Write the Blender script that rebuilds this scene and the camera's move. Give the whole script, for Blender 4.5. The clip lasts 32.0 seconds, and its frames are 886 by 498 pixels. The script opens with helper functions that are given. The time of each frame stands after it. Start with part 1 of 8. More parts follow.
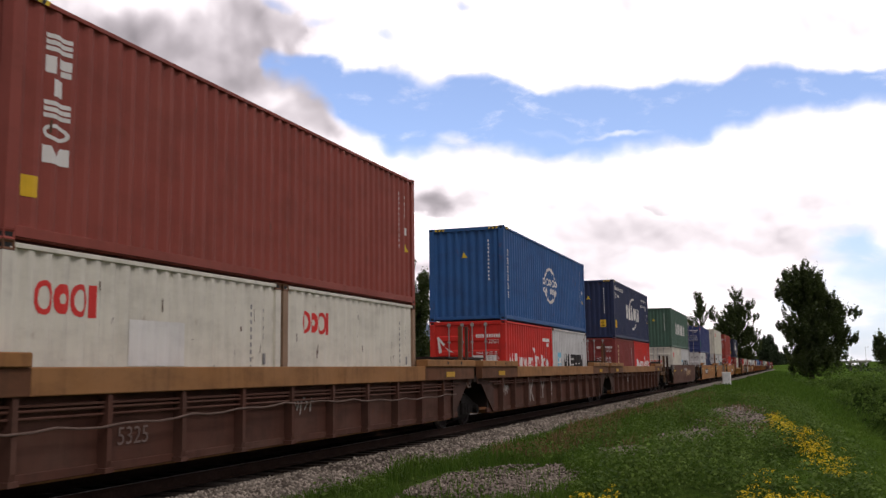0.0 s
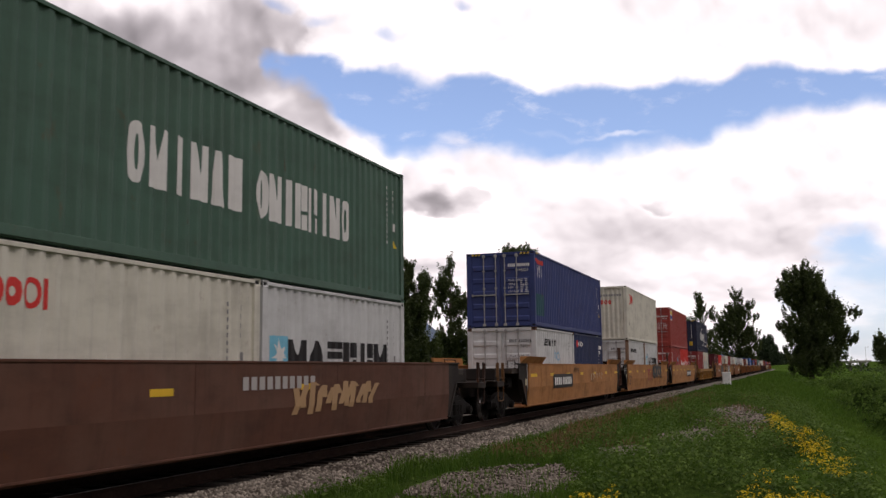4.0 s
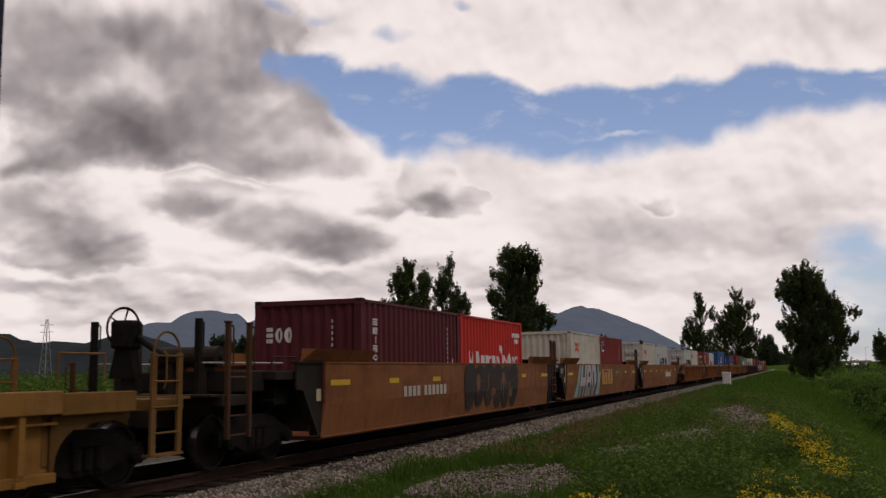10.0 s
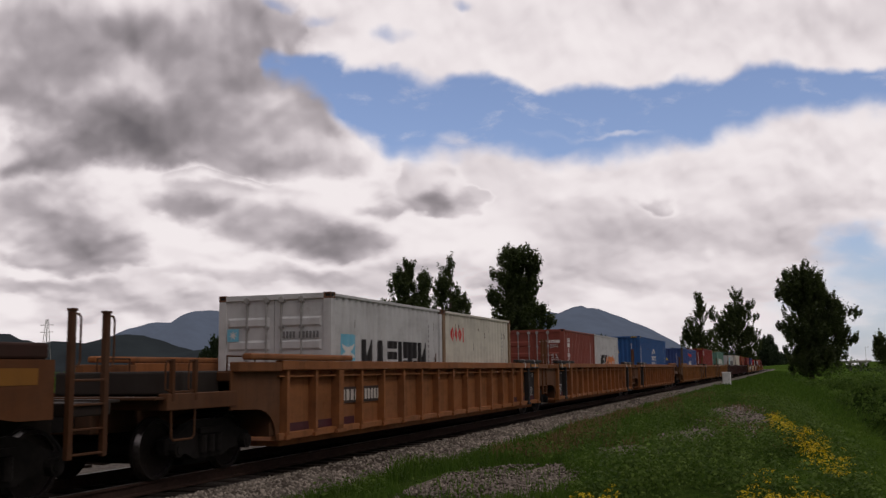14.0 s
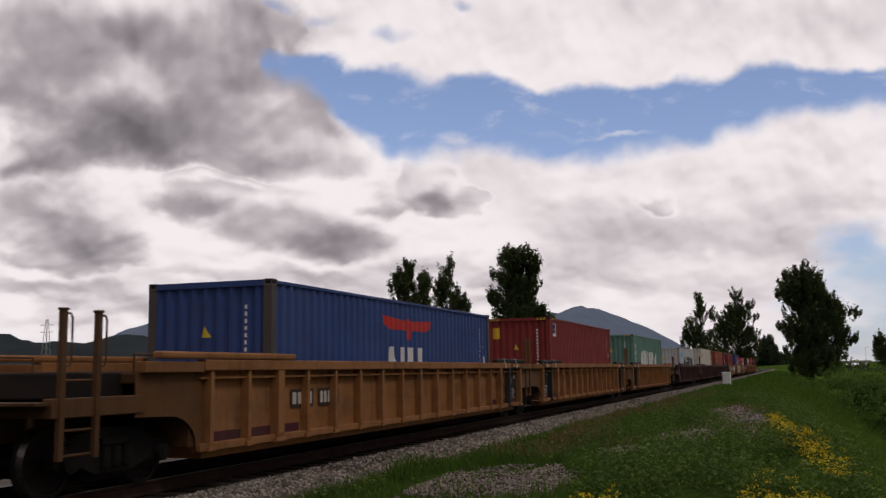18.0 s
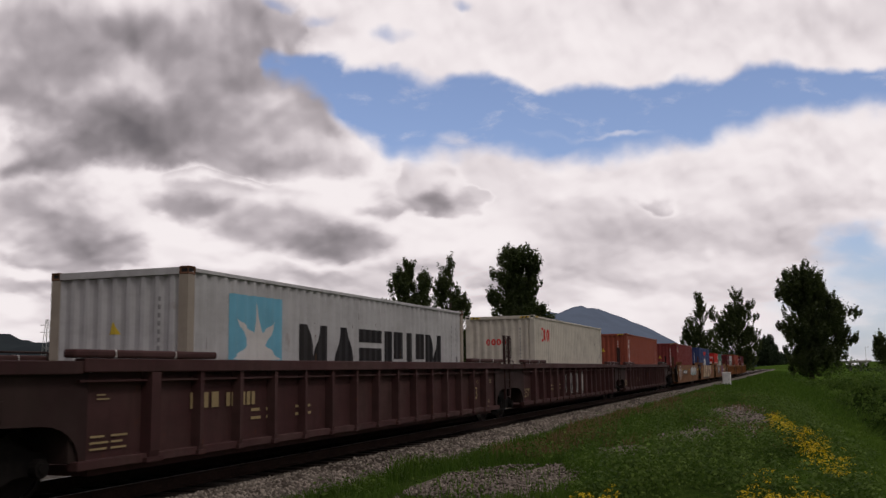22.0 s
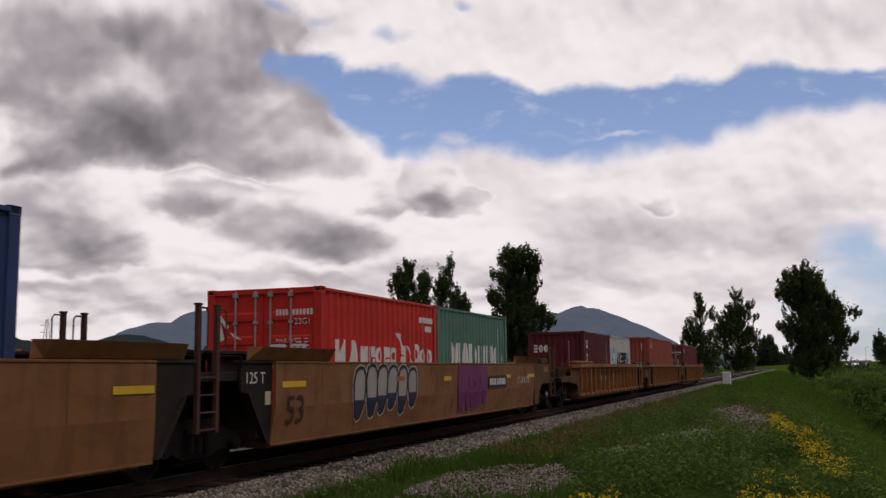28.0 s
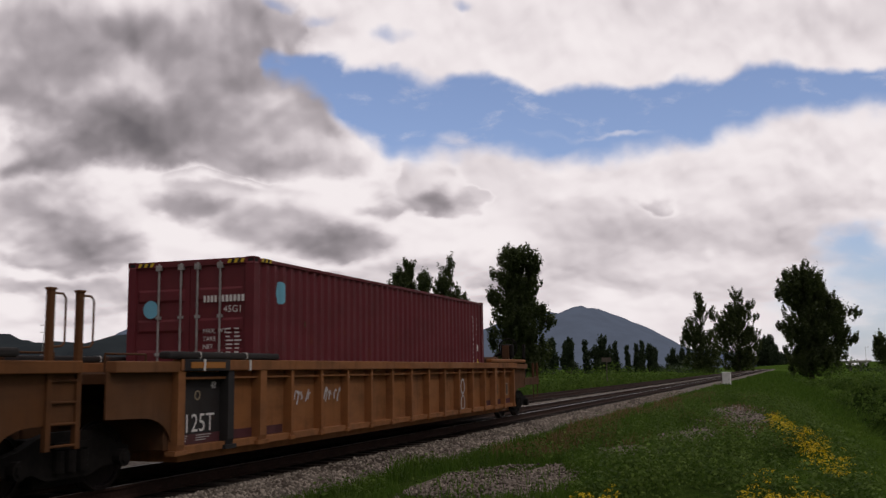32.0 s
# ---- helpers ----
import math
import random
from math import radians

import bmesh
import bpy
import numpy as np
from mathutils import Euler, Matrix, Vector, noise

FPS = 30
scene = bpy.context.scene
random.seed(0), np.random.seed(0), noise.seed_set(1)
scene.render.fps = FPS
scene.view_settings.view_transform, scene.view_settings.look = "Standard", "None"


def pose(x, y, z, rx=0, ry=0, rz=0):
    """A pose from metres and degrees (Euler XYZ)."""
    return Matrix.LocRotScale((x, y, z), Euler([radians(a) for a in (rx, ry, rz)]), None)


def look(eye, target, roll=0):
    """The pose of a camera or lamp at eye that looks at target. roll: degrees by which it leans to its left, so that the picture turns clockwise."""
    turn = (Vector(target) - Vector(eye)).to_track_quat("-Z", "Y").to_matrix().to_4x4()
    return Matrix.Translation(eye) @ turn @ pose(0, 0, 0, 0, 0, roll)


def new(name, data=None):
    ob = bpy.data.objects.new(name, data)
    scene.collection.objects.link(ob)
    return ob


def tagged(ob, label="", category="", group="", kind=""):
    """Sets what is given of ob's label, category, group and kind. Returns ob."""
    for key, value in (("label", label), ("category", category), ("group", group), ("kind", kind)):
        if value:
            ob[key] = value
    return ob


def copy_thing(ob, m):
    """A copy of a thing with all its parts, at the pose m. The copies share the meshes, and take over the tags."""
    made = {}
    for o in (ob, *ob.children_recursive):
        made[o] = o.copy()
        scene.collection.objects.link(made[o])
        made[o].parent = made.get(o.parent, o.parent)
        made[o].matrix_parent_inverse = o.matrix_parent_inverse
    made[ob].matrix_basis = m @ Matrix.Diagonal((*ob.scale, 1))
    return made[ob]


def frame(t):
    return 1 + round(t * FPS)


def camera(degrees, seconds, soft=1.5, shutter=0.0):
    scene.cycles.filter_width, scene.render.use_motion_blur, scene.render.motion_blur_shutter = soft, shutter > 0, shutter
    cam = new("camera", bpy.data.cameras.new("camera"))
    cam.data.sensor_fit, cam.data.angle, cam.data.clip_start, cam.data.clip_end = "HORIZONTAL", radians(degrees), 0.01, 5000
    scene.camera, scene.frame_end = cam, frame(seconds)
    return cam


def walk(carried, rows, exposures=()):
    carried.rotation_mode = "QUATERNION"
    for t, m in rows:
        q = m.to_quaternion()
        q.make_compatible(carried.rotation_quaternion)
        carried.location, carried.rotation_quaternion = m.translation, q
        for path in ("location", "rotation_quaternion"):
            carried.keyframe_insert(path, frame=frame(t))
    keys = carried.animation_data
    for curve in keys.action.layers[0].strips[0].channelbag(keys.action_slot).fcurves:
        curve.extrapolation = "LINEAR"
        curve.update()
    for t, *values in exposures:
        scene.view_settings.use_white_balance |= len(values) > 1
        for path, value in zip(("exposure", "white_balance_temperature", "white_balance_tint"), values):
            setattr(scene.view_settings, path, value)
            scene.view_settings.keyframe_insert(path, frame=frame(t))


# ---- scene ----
# Camera on a tripod beside the line; it stands still.
cam = camera(50.144, 32.0, soft=1.4, shutter=0.06)
EYE = (9.171, 0.0, 1.462)
YAW, PITCH = radians(19.809), radians(7.302)
AIM = (EYE[0] - math.sin(YAW) * math.cos(PITCH), EYE[1] + math.cos(YAW) * math.cos(PITCH), EYE[2] + math.sin(PITCH))
STAND = look(EYE, AIM, -0.738)
walk(cam, [(0.0, STAND), (32.0, STAND)],
     exposures=[(0.0, 0.15, 6450, 16), (1.5, 0.0, 6450, 16), (6.0, -0.06, 6550, 16), (7.2, -0.09, 6600, 16), (8.0, 0.10, 6850, 16), (9.0, -0.02, 6850, 16), (9.6, 0.24, 6850, 16), (10.0, -0.54, 6800, 16), (14.0, -0.56, 6500, 16), (20.0, -0.51, 6500, 16), (32.0, -0.53, 6500, 16)])


# ---- node helpers ----
class Nodes:
    """A short way to write node trees."""

    def __init__(self, tree):
        self.t = tree
        tree.nodes.clear()

    def put(self, socket, value):
        if isinstance(value, bpy.types.NodeSocket):
            self.t.links.new(value, socket)
        elif value is not None:
            if isinstance(value, tuple) and len(value) == 3 and socket.type == "RGBA":
                value = (*value, 1)
            socket.default_value = value

    def add(self, kind, out=0, op="", clamp=False, **ins):
        n = self.t.nodes.new(kind)
        if op:
            n.operation = op
        if clamp:
            n.use_clamp = True
        for k, v in ins.items():
            key = int(k[1:]) if k[0] == "i" and k[1:].isdigit() else k.replace("_", " ")
            self.put(n.inputs[key], v)
        return n.outputs[out]

    def math(self, op, a, b=None, c=None, clamp=False):
        return self.add("ShaderNodeMath", 0, op, clamp, i0=a, i1=b, i2=c)

    def vec(self, op, a, b=None, out=0):
        return self.add("ShaderNodeVectorMath", out, op, i0=a, i1=b)

    def dot(self, a, b):
        return self.vec("DOT_PRODUCT", a, b, out=1)

    def noise(self, vector, scale, detail=4.0, rough=0.55, out=0):
        return self.add("ShaderNodeTexNoise", out, Vector=vector, Scale=scale, Detail=detail, Roughness=rough)

    def range(self, v, a, b, c=0.0, d=1.0, kind="SMOOTHSTEP"):
        n = self.t.nodes.new("ShaderNodeMapRange")
        n.interpolation_type = kind
        for i, value in enumerate((v, a, b, c, d)):
            self.put(n.inputs[i], value)
        return n.outputs[0]

    def mix(self, f, a, b, kind="MIX"):
        n = self.t.nodes.new("ShaderNodeMix")
        n.data_type, n.blend_type = "RGBA", kind
        for i, v in ((0, f), (6, a), (7, b)):
            if isinstance(v, tuple) and len(v) == 3:
                v = (*v, 1)
            self.put(n.inputs[i], v)
        return n.outputs[2]


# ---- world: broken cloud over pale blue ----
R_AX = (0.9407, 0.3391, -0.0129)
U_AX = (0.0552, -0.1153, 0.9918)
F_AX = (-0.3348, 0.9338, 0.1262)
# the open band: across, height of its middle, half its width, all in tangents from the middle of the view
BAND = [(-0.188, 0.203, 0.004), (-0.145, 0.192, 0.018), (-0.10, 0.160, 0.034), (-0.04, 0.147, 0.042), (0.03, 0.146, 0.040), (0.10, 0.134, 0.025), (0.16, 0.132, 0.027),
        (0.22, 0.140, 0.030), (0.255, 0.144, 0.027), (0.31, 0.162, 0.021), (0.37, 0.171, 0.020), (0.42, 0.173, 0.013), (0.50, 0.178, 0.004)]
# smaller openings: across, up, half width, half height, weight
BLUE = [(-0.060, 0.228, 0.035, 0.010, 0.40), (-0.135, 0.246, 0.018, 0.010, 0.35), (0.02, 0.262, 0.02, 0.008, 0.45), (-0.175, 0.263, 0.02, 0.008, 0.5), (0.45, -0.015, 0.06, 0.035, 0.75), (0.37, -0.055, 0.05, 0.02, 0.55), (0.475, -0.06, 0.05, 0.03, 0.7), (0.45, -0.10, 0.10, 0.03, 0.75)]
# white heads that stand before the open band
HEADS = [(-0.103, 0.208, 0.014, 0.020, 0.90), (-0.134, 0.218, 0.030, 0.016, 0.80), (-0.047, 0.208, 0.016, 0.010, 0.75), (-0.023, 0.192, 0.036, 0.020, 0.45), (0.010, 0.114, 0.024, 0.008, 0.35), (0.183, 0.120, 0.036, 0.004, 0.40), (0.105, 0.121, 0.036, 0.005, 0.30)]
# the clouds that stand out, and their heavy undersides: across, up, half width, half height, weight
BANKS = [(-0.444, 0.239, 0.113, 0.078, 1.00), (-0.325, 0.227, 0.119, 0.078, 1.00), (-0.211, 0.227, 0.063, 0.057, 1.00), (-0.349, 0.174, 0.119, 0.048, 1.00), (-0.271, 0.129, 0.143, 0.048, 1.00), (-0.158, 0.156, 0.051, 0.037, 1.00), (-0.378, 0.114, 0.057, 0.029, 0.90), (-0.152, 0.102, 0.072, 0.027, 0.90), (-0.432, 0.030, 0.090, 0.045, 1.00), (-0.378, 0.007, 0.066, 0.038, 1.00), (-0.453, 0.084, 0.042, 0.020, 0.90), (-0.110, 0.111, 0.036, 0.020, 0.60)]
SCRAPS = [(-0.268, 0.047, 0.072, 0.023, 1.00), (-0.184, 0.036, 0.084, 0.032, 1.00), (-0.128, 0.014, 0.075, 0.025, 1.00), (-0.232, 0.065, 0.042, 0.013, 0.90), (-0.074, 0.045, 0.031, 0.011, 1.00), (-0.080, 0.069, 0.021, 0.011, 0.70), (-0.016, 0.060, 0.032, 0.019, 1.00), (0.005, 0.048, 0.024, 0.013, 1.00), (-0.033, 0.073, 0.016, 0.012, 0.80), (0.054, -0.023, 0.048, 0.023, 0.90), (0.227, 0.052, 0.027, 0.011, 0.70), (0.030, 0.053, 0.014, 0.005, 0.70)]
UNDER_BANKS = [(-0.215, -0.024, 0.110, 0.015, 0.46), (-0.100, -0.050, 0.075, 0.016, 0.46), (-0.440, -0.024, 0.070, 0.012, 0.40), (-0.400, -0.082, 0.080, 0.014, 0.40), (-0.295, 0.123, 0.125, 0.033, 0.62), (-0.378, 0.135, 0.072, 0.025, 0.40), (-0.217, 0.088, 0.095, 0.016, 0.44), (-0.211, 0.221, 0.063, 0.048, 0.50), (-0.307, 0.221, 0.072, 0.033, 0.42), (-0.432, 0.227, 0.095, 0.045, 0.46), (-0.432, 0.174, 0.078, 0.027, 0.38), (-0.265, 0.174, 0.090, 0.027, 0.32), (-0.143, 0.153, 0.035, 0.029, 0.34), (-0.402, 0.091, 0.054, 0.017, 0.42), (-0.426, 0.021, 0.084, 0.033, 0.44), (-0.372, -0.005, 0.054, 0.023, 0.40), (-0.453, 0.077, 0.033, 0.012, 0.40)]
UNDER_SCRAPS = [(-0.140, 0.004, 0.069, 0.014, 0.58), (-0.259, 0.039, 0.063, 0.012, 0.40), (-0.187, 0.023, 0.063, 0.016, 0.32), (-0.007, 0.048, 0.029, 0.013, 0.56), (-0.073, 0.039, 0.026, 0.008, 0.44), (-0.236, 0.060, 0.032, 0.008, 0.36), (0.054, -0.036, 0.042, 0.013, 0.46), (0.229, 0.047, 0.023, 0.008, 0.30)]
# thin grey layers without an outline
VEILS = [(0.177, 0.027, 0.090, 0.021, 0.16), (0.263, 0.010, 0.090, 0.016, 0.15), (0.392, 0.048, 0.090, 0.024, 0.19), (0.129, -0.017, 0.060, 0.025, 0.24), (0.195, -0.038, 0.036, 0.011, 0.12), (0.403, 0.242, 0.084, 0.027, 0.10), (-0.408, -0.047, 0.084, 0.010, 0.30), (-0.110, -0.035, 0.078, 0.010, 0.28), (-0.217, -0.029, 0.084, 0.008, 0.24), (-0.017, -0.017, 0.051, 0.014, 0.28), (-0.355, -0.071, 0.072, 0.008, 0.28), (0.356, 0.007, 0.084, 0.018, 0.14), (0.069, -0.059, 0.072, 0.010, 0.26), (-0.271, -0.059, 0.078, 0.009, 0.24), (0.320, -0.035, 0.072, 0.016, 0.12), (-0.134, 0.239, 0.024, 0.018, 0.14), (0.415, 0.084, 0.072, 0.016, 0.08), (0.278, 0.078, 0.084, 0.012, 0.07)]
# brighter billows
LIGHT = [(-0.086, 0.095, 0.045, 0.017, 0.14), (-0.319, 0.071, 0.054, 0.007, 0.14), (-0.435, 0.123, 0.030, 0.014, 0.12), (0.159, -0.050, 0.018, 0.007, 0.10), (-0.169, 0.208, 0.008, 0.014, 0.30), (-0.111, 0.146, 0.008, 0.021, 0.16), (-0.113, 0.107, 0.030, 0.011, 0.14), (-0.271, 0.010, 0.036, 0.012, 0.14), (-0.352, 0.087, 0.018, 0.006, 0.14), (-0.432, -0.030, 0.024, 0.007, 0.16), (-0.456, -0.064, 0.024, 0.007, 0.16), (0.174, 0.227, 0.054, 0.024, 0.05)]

world = bpy.data.worlds.new("sky")
scene.world = world
world.use_nodes = True
N = Nodes(world.node_tree)
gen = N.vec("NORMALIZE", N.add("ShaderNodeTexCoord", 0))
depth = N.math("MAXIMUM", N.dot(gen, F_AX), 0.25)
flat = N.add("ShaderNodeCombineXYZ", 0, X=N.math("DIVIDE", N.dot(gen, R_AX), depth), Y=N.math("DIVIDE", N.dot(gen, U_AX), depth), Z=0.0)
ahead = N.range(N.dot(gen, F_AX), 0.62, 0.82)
# towards the horizon the clouds lie flatter
level = N.t.nodes.new("ShaderNodeSeparateXYZ")
N.put(level.inputs[0], flat)
rise = N.math("MULTIPLY", N.math("LOGARITHM", N.math("MAXIMUM", N.math("ADD", level.outputs[1], 0.27), 0.02), 2.71828), 0.46)
tall = N.add("ShaderNodeCombineXYZ", 0, X=level.outputs[0], Y=rise, Z=0.0)
w1 = N.vec("SUBTRACT", N.noise(tall, 13.0, 4.0, 0.50, out=1), (0.5, 0.5, 0.5))
w2 = N.vec("SUBTRACT", N.noise(tall, 4.5, 3.0, 0.5, out=1), (0.5, 0.5, 0.5))
wind = N.vec("ADD", N.vec("MULTIPLY", w1, (0.060, 0.055, 0.0)), N.vec("MULTIPLY", w2, (0.050, 0.030, 0.0)))
warped = N.vec("ADD", flat, N.vec("MULTIPLY", wind, (1.25, 0.95, 0.0)))
puffed = N.vec("ADD", tall, N.vec("MULTIPLY", wind, (0.55, 0.55, 0.0)))


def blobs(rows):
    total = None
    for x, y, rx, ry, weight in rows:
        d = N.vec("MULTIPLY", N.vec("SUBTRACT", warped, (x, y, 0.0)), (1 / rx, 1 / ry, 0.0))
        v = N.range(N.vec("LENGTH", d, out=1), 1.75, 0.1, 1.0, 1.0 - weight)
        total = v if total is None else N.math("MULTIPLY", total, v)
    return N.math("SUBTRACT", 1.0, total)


def heap(vector, scale, detail):
    """Rounded heaps on heaps, as cumulus grows."""
    n = N.t.nodes.new("ShaderNodeTexVoronoi")
    n.feature, n.normalize = "SMOOTH_F1", True
    for key, value in (("Vector", vector), ("Scale", scale), ("Detail", detail), ("Roughness", 0.45), ("Lacunarity", 2.3), ("Smoothness", 0.75)):
        N.put(n.inputs[key], value)
    return N.math("SUBTRACT", 1.0, n.outputs["Distance"])


def relief(scale, step, detail):
    """How much cloud hangs above a place: heads come out bright, undersides dark."""
    here = heap(puffed, scale, detail)
    above = heap(N.vec("ADD", puffed, (step * 0.35, step, 0.0)), scale, detail)
    return here, N.math("SUBTRACT", above, here)


billow, shade_big = relief(11.0, 0.022, 2.0)
lump, shade_mid = relief(27.0, 0.010, 1.5)
fine = N.noise(puffed, 60.0, 4.0, 0.5)
huge = N.noise(puffed, 5.0, 2.0, 0.5)
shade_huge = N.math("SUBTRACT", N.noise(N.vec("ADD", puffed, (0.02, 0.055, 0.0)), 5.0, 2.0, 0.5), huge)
layer = N.noise(N.vec("MULTIPLY", puffed, (1.0, 1.5, 1.0)), 6.0, 5.0, 0.48)
# the band, from a ramp that holds its middle and its width
band = N.t.nodes.new("ShaderNodeValToRGB")
band.color_ramp.interpolation = "B_SPLINE"
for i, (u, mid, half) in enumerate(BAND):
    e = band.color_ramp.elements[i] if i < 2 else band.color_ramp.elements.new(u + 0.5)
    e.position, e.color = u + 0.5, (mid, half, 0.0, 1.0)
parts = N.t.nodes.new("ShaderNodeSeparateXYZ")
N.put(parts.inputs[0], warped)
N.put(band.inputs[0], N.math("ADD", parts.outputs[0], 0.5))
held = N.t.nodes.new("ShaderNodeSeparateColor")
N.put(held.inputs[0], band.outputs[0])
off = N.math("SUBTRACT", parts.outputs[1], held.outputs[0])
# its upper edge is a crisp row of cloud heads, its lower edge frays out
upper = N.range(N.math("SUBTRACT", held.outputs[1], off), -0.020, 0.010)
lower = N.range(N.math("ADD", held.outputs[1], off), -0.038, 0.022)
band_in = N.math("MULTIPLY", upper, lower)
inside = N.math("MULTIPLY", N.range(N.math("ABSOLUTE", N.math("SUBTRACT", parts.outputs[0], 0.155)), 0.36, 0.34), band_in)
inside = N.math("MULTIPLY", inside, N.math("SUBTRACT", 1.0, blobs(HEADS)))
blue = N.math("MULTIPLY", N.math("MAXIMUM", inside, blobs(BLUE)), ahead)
blue = N.math("ADD", blue, N.math("MULTIPLY", N.math("SUBTRACT", billow, 0.68), 0.95))
blue = N.math("ADD", blue, N.math("MULTIPLY", N.math("SUBTRACT", lump, 0.68), 0.60))
blue = N.range(blue, 0.24, 0.86)
blue = N.math("MULTIPLY", blue, N.range(N.noise(N.vec("MULTIPLY", puffed, (1.0, 1.9, 1.0)), 16.0, 7.0, 0.62), 0.52, 0.80, 1.0, 0.60))
overhead = N.range(N.dot(gen, (0.0, 0.0, 1.0)), 0.05, 0.95, 0.92, 0.40)
heavy = N.math("ADD", overhead, N.math("MULTIPLY", N.math("SUBTRACT", N.noise(gen, 2.4, 5.0, 0.55), 0.5), 1.0))
# the heavy clouds have firm, billowing outlines; the veils have none
puffs = N.math("ADD", N.math("MULTIPLY", N.math("SUBTRACT", billow, 0.68), 0.85), N.math("MULTIPLY", N.math("SUBTRACT", lump, 0.68), 0.55))
puffs = N.math("ADD", puffs, N.math("MULTIPLY", N.math("SUBTRACT", fine, 0.5), 0.22))
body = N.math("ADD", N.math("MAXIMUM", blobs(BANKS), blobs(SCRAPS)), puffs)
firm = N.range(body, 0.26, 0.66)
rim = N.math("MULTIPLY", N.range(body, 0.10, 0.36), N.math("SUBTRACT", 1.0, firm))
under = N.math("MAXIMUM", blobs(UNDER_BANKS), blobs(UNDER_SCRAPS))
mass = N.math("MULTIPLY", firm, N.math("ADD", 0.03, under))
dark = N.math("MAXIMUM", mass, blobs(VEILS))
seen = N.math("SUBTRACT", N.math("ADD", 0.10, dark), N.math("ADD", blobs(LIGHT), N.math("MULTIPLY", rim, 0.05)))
grey = N.add("ShaderNodeMix", 0, i0=ahead, i2=heavy, i3=seen)
for value, middle, much in ((billow, 0.68, -0.10), (layer, 0.5, 0.24), (fine, 0.5, 0.05), (shade_huge, 0.0, 0.40), (shade_big, 0.0, 0.65), (shade_mid, 0.0, 0.40)):
    grey = N.math("ADD", grey, N.math("MULTIPLY", N.math("SUBTRACT", value, middle), much))
model = N.math("ADD", N.math("MULTIPLY", shade_huge, 0.45), N.math("MULTIPLY", shade_big, 0.85))
grey = N.math("ADD", grey, N.math("MULTIPLY", N.math("MULTIPLY", firm, ahead), model))
grey = N.range(grey, 0.0, 1.12, kind="LINEAR")
ramp = N.t.nodes.new("ShaderNodeValToRGB")
ramp.color_ramp.interpolation = "B_SPLINE"
for i, (pos, col) in enumerate(((0.0, (0.90, 0.868, 0.845)), (0.16, (0.775, 0.732, 0.725)), (0.38, (0.472, 0.438, 0.446)), (0.60, (0.284, 0.262, 0.270)), (0.80, (0.178, 0.165, 0.170)), (1.0, (0.118, 0.110, 0.118)))):
    e = ramp.color_ramp.elements[i] if i < 2 else ramp.color_ramp.elements.new(pos)
    e.position, e.color = pos, (*col, 1)
N.put(ramp.inputs[0], grey)
cloud = N.mix(1.0, ramp.outputs[0], (1.44, 1.44, 1.44), "MULTIPLY")
SUN_EL, SUN_AZ = radians(52), radians(114)
clear = N.t.nodes.new("ShaderNodeTexSky")
clear.sky_type, clear.sun_disc, clear.sun_elevation, clear.sun_rotation = "NISHITA", False, SUN_EL, SUN_AZ
clear.dust_density, clear.ozone_density = 0.6, 3.0
pure = N.mix(1.0, clear.outputs[0], (0.172, 0.165, 0.178), "MULTIPLY")
haze = N.range(N.dot(gen, (0.0, 0.0, 1.0)), 0.02, 0.22, 0.55, 0.12)
pure = N.mix(haze, pure, (0.60, 0.72, 0.86))
whole = N.mix(blue, cloud, pure)
bg = N.add("ShaderNodeBackground", 0, Color=whole, Strength=1.0)
N.t.links.new(bg, N.t.nodes.new("ShaderNodeOutputWorld").inputs[0])

# The sun, soft behind thin cloud, high and to the right behind the camera.
lamp = bpy.data.lights.new("sun", "SUN")
lamp.energy, lamp.angle, lamp.color = 0.7, radians(14), (1.0, 0.95, 0.88)
sun = new("sun", lamp)
SUN_DIR = Vector((math.sin(SUN_AZ) * math.cos(SUN_EL), math.cos(SUN_AZ) * math.cos(SUN_EL), math.sin(SUN_EL)))
sun.matrix_world = look(SUN_DIR * 50, (0, 0, 0))


# ---- materials ----
def material(name):
    m = bpy.data.materials.new(name)
    m.use_nodes = True
    n = Nodes(m.node_tree)
    return m, n


def finish(n, color, rough=0.6, metal=0.0, bump=None, strength=0.3, distance=0.02, spec=0.5, glow=None, transl=None):
    nb = n.t.nodes.new("ShaderNodeBsdfPrincipled")
    n.put(nb.inputs["Base Color"], (*color, 1) if isinstance(color, tuple) else color)
    n.put(nb.inputs["Roughness"], rough)
    n.put(nb.inputs["Metallic"], metal)
    n.put(nb.inputs["Specular IOR Level"], spec)
    if bump is not None:
        n.put(nb.inputs["Normal"], n.add("ShaderNodeBump", 0, Height=bump, Strength=strength, Distance=distance))
    out = nb.outputs[0]
    if transl is not None:
        tr = n.add("ShaderNodeBsdfTranslucent", 0, Color=transl)
        mx = n.t.nodes.new("ShaderNodeMixShader")
        mx.inputs[0].default_value = 0.35
        n.t.links.new(out, mx.inputs[1])
        n.t.links.new(tr, mx.inputs[2])
        out = mx.outputs[0]
    n.t.links.new(out, n.t.nodes.new("ShaderNodeOutputMaterial").inputs[0])


def shifted(n, by=(37.0, 61.0, 23.0)):
    """Object coordinates, moved by a random step for each object, so that repeats differ."""
    co = n.add("ShaderNodeTexCoord", 3)
    rnd = n.add("ShaderNodeObjectInfo", 5)
    return n.vec("ADD", co, n.add("ShaderNodeVectorMath", 0, "SCALE", i0=by, Scale=rnd))


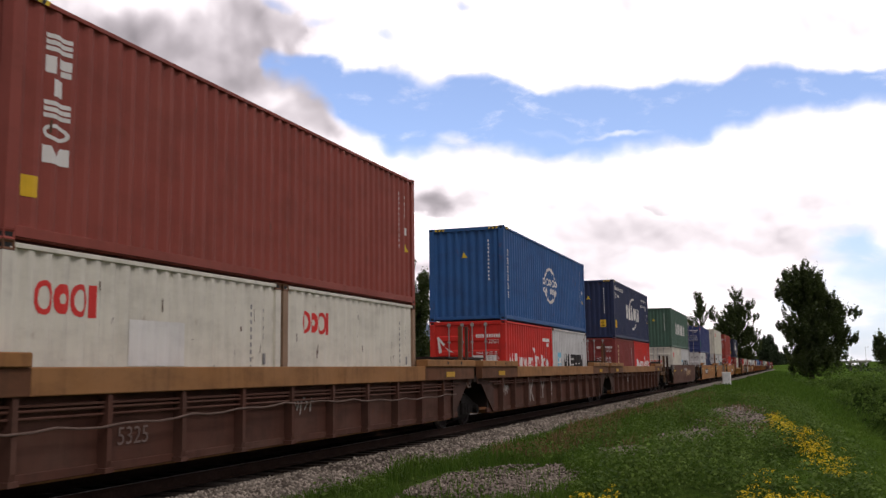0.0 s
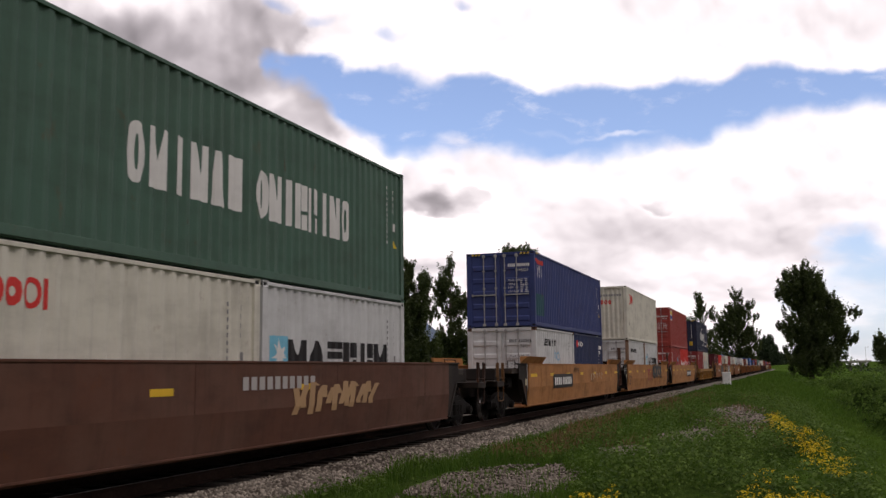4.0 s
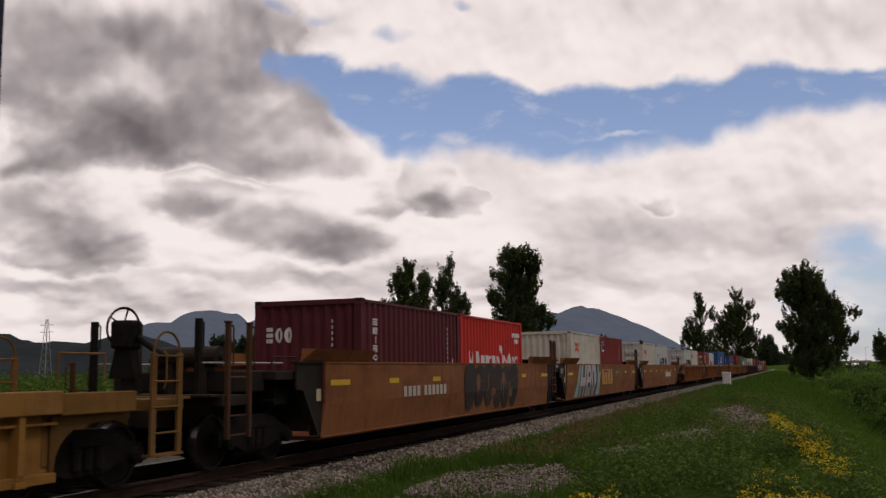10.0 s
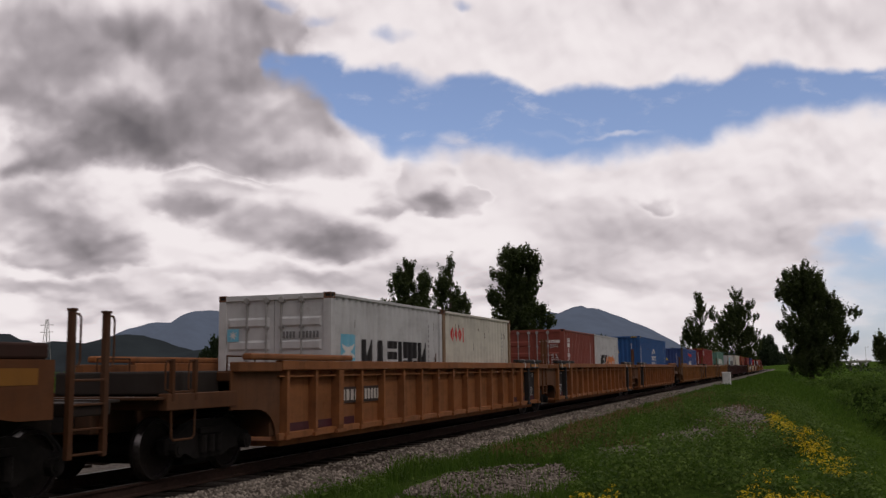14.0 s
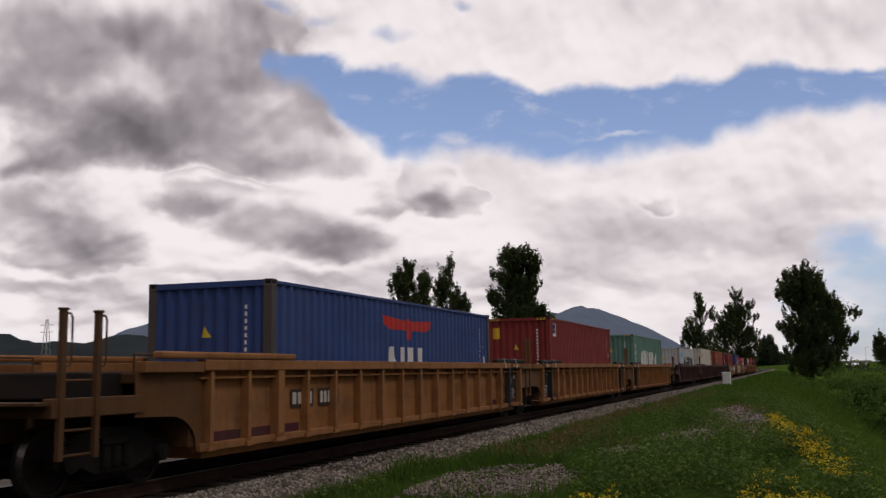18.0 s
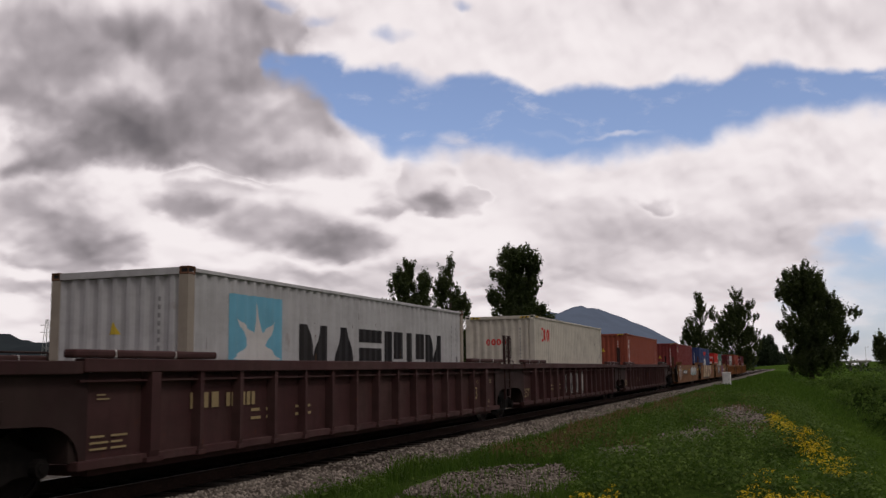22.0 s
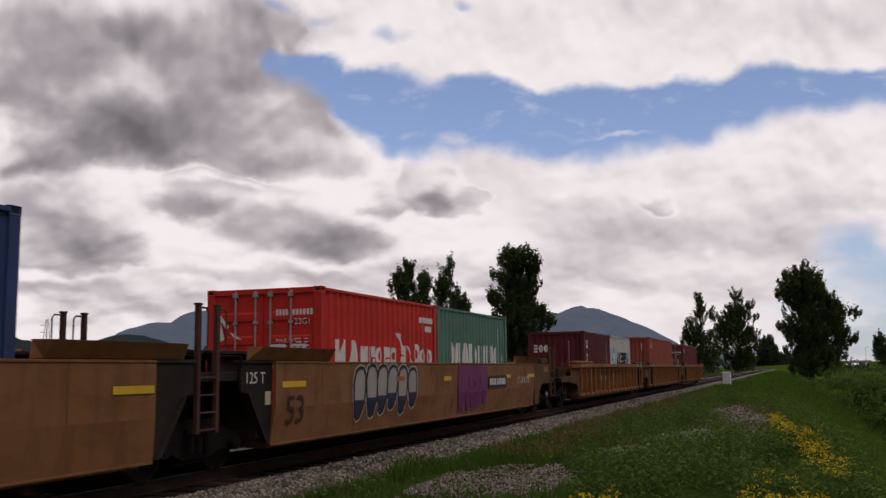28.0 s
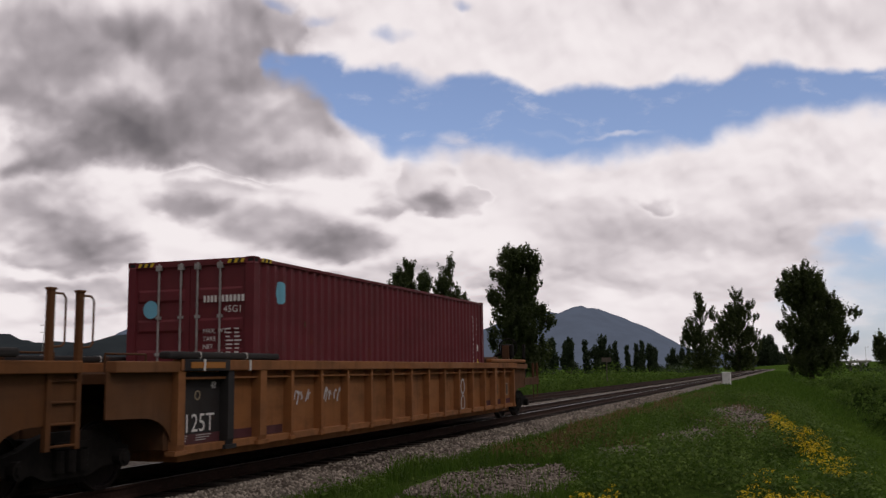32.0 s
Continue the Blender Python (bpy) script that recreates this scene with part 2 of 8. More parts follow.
def paint(name, rust=0.5, grime=0.4, rough=0.5, fade=0.25):
    """Worn steel paint in the object's own colour, with faded fields, grime streaks and rust."""
    m, n = material(name)
    co = shifted(n)
    base = n.add("ShaderNodeObjectInfo", 1)
    big = n.noise(co, 0.55, 4.0, 0.6)
    col = n.mix(n.math("MULTIPLY", n.range(big, 0.35, 0.75), fade), base, n.mix(0.30, base, (0.50, 0.42, 0.34)))
    streak = n.noise(n.vec("MULTIPLY", co, (4.2, 4.2, 0.7)), 1.0, 7.0, 0.62)
    smear = n.noise(n.vec("MULTIPLY", co, (1.0, 0.6, 1.5)), 1.3, 7.0, 0.66)
    dirt = n.math("ADD", n.range(streak, 0.44, 0.72, 0.0, grime * 0.55), n.range(smear, 0.40, 0.70, 0.0, grime * 0.70), clamp=True)
    col = n.mix(dirt, col, (0.036, 0.026, 0.020))
    spots = n.noise(n.vec("MULTIPLY", co, (1.0, 1.0, 0.6)), 2.6, 9.0, 0.72)
    rusty = n.range(spots, 0.60, 0.70, 0.0, rust)
    tone = n.mix(n.noise(co, 21.0, 3.0), (0.10, 0.035, 0.015), (0.24, 0.085, 0.03))
    col = n.mix(rusty, col, tone)
    grain = n.noise(co, 60.0, 3.0)
    r = n.math("ADD", rough, n.math("MULTIPLY", n.math("ADD", rusty, dirt), 0.3))
    finish(n, col, r, 0.0, n.math("ADD", grain, n.math("MULTIPLY", spots, 2.0)), 0.12, 0.01, 0.22)
    return m


M_CONT = paint("container_paint", 0.30, 0.26, 0.58, 0.08)
M_CAR = paint("car_paint", 0.46, 0.46, 0.74, 0.20)
M_MARK = paint("marking_paint", 0.10, 0.16, 0.6, 0.12)


def plain(name, color, rough, metal=0.0, scale=8.0, vary=0.35, bumps=0.2, spec=0.5):
    m, n = material(name)
    co = shifted(n)
    a = n.noise(co, scale, 6.0, 0.62)
    b = n.noise(co, scale * 0.13, 3.0)
    f = n.math("ADD", n.math("MULTIPLY", a, 0.6), n.math("MULTIPLY", b, 0.4))
    dark = tuple(c * (1 - vary) for c in color)
    lite = tuple(min(1, c * (1 + vary)) for c in color)
    finish(n, n.mix(n.range(f, 0.3, 0.7), dark, lite), rough, metal, a, bumps, 0.02, spec)
    return m


M_TRUCK = plain("truck_steel", (0.0095, 0.0078, 0.0068), 0.8, 0.0, 12, 0.5, 0.3, 0.2)
M_WHEEL = plain("wheel_steel", (0.016, 0.011, 0.009), 0.75, 0.0, 14, 0.5, 0.2, 0.25)
M_RIM = plain("worn_rim", (0.42, 0.40, 0.38), 0.34, 1.0, 18, 0.3, 0.08)
M_TREAD = plain("polished_tread", (0.30, 0.29, 0.28), 0.40, 1.0, 20, 0.15, 0.05)
M_RAIL = plain("rusty_rail", (0.045, 0.025, 0.018), 0.85, 0.0, 16, 0.35, 0.2, 0.2)
M_TIE = plain("creosoted_wood", (0.020, 0.015, 0.012), 0.9, 0.0, 9, 0.5, 0.5, 0.1)
M_STEEL = plain("grey_steel", (0.34, 0.335, 0.32), 0.55, 0.15, 10)
M_BLACK = plain("black_rubber_and_holes", (0.012, 0.012, 0.012), 0.8, 0.0, 10)
M_BARK = plain("bark", (0.075, 0.06, 0.045), 0.9, 0.0, 5, 0.5, 0.8)
M_CONCRETE = plain("concrete", (0.42, 0.40, 0.37), 0.85, 0.0, 3, 0.25)
M_WHITE = plain("white_enamel", (0.78, 0.78, 0.76), 0.45, 0.0, 5, 0.10, 0.05)
M_WOODPOLE = plain("weathered_wood", (0.12, 0.10, 0.08), 0.9, 0.0, 7, 0.4, 0.4)


def island(name, low, high, rough=0.85, transl=None, spec=0.3, power=1.0, patchy=0.5):
    """For many small pieces in one mesh: each island has a tone of its own."""
    m, n = material(name)
    rnd = n.add("ShaderNodeNewGeometry", 8)
    co = n.add("ShaderNodeTexCoord", 3)
    patch = n.noise(co, 0.9, 4.0, 0.6)
    f = n.math("ADD", n.math("MULTIPLY", n.math("POWER", rnd, power), 1.0 - patchy), n.math("MULTIPLY", n.range(patch, 0.34, 0.66), patchy))
    finish(n, n.mix(f, low, high), rough, 0.0, None, spec=spec, transl=transl)
    return m


M_STONE = island("ballast_stone", (0.046, 0.036, 0.027), (0.48, 0.42, 0.345), 0.9, None, 0.15, 2.6, 0.22)
M_GRASS = island("grass_blade", (0.030, 0.080, 0.009), (0.115, 0.190, 0.028), 0.8, (0.10, 0.185, 0.028), 0.1)
M_BANK = island("bank_grass", (0.060, 0.125, 0.016), (0.150, 0.235, 0.040), 0.85, (0.12, 0.20, 0.03), 0.1)
M_DRY = island("dry_grass", (0.13, 0.070, 0.036), (0.30, 0.19, 0.10), 0.9, (0.18, 0.11, 0.05))
M_WEED = island("weed_leaf", (0.016, 0.042, 0.006), (0.190, 0.280, 0.055), 0.75, (0.09, 0.17, 0.025), 0.15, 1.9, 0.35)
M_FLOWER = island("yellow_petal", (0.58, 0.42, 0.008), (0.82, 0.64, 0.015), 0.7, (0.6, 0.43, 0.01))
M_BRAMBLE = island("bramble_leaf", (0.010, 0.028, 0.004), (0.140, 0.225, 0.036), 0.8, (0.09, 0.16, 0.03), 0.1, 1.3, 0.6)
M_LEAF = island("cottonwood_leaf", (0.022, 0.036, 0.012), (0.078, 0.104, 0.034), 0.55, (0.10, 0.14, 0.03))
M_LEAF_FAR = island("distant_leaf", (0.030, 0.050, 0.026), (0.060, 0.088, 0.045), 0.8, (0.05, 0.08, 0.03))


def ground_material():
    m, n = material("meadow")
    co = n.add("ShaderNodeTexCoord", 3)
    a = n.noise(co, 0.25, 5.0, 0.6)
    b = n.noise(co, 7.0, 8.0, 0.7)
    c = n.noise(n.vec("MULTIPLY", co, (1.0, 0.25, 1.0)), 0.05, 4.0)
    d = n.noise(co, 1.6, 6.0, 0.65)
    green = n.mix(n.range(b, 0.3, 0.72), (0.034, 0.072, 0.012), (0.110, 0.180, 0.030))
    green = n.mix(n.range(c, 0.4, 0.65, 0.0, 0.45), green, (0.062, 0.118, 0.024))
    green = n.mix(n.range(d, 0.54, 0.74, 0.0, 0.45), green, (0.075, 0.058, 0.026))
    soil = n.mix(n.range(b, 0.3, 0.7), (0.07, 0.055, 0.045), (0.19, 0.16, 0.135))
    # soil darkened for shade under the brambles beyond the ditch and among verge weeds
    place = n.t.nodes.new("ShaderNodeSeparateXYZ")
    n.put(place.inputs[0], co)
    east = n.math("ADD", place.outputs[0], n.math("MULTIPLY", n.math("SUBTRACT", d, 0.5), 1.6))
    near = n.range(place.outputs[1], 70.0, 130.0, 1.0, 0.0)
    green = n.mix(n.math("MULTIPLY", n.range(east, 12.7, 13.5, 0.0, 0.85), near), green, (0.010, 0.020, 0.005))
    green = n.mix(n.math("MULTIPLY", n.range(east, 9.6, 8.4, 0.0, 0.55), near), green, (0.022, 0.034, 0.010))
    finish(n, n.mix(n.range(a, 0.66, 0.74, 0.0, 0.7), green, soil), 1.0, 0.0, b, 0.8, 0.12, 0.0)
    return m


def gravel_material(name, low, high, scale=24.0, oily_shaded=False):
    m, n = material(name)
    co = n.add("ShaderNodeTexCoord", 3)
    cell = n.t.nodes.new("ShaderNodeTexVoronoi")
    n.put(cell.inputs["Vector"], co)
    cell.inputs["Scale"].default_value = scale
    tone = n.dot(cell.outputs["Color"], (0.4, 0.3, 0.3))
    stain = n.noise(co, 0.5, 5.0, 0.65)
    col = n.mix(tone, low, high)
    col = n.mix(n.range(stain, 0.5, 0.75, 0.0, 0.6), col, (0.10, 0.085, 0.07))
    if oily_shaded:
        # years of oil and brake dust mid-line, darkened further for shade under the train
        across = n.t.nodes.new("ShaderNodeSeparateXYZ")
        n.put(across.inputs[0], co)
        edge = n.math("ADD", n.math("ABSOLUTE", across.outputs[0]), n.math("MULTIPLY", n.math("SUBTRACT", stain, 0.5), 0.5))
        col = n.mix(n.range(edge, 1.25, 1.60, 0.85, 0.0), col, (0.013, 0.010, 0.008))
    finish(n, col, 0.92, 0.0, n.math("SUBTRACT", 1.0, cell.outputs["Distance"]), 0.9, 0.05, 0.25)
    return m


M_GROUND = ground_material()
M_BALLAST = gravel_material("ballast", (0.055, 0.045, 0.036), (0.30, 0.262, 0.215), 20.0, True)
M_PATCH = gravel_material("bare_gravel", (0.115, 0.088, 0.070), (0.31, 0.26, 0.215), 30.0)


def mountain_material(name, forest, haze_glow, amount):
    """A far range: wooded slopes; the haze of kilometres between is added as a glow."""
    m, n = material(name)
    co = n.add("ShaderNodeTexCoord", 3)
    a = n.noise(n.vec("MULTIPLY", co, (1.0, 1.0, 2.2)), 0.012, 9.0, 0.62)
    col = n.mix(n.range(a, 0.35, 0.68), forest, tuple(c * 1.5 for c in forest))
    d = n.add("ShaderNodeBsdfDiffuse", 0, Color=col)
    e = n.add("ShaderNodeEmission", 0, Color=(*haze_glow, 1), Strength=amount)
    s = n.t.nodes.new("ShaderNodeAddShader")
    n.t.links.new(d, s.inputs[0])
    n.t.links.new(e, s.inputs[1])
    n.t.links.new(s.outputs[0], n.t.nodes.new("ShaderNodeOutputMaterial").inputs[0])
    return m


M_RANGE = mountain_material("hazed_range", (0.030, 0.042, 0.060), (0.42, 0.49, 0.63), 0.215)
M_HILL = mountain_material("hazed_hill", (0.014, 0.019, 0.018), (0.45, 0.5, 0.60), 0.040)
# ---- mesh helpers ----
def box(bm, x0, x1, y0, y1, z0, z1, bevel=0.0):
    vs = [bm.verts.new((x, y, z)) for z in (z0, z1) for y in (y0, y1) for x in (x0, x1)]
    fs = [bm.faces.new([vs[i] for i in q]) for q in ((0, 2, 3, 1), (4, 5, 7, 6), (0, 1, 5, 4), (2, 6, 7, 3), (0, 4, 6, 2), (1, 3, 7, 5))]
    if bevel:
        edges = list({e for f in fs for e in f.edges})
        bmesh.ops.bevel(bm, geom=edges, offset=bevel, segments=2, profile=0.5, affect="EDGES")
    return vs


def prism(bm, outline, axis, a, b):
    """A solid from a closed outline, pushed along an axis ('x', 'y' or 'z') from a to b."""
    def at(p, q):
        u, v = p
        return {"x": (q, u, v), "y": (u, q, v), "z": (u, v, q)}[axis]
    low = [bm.verts.new(at(p, a)) for p in outline]
    high = [bm.verts.new(at(p, b)) for p in outline]
    bm.faces.new(low[::-1])
    bm.faces.new(high)
    n = len(outline)
    for i in range(n):
        bm.faces.new((low[i], low[(i + 1) % n], high[(i + 1) % n], high[i]))


def rod(bm, a, b, r, n=8):
    """A round bar from a to b."""
    a, b = Vector(a), Vector(b)
    m = Matrix.Translation((a + b) / 2) @ (b - a).to_track_quat("Z", "Y").to_matrix().to_4x4()
    bmesh.ops.create_cone(bm, cap_ends=True, segments=n, radius1=r, radius2=r, depth=(b - a).length, matrix=m)


def tube(bm, pts, r, n=6):
    for a, b in zip(pts, pts[1:]):
        rod(bm, a, b, r, n)


def disc(bm, x0, x1, y, z, r, n=28):
    """A drum on an axle along x."""
    rod(bm, (x0, y, z), (x1, y, z), r, n)


def mesh_of(bm, mat, smooth=False):
    bmesh.ops.recalc_face_normals(bm, faces=bm.faces)
    me = bpy.data.meshes.new("mesh")
    bm.to_mesh(me)
    bm.free()
    if mat:
        me.materials.append(mat)
    if smooth:
        me.shade_smooth()
    return me


def hang(name, me, parent, at=None, color=None, label=""):
    """An object on a shared mesh, as a part of a thing or of a part."""
    ob = new(name, me)
    ob.parent = parent
    if at is not None:
        ob.matrix_basis = at if isinstance(at, Matrix) else Matrix.Translation(at)
    if color:
        ob.color = (*color, 1)
    if label:
        ob["label"] = label
    return ob


def part(name, bm, mat, parent, label="", color=None, at=None):
    return hang(name, mesh_of(bm, mat), parent, at, color, label)


STORE = {}


def stored(key, make):
    if key not in STORE:
        STORE[key] = make()
    return STORE[key]


def joined(name, co, quads, mat, label, category, kind="stuff"):
    """One mesh from arrays of corners, four (or three) to a face."""
    me = bpy.data.meshes.new(name)
    co = np.asarray(co, dtype=np.float32).reshape(-1, 3)
    quads = np.asarray(quads, dtype=np.int32)
    k = quads.shape[1]
    me.vertices.add(len(co))
    me.vertices.foreach_set("co", co.ravel())
    me.loops.add(quads.size)
    me.loops.foreach_set("vertex_index", quads.ravel())
    me.polygons.add(len(quads))
    me.polygons.foreach_set("loop_start", np.arange(0, quads.size, k, dtype=np.int32))
    me.polygons.foreach_set("loop_total", np.full(len(quads), k, dtype=np.int32))
    me.update(calc_edges=True)
    me.validate()
    me.materials.append(mat)
    return tagged(new(name, me), label, category, kind=kind)


# ---- ground ----
def bumps(x, y, s):
    return noise.noise(Vector((x * s, y * s, 3.7)))


def smooth(a, b, v):
    k = min(1.0, max(0.0, (v - a) / (b - a)))
    return k * k * (3 - 2 * k)


FOOT = 12.5  # the ditch at the foot of the bank
heaps = random.Random(5)
MOUNDS = []
for _ in range(90):
    along = 30.0 * 4.6 ** heaps.random()
    MOUNDS.append((heaps.uniform(13.9, max(15.5, 11.5 + 0.11 * along)), along, heaps.uniform(0.9, 1.9), heaps.uniform(0.7, 1.7)))


def mound(x, y):
    """Overgrown heaps beyond the ditch, with steep flanks and narrow gaps."""
    high = 0.0
    for mx, my, r, h in MOUNDS:
        if abs(x - mx) < r and abs(y - my) < 1.6 * r:
            d = ((x - mx) / r) ** 2 + ((y - my) / (1.6 * r)) ** 2
            if d < 1:
                high = max(high, h * (1 - d) ** 0.6)
    return high



def land(x, y):
    """The height of the ground: the bed of the line, the verge on its right, the bank down to the meadow, the field on its left."""
    z = -0.62
    if x > 1.5:
        z = -0.62 + 0.27 * smooth(1.8, 3.2, x) + 0.10 * smooth(4.0, 8.5, x)
        rough = smooth(2.6, 4.0, x) * (1 - smooth(60, 160, y))
        z += rough * (0.15 * bumps(x, y, 0.40) + 0.08 * bumps(x, y, 1.2) + 0.03 * bumps(x, y, 3.1))
        brow = 9.9 - 2.4 * smooth(16, 46, y) + 0.4 * bumps(0, y, 0.12)
        fall = min(1.0, max(0.0, (x - brow) / (FOOT - brow)))
        fall = 0.7 * fall + 0.3 * fall * fall * (3 - 2 * fall)
        z -= (1.75 - 0.4 * smooth(110, 200, y)) * fall * smooth(6, 16, y)
        far_side = smooth(FOOT + 0.1, FOOT + 1.3, x) * smooth(10, 24, y) * (1 - smooth(110, 260, y))
        z += far_side * (0.10 + 0.40 * bumps(x, y, 0.16) + 0.12 * bumps(x, y, 0.8) + mound(x, y))
        z += 0.9 * smooth(60, 400, x)
    elif x < -5.5:
        k = smooth(-6.6, -10.0, x)
        z = -0.62 + 0.25 * k + 0.10 * k * bumps(x, y, 0.3) * (1 - smooth(80, 200, abs(y)))
    return z


def spread(values):
    out = []
    for a, b, step in values:
        n = max(1, round((b - a) / step))
        out += [a + (b - a) * i / n for i in range(n)]
    return out + [values[-1][1]]


def make_ground():
    xs = spread([(-4200, -800, 850), (-800, -200, 150), (-200, -40, 20), (-40, -10, 3), (-10, 1.5, 1.2), (1.5, 18, 0.30), (18, 40, 1.5), (40, 200, 20), (200, 800, 150), (800, 4200, 850)])
    ys = spread([(-4200, -800, 850), (-800, -60, 90), (-60, 8, 4), (8, 45, 0.4), (45, 90, 1.0), (90, 200, 4), (200, 600, 25), (600, 1400, 160), (1400, 4600, 800)])
    co = [(x, y, land(x, y)) for y in ys for x in xs]
    w = len(xs)
    quads = [(j * w + i, j * w + i + 1, (j + 1) * w + i + 1, (j + 1) * w + i) for j in range(len(ys) - 1) for i in range(w - 1)]
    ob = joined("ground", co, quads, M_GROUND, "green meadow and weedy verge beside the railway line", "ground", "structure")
    ob.data.shade_smooth()


make_ground()

# ---- the two tracks ----
TRACKS = (0.0, -4.27)
RAIL_H = 0.17


def make_ballast():
    xs = [-6.9, -6.2, -5.9, -5.2, -4.3, -3.3, -2.8, -2.1, -1.6, -0.8, 0.0, 0.8, 1.35, 1.75, 2.0, 2.3, 2.6, 2.9]
    zs = [-0.72, -0.36, -0.22, -0.20, -0.21, -0.20, -0.22, -0.25, -0.21, -0.20, -0.21, -0.20, -0.20, -0.215, -0.27, -0.35, -0.43, -0.60]
    ys = spread([(-620, -40, 40), (-40, 8, 4), (8, 60, 0.35), (60, 150, 2), (150, 900, 50)])
    co = []
    for y in ys:
        for x, z in zip(xs, zs):
            k = 1 if -6.5 < x < 2.8 else 0
            co.append((x + 0.09 * bumps(x, y, 0.8) * k, y, z + k * (0.035 * bumps(x, y, 2.1) + 0.03 * bumps(x + 9, y, 0.6))))
    w = len(xs)
    quads = [(j * w + i, j * w + i + 1, (j + 1) * w + i + 1, (j + 1) * w + i) for j in range(len(ys) - 1) for i in range(w - 1)]
    ob = joined("track_bed", co, quads, M_BALLAST, "grey crushed-stone ballast bed under two tracks", "ballast", "structure")
    ob.data.shade_smooth()
    return ob


bed = make_ballast()


def make_rails():
    prof = [(-0.075, -RAIL_H), (0.075, -RAIL_H), (0.075, -0.155), (0.014, -0.135), (0.011, -0.045), (0.036, -0.035), (0.036, -0.006), (0.028, 0.0),
            (-0.028, 0.0), (-0.036, -0.006), (-0.036, -0.035), (-0.011, -0.045), (-0.014, -0.135), (-0.075, -0.155)]
    for k, cx in enumerate(TRACKS):
        track = tagged(new("railway_track", None), "steel rails on dark wooden sleepers in grey ballast", "track", "tracks side by side", "structure")
        track.location = (cx, 0, 0)
        for side in (-1, 1):
            bm = bmesh.new()
            prism(bm, [(side * 0.753 + u, v) for u, v in prof], "y", -620, 900)
            part("rail", bm, M_RAIL, track, "rust-brown steel rail")
            bm = bmesh.new()
            box(bm, side * 0.753 - 0.024, side * 0.753 + 0.024, -620, 900, 0.0, 0.0015)
            part("running_surface", bm, M_TREAD if k == 0 else M_RAIL, track, "polished top of the rail")
        bm = bmesh.new()
        box(bm, -1.30, 1.30, -0.115, 0.115, -0.33, -RAIL_H - 0.004, 0.012)
        tie = mesh_of(bm, M_TIE)
        for i in range(130):
            hang("sleeper", tie, track, pose(random.uniform(-0.03, 0.03), 8 + i * 0.535, random.uniform(-0.006, 0.004), 0, 0, random.uniform(-0.8, 0.8)))
        far = []
        for y in (*np.arange(8 - 0.535 * 60, 8, 0.535), *np.arange(8 + 130 * 0.535, 300, 0.535)):
            far += [(x, y + d, z) for z in (-0.30, -RAIL_H - 0.004) for d in (-0.115, 0.115) for x in (-1.3, 1.3)]
        q = np.array([(0, 2, 3, 1), (4, 5, 7, 6), (0, 1, 5, 4), (2, 6, 7, 3), (0, 4, 6, 2), (1, 3, 7, 5)])
        n = len(far) // 8
        rest = joined("sleepers", far, (q[None] + 8 * np.arange(n)[:, None, None]).reshape(-1, 4), M_TIE, "dark wooden sleepers farther along the line", "", "stuff")
        rest.parent = track


make_rails()


# ---- scattered stones, grass, weeds ----
rng = np.random.default_rng(7)


def land_v(x, y):
    return np.array([land(float(a), float(b)) for a, b in zip(x, y)])


def far_pick(n, y0, y1, power=1.6):
    """Distances that thin out along the line."""
    u = rng.random(n)
    return y0 * (y1 / y0) ** (u ** power)


def bed_height(x):
    return np.interp(x, [-0.8, 1.35, 1.75, 2.0, 2.3, 2.6, 2.9], [-0.20, -0.20, -0.215, -0.27, -0.35, -0.43, -0.60])


def scatter_stones(n, x0, x1, y0, y1, low, size, name, label, onto):
    x = rng.uniform(x0, x1, n)
    y = far_pick(n, y0, y1, 1.0)
    z = onto(x, y) + low
    s = rng.uniform(0.5, 1.0, n) * size
    base = np.array([(1, 0, 0), (-1, 0, 0), (0, 1, 0), (0, -1, 0), (0, 0, 1), (0, 0, -1)], float)
    tri = np.array([(0, 2, 4), (2, 1, 4), (1, 3, 4), (3, 0, 4), (2, 0, 5), (1, 2, 5), (3, 1, 5), (0, 3, 5)])
    jit = base[None] * (1 + rng.uniform(-0.35, 0.35, (n, 6, 1))) + rng.uniform(-0.25, 0.25, (n, 6, 3))
    a = rng.uniform(0, 6.28, n)
    ca, sa = np.cos(a)[:, None], np.sin(a)[:, None]
    px = jit[..., 0] * ca - jit[..., 1] * sa
    py = jit[..., 0] * sa + jit[..., 1] * ca
    co = np.stack([px * s[:, None] + x[:, None], py * s[:, None] + y[:, None], jit[..., 2] * s[:, None] * 0.7 + z[:, None]], -1)
    return joined(name, co, (tri[None] + 6 * np.arange(n)[:, None, None]).reshape(-1, 3), M_STONE, label, "gravel")


scatter_stones(26000, 1.35, 2.95, 9, 70, 0.012, 0.056, "ballast_stones", "loose grey and pale crushed stones on the ballast shoulder", lambda x, y: bed_height(x))
scatter_stones(4500, -3.0, -1.35, 20, 120, -0.02, 0.045, "ballast_stones", "loose grey crushed stones between the tracks", lambda x, y: x * 0 - 0.22)


def patch_mask(x, y):
    """Where bare gravel shows between the weeds."""
    def spot(cx, cy, rx, ry):
        d = np.hypot((x - cx) / rx, (y - cy) / ry)
        wob = 0.25 * np.sin(x * 3.1 + y * 0.9) + 0.18 * np.sin(y * 1.7 - x * 2.3)
        return d + wob < 1
    return spot(4.9, 14.6, 1.35, 2.3) | spot(7.35 - 0.10 * (y - 36), 36.0, 1.0, 10.0) | spot(6.6, 24.5, 0.7, 3.2) | spot(5.9, 20.0, 0.6, 1.6)


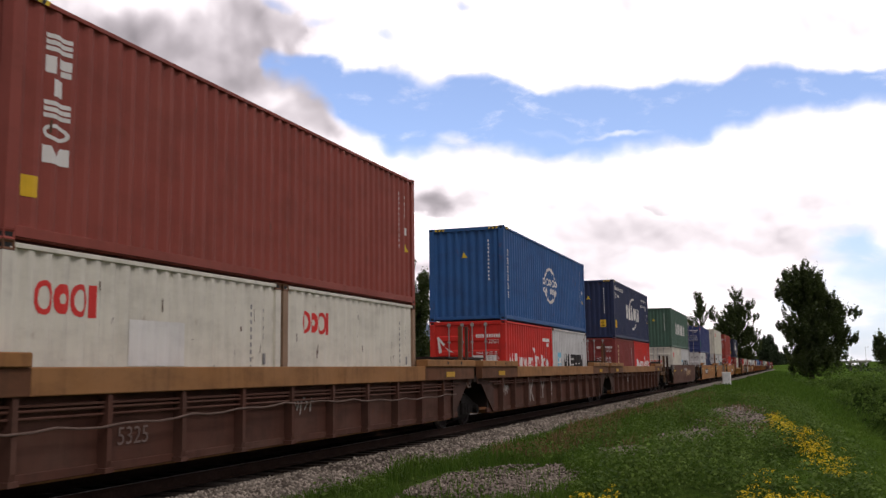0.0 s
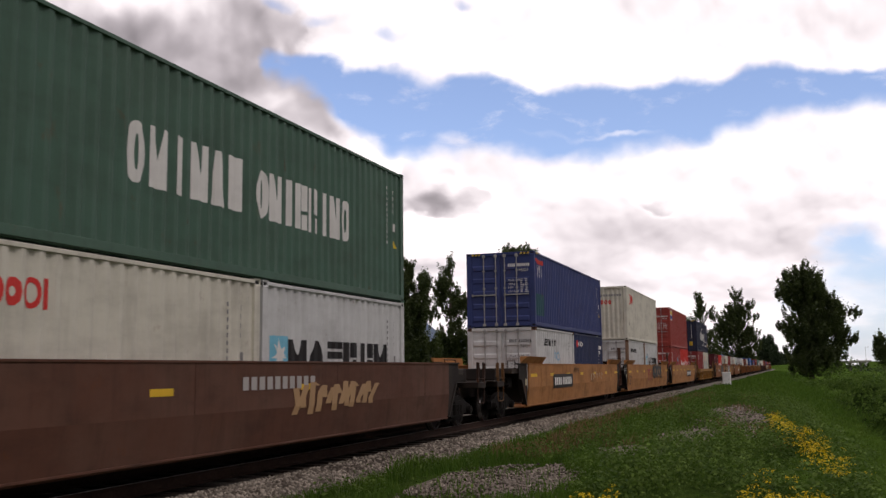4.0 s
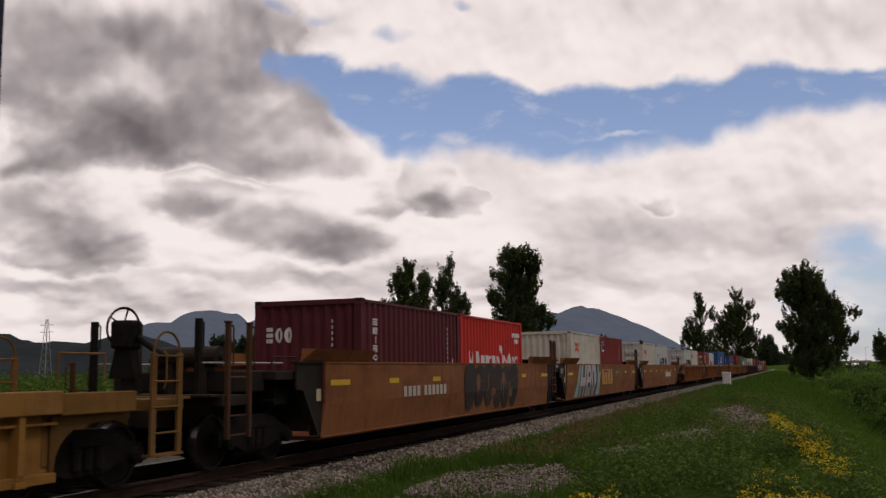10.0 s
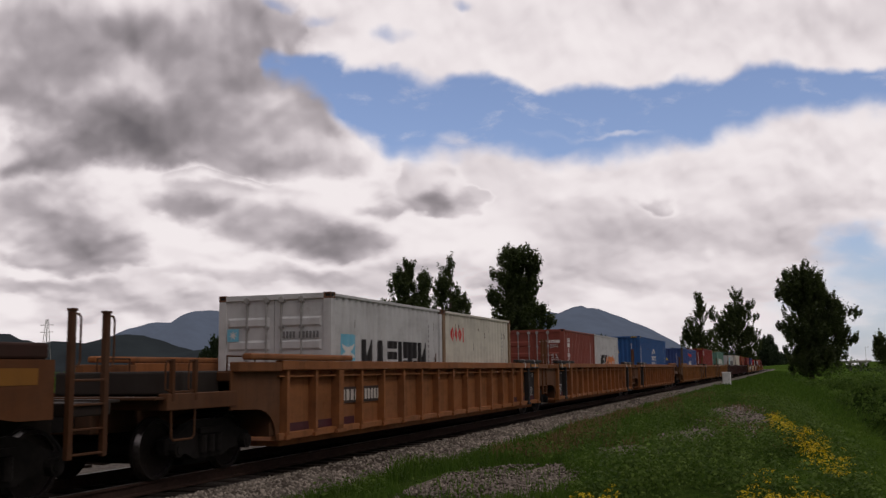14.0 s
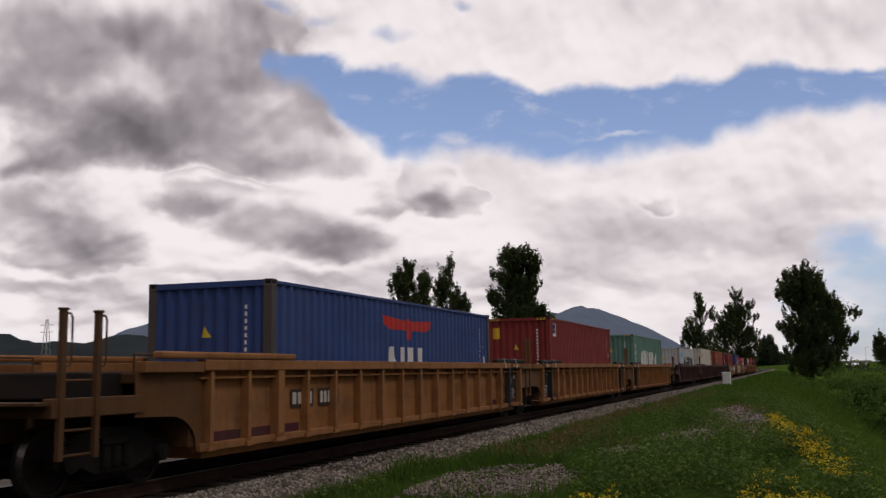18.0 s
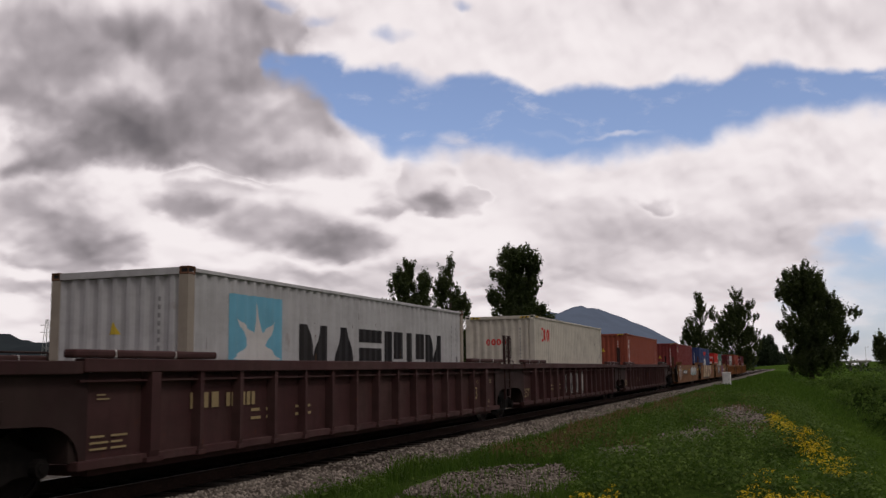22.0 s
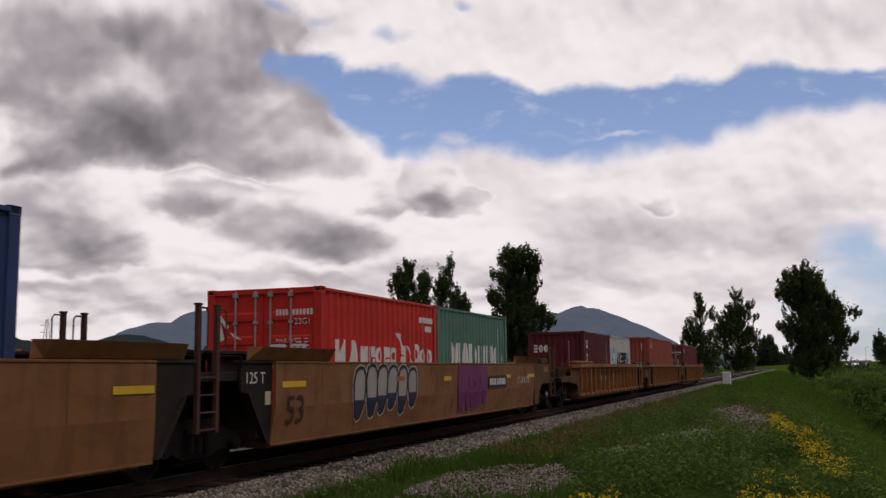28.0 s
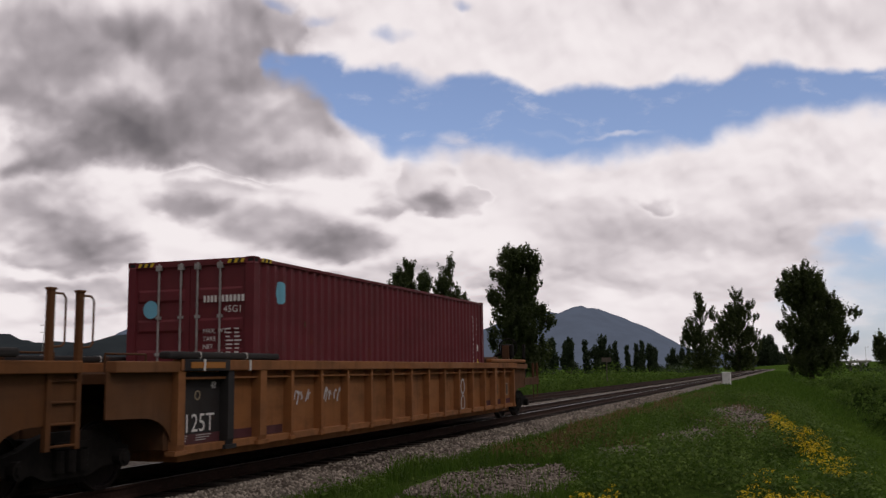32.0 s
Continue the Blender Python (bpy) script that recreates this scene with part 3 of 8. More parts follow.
def bare_ground():
    for k, (cx, cy, rx, ry) in enumerate(((4.9, 14.6, 1.7, 3.0), (7.35, 36.0, 1.3, 12.0), (6.6, 24.5, 1.0, 4.0), (5.9, 20.0, 0.9, 2.0))):
        co, quads = [], []
        rings, around = 7, 40
        for i in range(rings + 1):
            for j in range(around):
                a = j / around * 2 * math.pi
                k2 = i / rings * (0.80 + 0.16 * math.sin(3 * a + cx) + 0.10 * math.sin(5 * a + cy))
                x, y = cx + rx * k2 * math.cos(a) - (0.10 * ry * k2 * math.sin(a) if ry > 5 else 0), cy + ry * k2 * math.sin(a)
                co.append((x, y, land(x, y) + (0.035 if i < rings else -0.02)))
        for i in range(rings):
            for j in range(around):
                quads.append((i * around + j, i * around + (j + 1) % around, (i + 1) * around + (j + 1) % around, (i + 1) * around + j))
        ob = joined("gravel_patch", co, quads, M_PATCH, "bare grey gravel patch among the weeds", "gravel", "structure")
        ob.data.shade_smooth()


bare_ground()
scatter_stones(1500, 3.7, 6.1, 12.6, 16.8, 0.045, 0.035, "gravel_stones", "small loose stones on the bare gravel", land_v)
scatter_stones(1300, 6.3, 8.3, 26, 46, 0.045, 0.05, "gravel_stones", "loose stones on the bare gravel", land_v)


def blades(n, xr, yr, h, wide, mat, name, label, thin=1.3, keep=None, lean=0.35):
    """Grass: each blade is a bent strip of two quads."""
    x = rng.uniform(*xr, n)
    y = far_pick(n, *yr, thin)
    if keep is not None:
        ok = keep(x, y)
        x, y = x[ok], y[ok]
    n = len(x)
    z = land_v(x, y) - 0.02
    grow = 1 + np.clip((y - 25) / 60, 0, 1.2)
    hh = rng.uniform(0.45, 1.0, n) * h * (0.75 + 0.5 * np.sin(x * 1.9 + 0.7 * np.sin(y * 0.8)) ** 2)
    ww = wide * grow * rng.uniform(0.6, 1.2, n)
    a = rng.uniform(0, 6.28, n)
    dx, dy = np.cos(a), np.sin(a)
    b = rng.uniform(0, 6.28, n)
    lx, ly = np.cos(b) * hh * lean * rng.uniform(0.2, 1.2, n), np.sin(b) * hh * lean * rng.uniform(0.2, 1.2, n)
    rows = []
    for k, w in ((0.0, 1.0), (0.55, 0.75), (1.0, 0.12)):
        bx, by, bz = x + lx * k * k, y + ly * k * k, z + hh * (k - 0.12 * k * k)
        for s in (-1, 1):
            rows.append(np.stack([bx + s * dx * ww * w, by + s * dy * ww * w, bz], -1))
    co = np.stack(rows, 1)
    q = np.array([(0, 1, 3, 2), (2, 3, 5, 4)])
    return joined(name, co, (q[None] + 6 * np.arange(n)[:, None, None]).reshape(-1, 4), mat, label, "grass")


def verge(x, y):
    ragged = 2.35 + 0.35 * np.sin(y * 0.9) + 0.25 * np.sin(y * 2.3 + 1)
    return (x > ragged) & (~patch_mask(x, y) | (rng.random(len(x)) < 0.05))


blades(52000, (2.0, 6.5), (9, 95), 0.30, 0.011, M_GRASS, "grass", "lush green grass along the ballast edge", 1.1, verge)
blades(5000, (4.5, 9.5), (19, 60), 0.34, 0.010, M_DRY, "dry_grass", "thin dry stems between the weeds", 1.1, lambda x, y: np.sin(x * 1.7 + y * 0.5) + np.sin(y * 0.9 - x * 1.1) > 0.7)
blades(15000, (3.0, 7.5), (18, 62), 0.42, 0.012, M_DRY, "dry_grass", "reddish-brown seeding grass on the verge", 1.1,
       lambda x, y: verge(x, y) & (np.abs(x - (3.9 + 0.5 * np.sin(y * 0.35))) < 0.65))
blades(60000, (6.8, 13.0), (12, 150), 0.20, 0.013, M_BANK, "grass", "smooth light green grass on the slope of the bank", 1.1, lambda x, y: ~patch_mask(x, y) & (x > 9.6 - 2.2 * np.clip((y - 16) / 30, 0, 1)))
blades(9000, (12.9, 34.0), (14, 150), 0.26, 0.018, M_GRASS, "grass", "tall green grass between the brambles of the low meadow", 1.2)
blades(16000, (3.0, 14.0), (60, 330), 0.45, 0.030, M_GRASS, "grass", "green grass along the line towards the far bend", 0.8)
blades(30000, (-24, -6.6), (30, 260), 0.5, 0.03, M_BRAMBLE, "grass", "green grass on the far side of the line", 1.1)


def leafy(centres, per, spread_r, height, size, mat, name, label, category="weeds", flat=0.5):
    """Broad-leaved growth: many small kite-shaped leaves round each centre."""
    cx, cy, cz, k = [np.repeat(np.asarray(v, float), per) for v in zip(*centres)]
    n = len(cx)
    u = rng.normal(0, 1, (n, 3))
    u /= np.linalg.norm(u, axis=1)[:, None]
    r = rng.random(n) ** 0.4
    px = cx + u[:, 0] * r * spread_r * k
    py = cy + u[:, 1] * r * spread_r * k
    pz = cz + np.abs(u[:, 2]) * r * height * k
    nrm = np.stack([u[:, 0] + rng.normal(0, 0.6, n), u[:, 1] + rng.normal(0, 0.6, n), np.abs(u[:, 2]) + flat + rng.normal(0, 0.4, n)], -1)
    nrm /= np.linalg.norm(nrm, axis=1)[:, None]
    ref = rng.normal(0, 1, (n, 3))
    a = np.cross(nrm, ref)
    a /= np.linalg.norm(a, axis=1)[:, None]
    b = np.cross(nrm, a)
    s = (rng.uniform(0.6, 1.3, n) * size * k ** 0.5)[:, None]
    c = np.stack([px, py, pz], -1)
    co = np.stack([c - a * s, c - b * s * 0.55 + nrm * s * 0.12, c + a * s, c + b * s * 0.55 + nrm * s * 0.12], 1)
    return joined(name, co, np.arange(4 * n).reshape(-1, 4), mat, label, category)


def grow(n, xr, yr, keep=None, lo=0.6, hi=1.4, thin=1.1):
    x = rng.uniform(*xr, n)
    y = far_pick(n, *yr, thin)
    if keep is not None:
        ok = keep(x, y)
        x, y = x[ok], y[ok]
    return list(zip(x, y, land_v(x, y), rng.uniform(lo, hi, len(x)) * (1 + np.clip((y - 30) / 80, 0, 1))))


leafy(grow(950, (4.2, 10.2), (12.5, 60), lambda x, y: (~patch_mask(x, y) | (rng.random(len(x)) < 0.03)) & (np.sin(x * 2.1 + 1.3 * np.sin(y * 0.7)) + np.sin(y * 1.3 + x) > -0.9), 0.45, 1.7), 120, 0.36, 0.44, 0.030, M_WEED, "weeds", "low leafy green weeds covering the verge")
thick = [(mx + mr * 0.8 * math.cos(a) * k, my + mr * 1.3 * math.sin(a) * k) for mx, my, mr, mh in MOUNDS for a, k in ((rng.uniform(0, 6.28), rng.random() ** 0.5) for _ in range(16))]
leafy([(x, y, land(x, y) - 0.05, rng.uniform(0.6, 1.3) * (1 + max(0.0, y - 30) / 90)) for x, y in thick], 60, 0.36, 0.24, 0.060, M_BRAMBLE, "brambles", "high green bramble mounds below the bank")
leafy(grow(160, (13.4, 26), (25, 110), None, 0.7, 1.4), 80, 0.52, 0.50, 0.055, M_BRAMBLE, "brambles", "dense green brambles beyond the ditch")
leafy(grow(90, (7.6, 12.2), (28, 110), lambda x, y: rng.random(len(x)) < 0.8, 0.5, 1.2), 46, 0.30, 0.26, 0.042, M_BRAMBLE, "brambles", "dark low tufts scattered over the grassy bank")
leafy(grow(340, (14, 48), (60, 170), None, 1.2, 2.4), 110, 1.0, 0.75, 0.085, M_BRAMBLE, "brambles", "dark green bramble mounds across the low meadow")
leafy(grow(60, (2.6, 4.4), (12, 22), verge, 0.6, 1.2), 40, 0.16, 0.40, 0.035, M_WEED, "weeds", "upright green weeds at the ballast edge")
leafy(grow(130, (-16, -7.0), (60, 230), None, 0.8, 1.8), 60, 0.7, 0.7, 0.09, M_BRAMBLE, "weeds", "rank dark weeds along the far side of the line")
blades(420, (2.55, 3.05), (15.2, 17.2), 0.50, 0.011, M_GRASS, "grass", "tall tuft of green grass at the ballast edge", 1.0, None, 0.3)
leafy(grow(420, (-130, -23), (45, 220), None, 1.0, 2.2), 46, 1.1, 0.8, 0.16, M_BRAMBLE, "weeds", "dark rough growth over the field beyond the tracks")


# ---- flat shapes for painted marks: (across, up) in metres ----
def s_rect(u, v, w, h):
    return [[(u, v), (u + w, v), (u + w, v + h), (u, v + h)]]


def s_ring(cu, cv, ru, rv, t, a0=0, a1=360, n=18):
    out = []
    for i in range(n):
        a, b = radians(a0 + (a1 - a0) * i / n), radians(a0 + (a1 - a0) * (i + 1) / n)
        out.append([(cu + ru * math.cos(a), cv + rv * math.sin(a)), (cu + ru * math.cos(b), cv + rv * math.sin(b)),
                    (cu + (ru - t) * math.cos(b), cv + (rv - t) * math.sin(b)), (cu + (ru - t) * math.cos(a), cv + (rv - t) * math.sin(a))])
    return out


def s_disc(cu, cv, ru, rv, n=20):
    return [[(cu + ru * math.cos(2 * math.pi * i / n), cv + rv * math.sin(2 * math.pi * i / n)) for i in range(n)]]


def s_star(cu, cv, r, points=7, inner=0.38):
    pts = []
    for i in range(2 * points):
        a = math.pi / 2 + math.pi * i / points
        k = r if i % 2 == 0 else r * inner
        pts.append((cu + k * math.cos(a), cv + k * math.sin(a)))
    return [[(cu, cv), pts[i], pts[(i + 1) % len(pts)]] for i in range(len(pts))]


def s_block(kind, u, v, w, h):
    """One plain block of a wordmark: solid, framed, notched above or below, or a wedge."""
    t = min(0.34 * w, 0.22 * h)
    if kind == "o":
        return s_ring(u + w / 2, v + h / 2, w / 2, h / 2, t * 1.05)
    if kind == "c":
        return s_ring(u + w / 2, v + h / 2, w / 2, h / 2, t * 1.25)
    if kind == "n":
        return [[(u, v), (u + w, v), (u + w, v + h), (u + w * 0.72, v + h), (u + w / 2, v + h * 0.45), (u + w * 0.28, v + h), (u, v + h)]]
    if kind == "t":
        return [[(u, v), (u + w, v), (u + w * 0.64, v + h), (u + w * 0.36, v + h)]]
    if kind == "b":
        return s_rect(u, v, w * 0.36, h) + s_rect(u + w * 0.5, v + h * 0.42, w * 0.5, h * 0.58) + s_rect(u + w * 0.62, v, w * 0.36, h * 0.34)
    if kind == "e":
        return s_rect(u, v, w, h * 0.26) + s_rect(u, v + h * 0.37, w, h * 0.26) + s_rect(u, v + h * 0.74, w, h * 0.26)
    if kind == "g":
        return s_rect(u, v + h * 0.80, w, h * 0.14) + s_rect(u, v + h * 0.44, w, h * 0.14) + s_rect(u, v + h * 0.06, w, h * 0.14) + s_rect(u + w * 0.40, v, w * 0.2, h)
    if kind == "i":
        return s_rect(u + w * 0.3, v, w * 0.4, h)
    if kind == " ":
        return []
    return s_rect(u, v, w, h)


def s_word(kinds, u, v, w, h, gap=0.22):
    """A row of blocks that fills the width w."""
    each = w / (len(kinds) + gap * (len(kinds) - 1))
    out = []
    for i, k in enumerate(kinds):
        out += s_block(k, u + i * each * (1 + gap), v, each, h)
    return out


def s_column(kinds, u, v, w, h, gap=0.25):
    """A column of blocks, read downwards, of height h."""
    each = h / (len(kinds) + gap * (len(kinds) - 1))
    out = []
    for i, k in enumerate(kinds):
        out += s_block(k, u, v + h - each - i * each * (1 + gap), w, each)
    return out


def s_lines(u, v, w, h, rows, seed=1, words=3):
    """Lines of small print that nobody can read: plain bars."""
    r = random.Random(seed)
    out = []
    step = h / rows
    for i in range(rows):
        a = u
        for j in range(words):
            b = min(u + w, a + w / words * r.uniform(0.45, 0.9))
            out += s_rect(a, v + h - (i + 0.75) * step, b - a, step * 0.36)
            a = u + w * (j + 1) / words
    return out


def s_digits(u, v, n, w, h):
    """A number as plain bars, one for each figure."""
    return s_word("x" * n, u, v, w, h, 0.45)


def s_blob(u, v, w, h, seed, n=26):
    """A sprayed patch with an uneven edge."""
    r = random.Random(seed)
    pts = []
    for i in range(n):
        a = 2 * math.pi * i / n
        k = r.uniform(0.92, 1.05)
        c, e = math.cos(a), math.sin(a)
        pts.append((u + w / 2 + w / 2 * k * math.copysign(abs(c) ** 0.72, c), v + h / 2 + h / 2 * k * math.copysign(abs(e) ** 0.72, e)))
    return [pts]


def s_tag(u, v, w, h, seed, strokes=9, t=0.05):
    """A sprayed scrawl: bent strokes."""
    r = random.Random(seed)
    out = []
    for i in range(strokes):
        a = u + w * (i + r.uniform(0.0, 0.6)) / strokes
        y0, y1 = v + h * r.uniform(0.0, 0.3), v + h * r.uniform(0.7, 1.0)
        pts = [(a, y0), (a + w / strokes * r.uniform(-0.2, 0.7), v + h * r.uniform(0.3, 0.7)), (a + w / strokes * r.uniform(0.0, 1.0), y1), (a + w / strokes * r.uniform(0.6, 1.4), v + h * r.uniform(0.4, 0.9))]
        for (p, q), (s, e) in zip(pts, pts[1:]):
            out.append([(p - t, q), (p + t, q), (s + t, e), (s - t, e)])
    return out


TEXT = {}


def s_text(words, u, v, h):
    """Readable words in the built-in letters."""
    if words not in TEXT:
        cu = bpy.data.curves.new("lettering", "FONT")
        cu.body, cu.size, cu.resolution_u = words, 1.0, 3
        ob = bpy.data.objects.new("lettering", cu)
        me = ob.to_mesh()
        TEXT[words] = [[(me.vertices[i].co.x, me.vertices[i].co.y) for i in p.vertices] for p in me.polygons]
        ob.to_mesh_clear()
        bpy.data.objects.remove(ob)
        bpy.data.curves.remove(cu)
    k = h / 0.70
    return [[(u + a * k, v + b * k) for a, b in f] for f in TEXT[words]]


# ---- freight containers ----
HALF = 1.219
PERIOD = 0.278


def wave(y, start, depth=0.036, period=PERIOD):
    """How far a corrugated wall stands back at y."""
    k = ((y - start) % period) / period
    if k < 0.26:
        return 0.0
    if k < 0.50:
        return depth * (k - 0.26) / 0.24
    if k < 0.76:
        return depth
    return depth * (1.0 - k) / 0.24


def folds(start, end, period=PERIOD):
    out = []
    y = start
    while y < end:
        out += [y + period * k for k in (0.0, 0.26, 0.50, 0.76)]
        y += period
    return [v for v in out if start <= v <= end] + [end]


def side_mesh(L, H):
    y0, y1 = -L / 2 + 0.12, L / 2 - 0.12
    bm = bmesh.new()
    last = None
    for y in folds(y0, y1):
        x = HALF - 0.014 - wave(y, y0)
        pair = (bm.verts.new((x, y, 0.15)), bm.verts.new((x, y, H - 0.07)))
        if last:
            bm.faces.new((last[0], pair[0], pair[1], last[1]))
        last = pair
    return mesh_of(bm, M_CONT)


def end_mesh(H):
    bm = bmesh.new()
    last = None
    for x in folds(-1.10, 1.10, 0.25):
        y = 0.02 + wave(x, -1.10, 0.045, 0.25)
        pair = (bm.verts.new((x, y, 0.14)), bm.verts.new((x, y, H - 0.09)))
        if last:
            bm.faces.new((last[0], pair[0], pair[1], last[1]))
        last = pair
    return mesh_of(bm, M_CONT)


def door_mesh(H, side):
    """One leaf, pressed with shallow horizontal fields."""
    bm = bmesh.new()
    x0, x1 = (-1.10, -0.008) if side < 0 else (0.008, 1.10)
    rows = 5
    span = (H - 0.40) / rows
    zs = [0.13]
    for i in range(rows):
        zs += [0.20 + i * span, 0.20 + i * span + span * 0.45]
    zs.append(H - 0.10)
    xs = [x0, x0 + 0.09, x1 - 0.09, x1]
    grid = [[bm.verts.new((x, 0.03, z)) for x in xs] for z in zs]
    for j in range(len(zs) - 1):
        for i in range(3):
            ring = [grid[j][i], grid[j][i + 1], grid[j + 1][i + 1], grid[j + 1][i]]
            if i == 1 and j % 2 == 1:
                inner = [bm.verts.new((v.co.x + (0.04 if k in (0, 3) else -0.04), 0.005, v.co.z + (0.04 if k < 2 else -0.04))) for k, v in enumerate(ring)]
                bm.faces.new(inner)
                for k in range(4):
                    bm.faces.new((ring[k], ring[(k + 1) % 4], inner[(k + 1) % 4], inner[k]))
            else:
                bm.faces.new(ring)
    rim = [e for e in bm.edges if e.is_boundary]
    back = bmesh.ops.extrude_edge_only(bm, edges=rim)
    for v in back["geom"]:
        if isinstance(v, bmesh.types.BMVert):
            v.co.y = 0.075
    return mesh_of(bm, M_CONT)


def casting_mesh():
    bm = bmesh.new()
    box(bm, -0.162, 0.0, 0.0, 0.178, 0.0, 0.118, 0.008)
    me_faces = [f for f in bm.faces if f.calc_area() > 0.012 and abs(f.normal.z) < 0.5]
    bmesh.ops.recalc_face_normals(bm, faces=bm.faces)
    res = bmesh.ops.inset_individual(bm, faces=me_faces, thickness=0.036, depth=-0.015)
    # hole faces painted black for the dark inside of the castings
    for f in me_faces:
        f.material_index = 1
    me = mesh_of(bm, M_CONT)
    me.materials.append(M_BLACK)
    return me


def rail_mesh(x0, x1, y0, y1, z0, z1):
    bm = bmesh.new()
    box(bm, x0, x1, y0, y1, z0, z1, 0.006)
    return mesh_of(bm, M_CONT)


def lock_rod_mesh(H):
    bm = bmesh.new()
    rod(bm, (0, 0, 0.08), (0, 0, H - 0.05), 0.018, 8)
    for z in (0.10, H - 0.12):
        box(bm, -0.05, 0.05, -0.025, 0.03, z - 0.045, z + 0.045)
    for z in (0.75, 1.35, 1.95):
        box(bm, -0.04, 0.04, -0.022, 0.03, z - 0.025, z + 0.025)
    return mesh_of(bm, M_STEEL)


def handle_mesh():
    bm = bmesh.new()
    box(bm, -0.02, 0.42, -0.045, -0.03, 1.10, 1.14)
    box(bm, -0.03, 0.03, -0.04, 0.0, 1.08, 1.16)
    return mesh_of(bm, M_STEEL)


def hazard_mesh():
    """Yellow and black bars for the top edge of tall containers, along x, 0.3 m long."""
    out = []
    for i in range(5):
        bm = bmesh.new()
        a = i * 0.06
        vs = [bm.verts.new(p) for p in ((a, -0.004, 0.0), (a + 0.06, -0.004, 0.0), (a + 0.09, -0.004, 0.065), (a + 0.03, -0.004, 0.065))]
        bm.faces.new(vs)
        out.append(mesh_of(bm, M_MARK))
    return out


def mark_on_side(L, H, shapes, lift):
    """Paint on a container's right wall: it follows the folds of the sheet. u counts from the near end."""
    bm = bmesh.new()
    for f in shapes:
        vs = [bm.verts.new((HALF, u - L / 2, v)) for u, v in f]
        try:
            bm.faces.new(vs)
        except ValueError:
            pass
    y0, y1 = -L / 2 + 0.12, L / 2 - 0.12
    lo = min(v.co.y for v in bm.verts)
    hi = max(v.co.y for v in bm.verts)
    for y in folds(y0, y1):
        if lo < y < hi:
            bmesh.ops.bisect_plane(bm, geom=bm.verts[:] + bm.edges[:] + bm.faces[:], plane_co=(0, y, 0), plane_no=(0, 1, 0), dist=1e-5)
    bmesh.ops.remove_doubles(bm, verts=bm.verts, dist=0.0004)
    for v in bm.verts:
        v.co.x = HALF - 0.014 - wave(min(max(v.co.y + 1e-6, y0), y1), y0) + lift
    return mesh_of(bm, M_MARK)


def mark_on_end(L, doors, shapes, lift):
    bm = bmesh.new()
    for f in shapes:
        vs = [bm.verts.new((u - HALF, 0, v)) for u, v in f]
        try:
            bm.faces.new(vs)
        except ValueError:
            pass
    if not doors:
        lo = min(v.co.x for v in bm.verts)
        hi = max(v.co.x for v in bm.verts)
        for x in folds(-1.10, 1.10, 0.25):
            if lo < x < hi:
                bmesh.ops.bisect_plane(bm, geom=bm.verts[:] + bm.edges[:] + bm.faces[:], plane_co=(x, 0, 0), plane_no=(1, 0, 0), dist=1e-5)
    for v in bm.verts:
        v.co.y = -L / 2 - lift + (0.005 if doors else 0.02 + wave(min(max(v.co.x, -1.10), 1.10), -1.10, 0.045, 0.25))
    return mesh_of(bm, M_MARK)


def blocks_of(me):
    """A mark's separate blocks, each as a mesh of its own."""
    bm = bmesh.new()
    bm.from_mesh(me)
    bmesh.ops.remove_doubles(bm, verts=bm.verts, dist=0.0005)
    left = set(bm.faces)
    out = []
    while left:
        stack, group = [left.pop()], []
        while stack:
            f = stack.pop()
            group.append(f)
            for v in f.verts:
                for g in v.link_faces:
                    if g in left:
                        left.remove(g)
                        stack.append(g)
        index, co = {}, []
        for f in group:
            for v in f.verts:
                if v not in index:
                    index[v] = len(co)
                    co.append(tuple(v.co))
        piece = bpy.data.meshes.new("mesh")
        piece.from_pydata(co, [], [[index[v] for v in f.verts] for f in group])
        piece.materials.append(M_MARK)
        out.append(piece)
    bm.free()
    return out


SPLIT = ("wordmark", "graffiti", "outline", "letters", "character", "reflector", "number_plate", "globe", "white_label", "tag", "figure")


def paint_mark(name, me, thing, col):
    for piece in blocks_of(me) if any(w in name for w in SPLIT) else [me]:
        ob = hang(name, piece, thing, None, col)
        if any(w in name for w in ("registration", "print", "table", "stencil", "lettering", "scrape")):
            tagged(ob, kind="stuff")


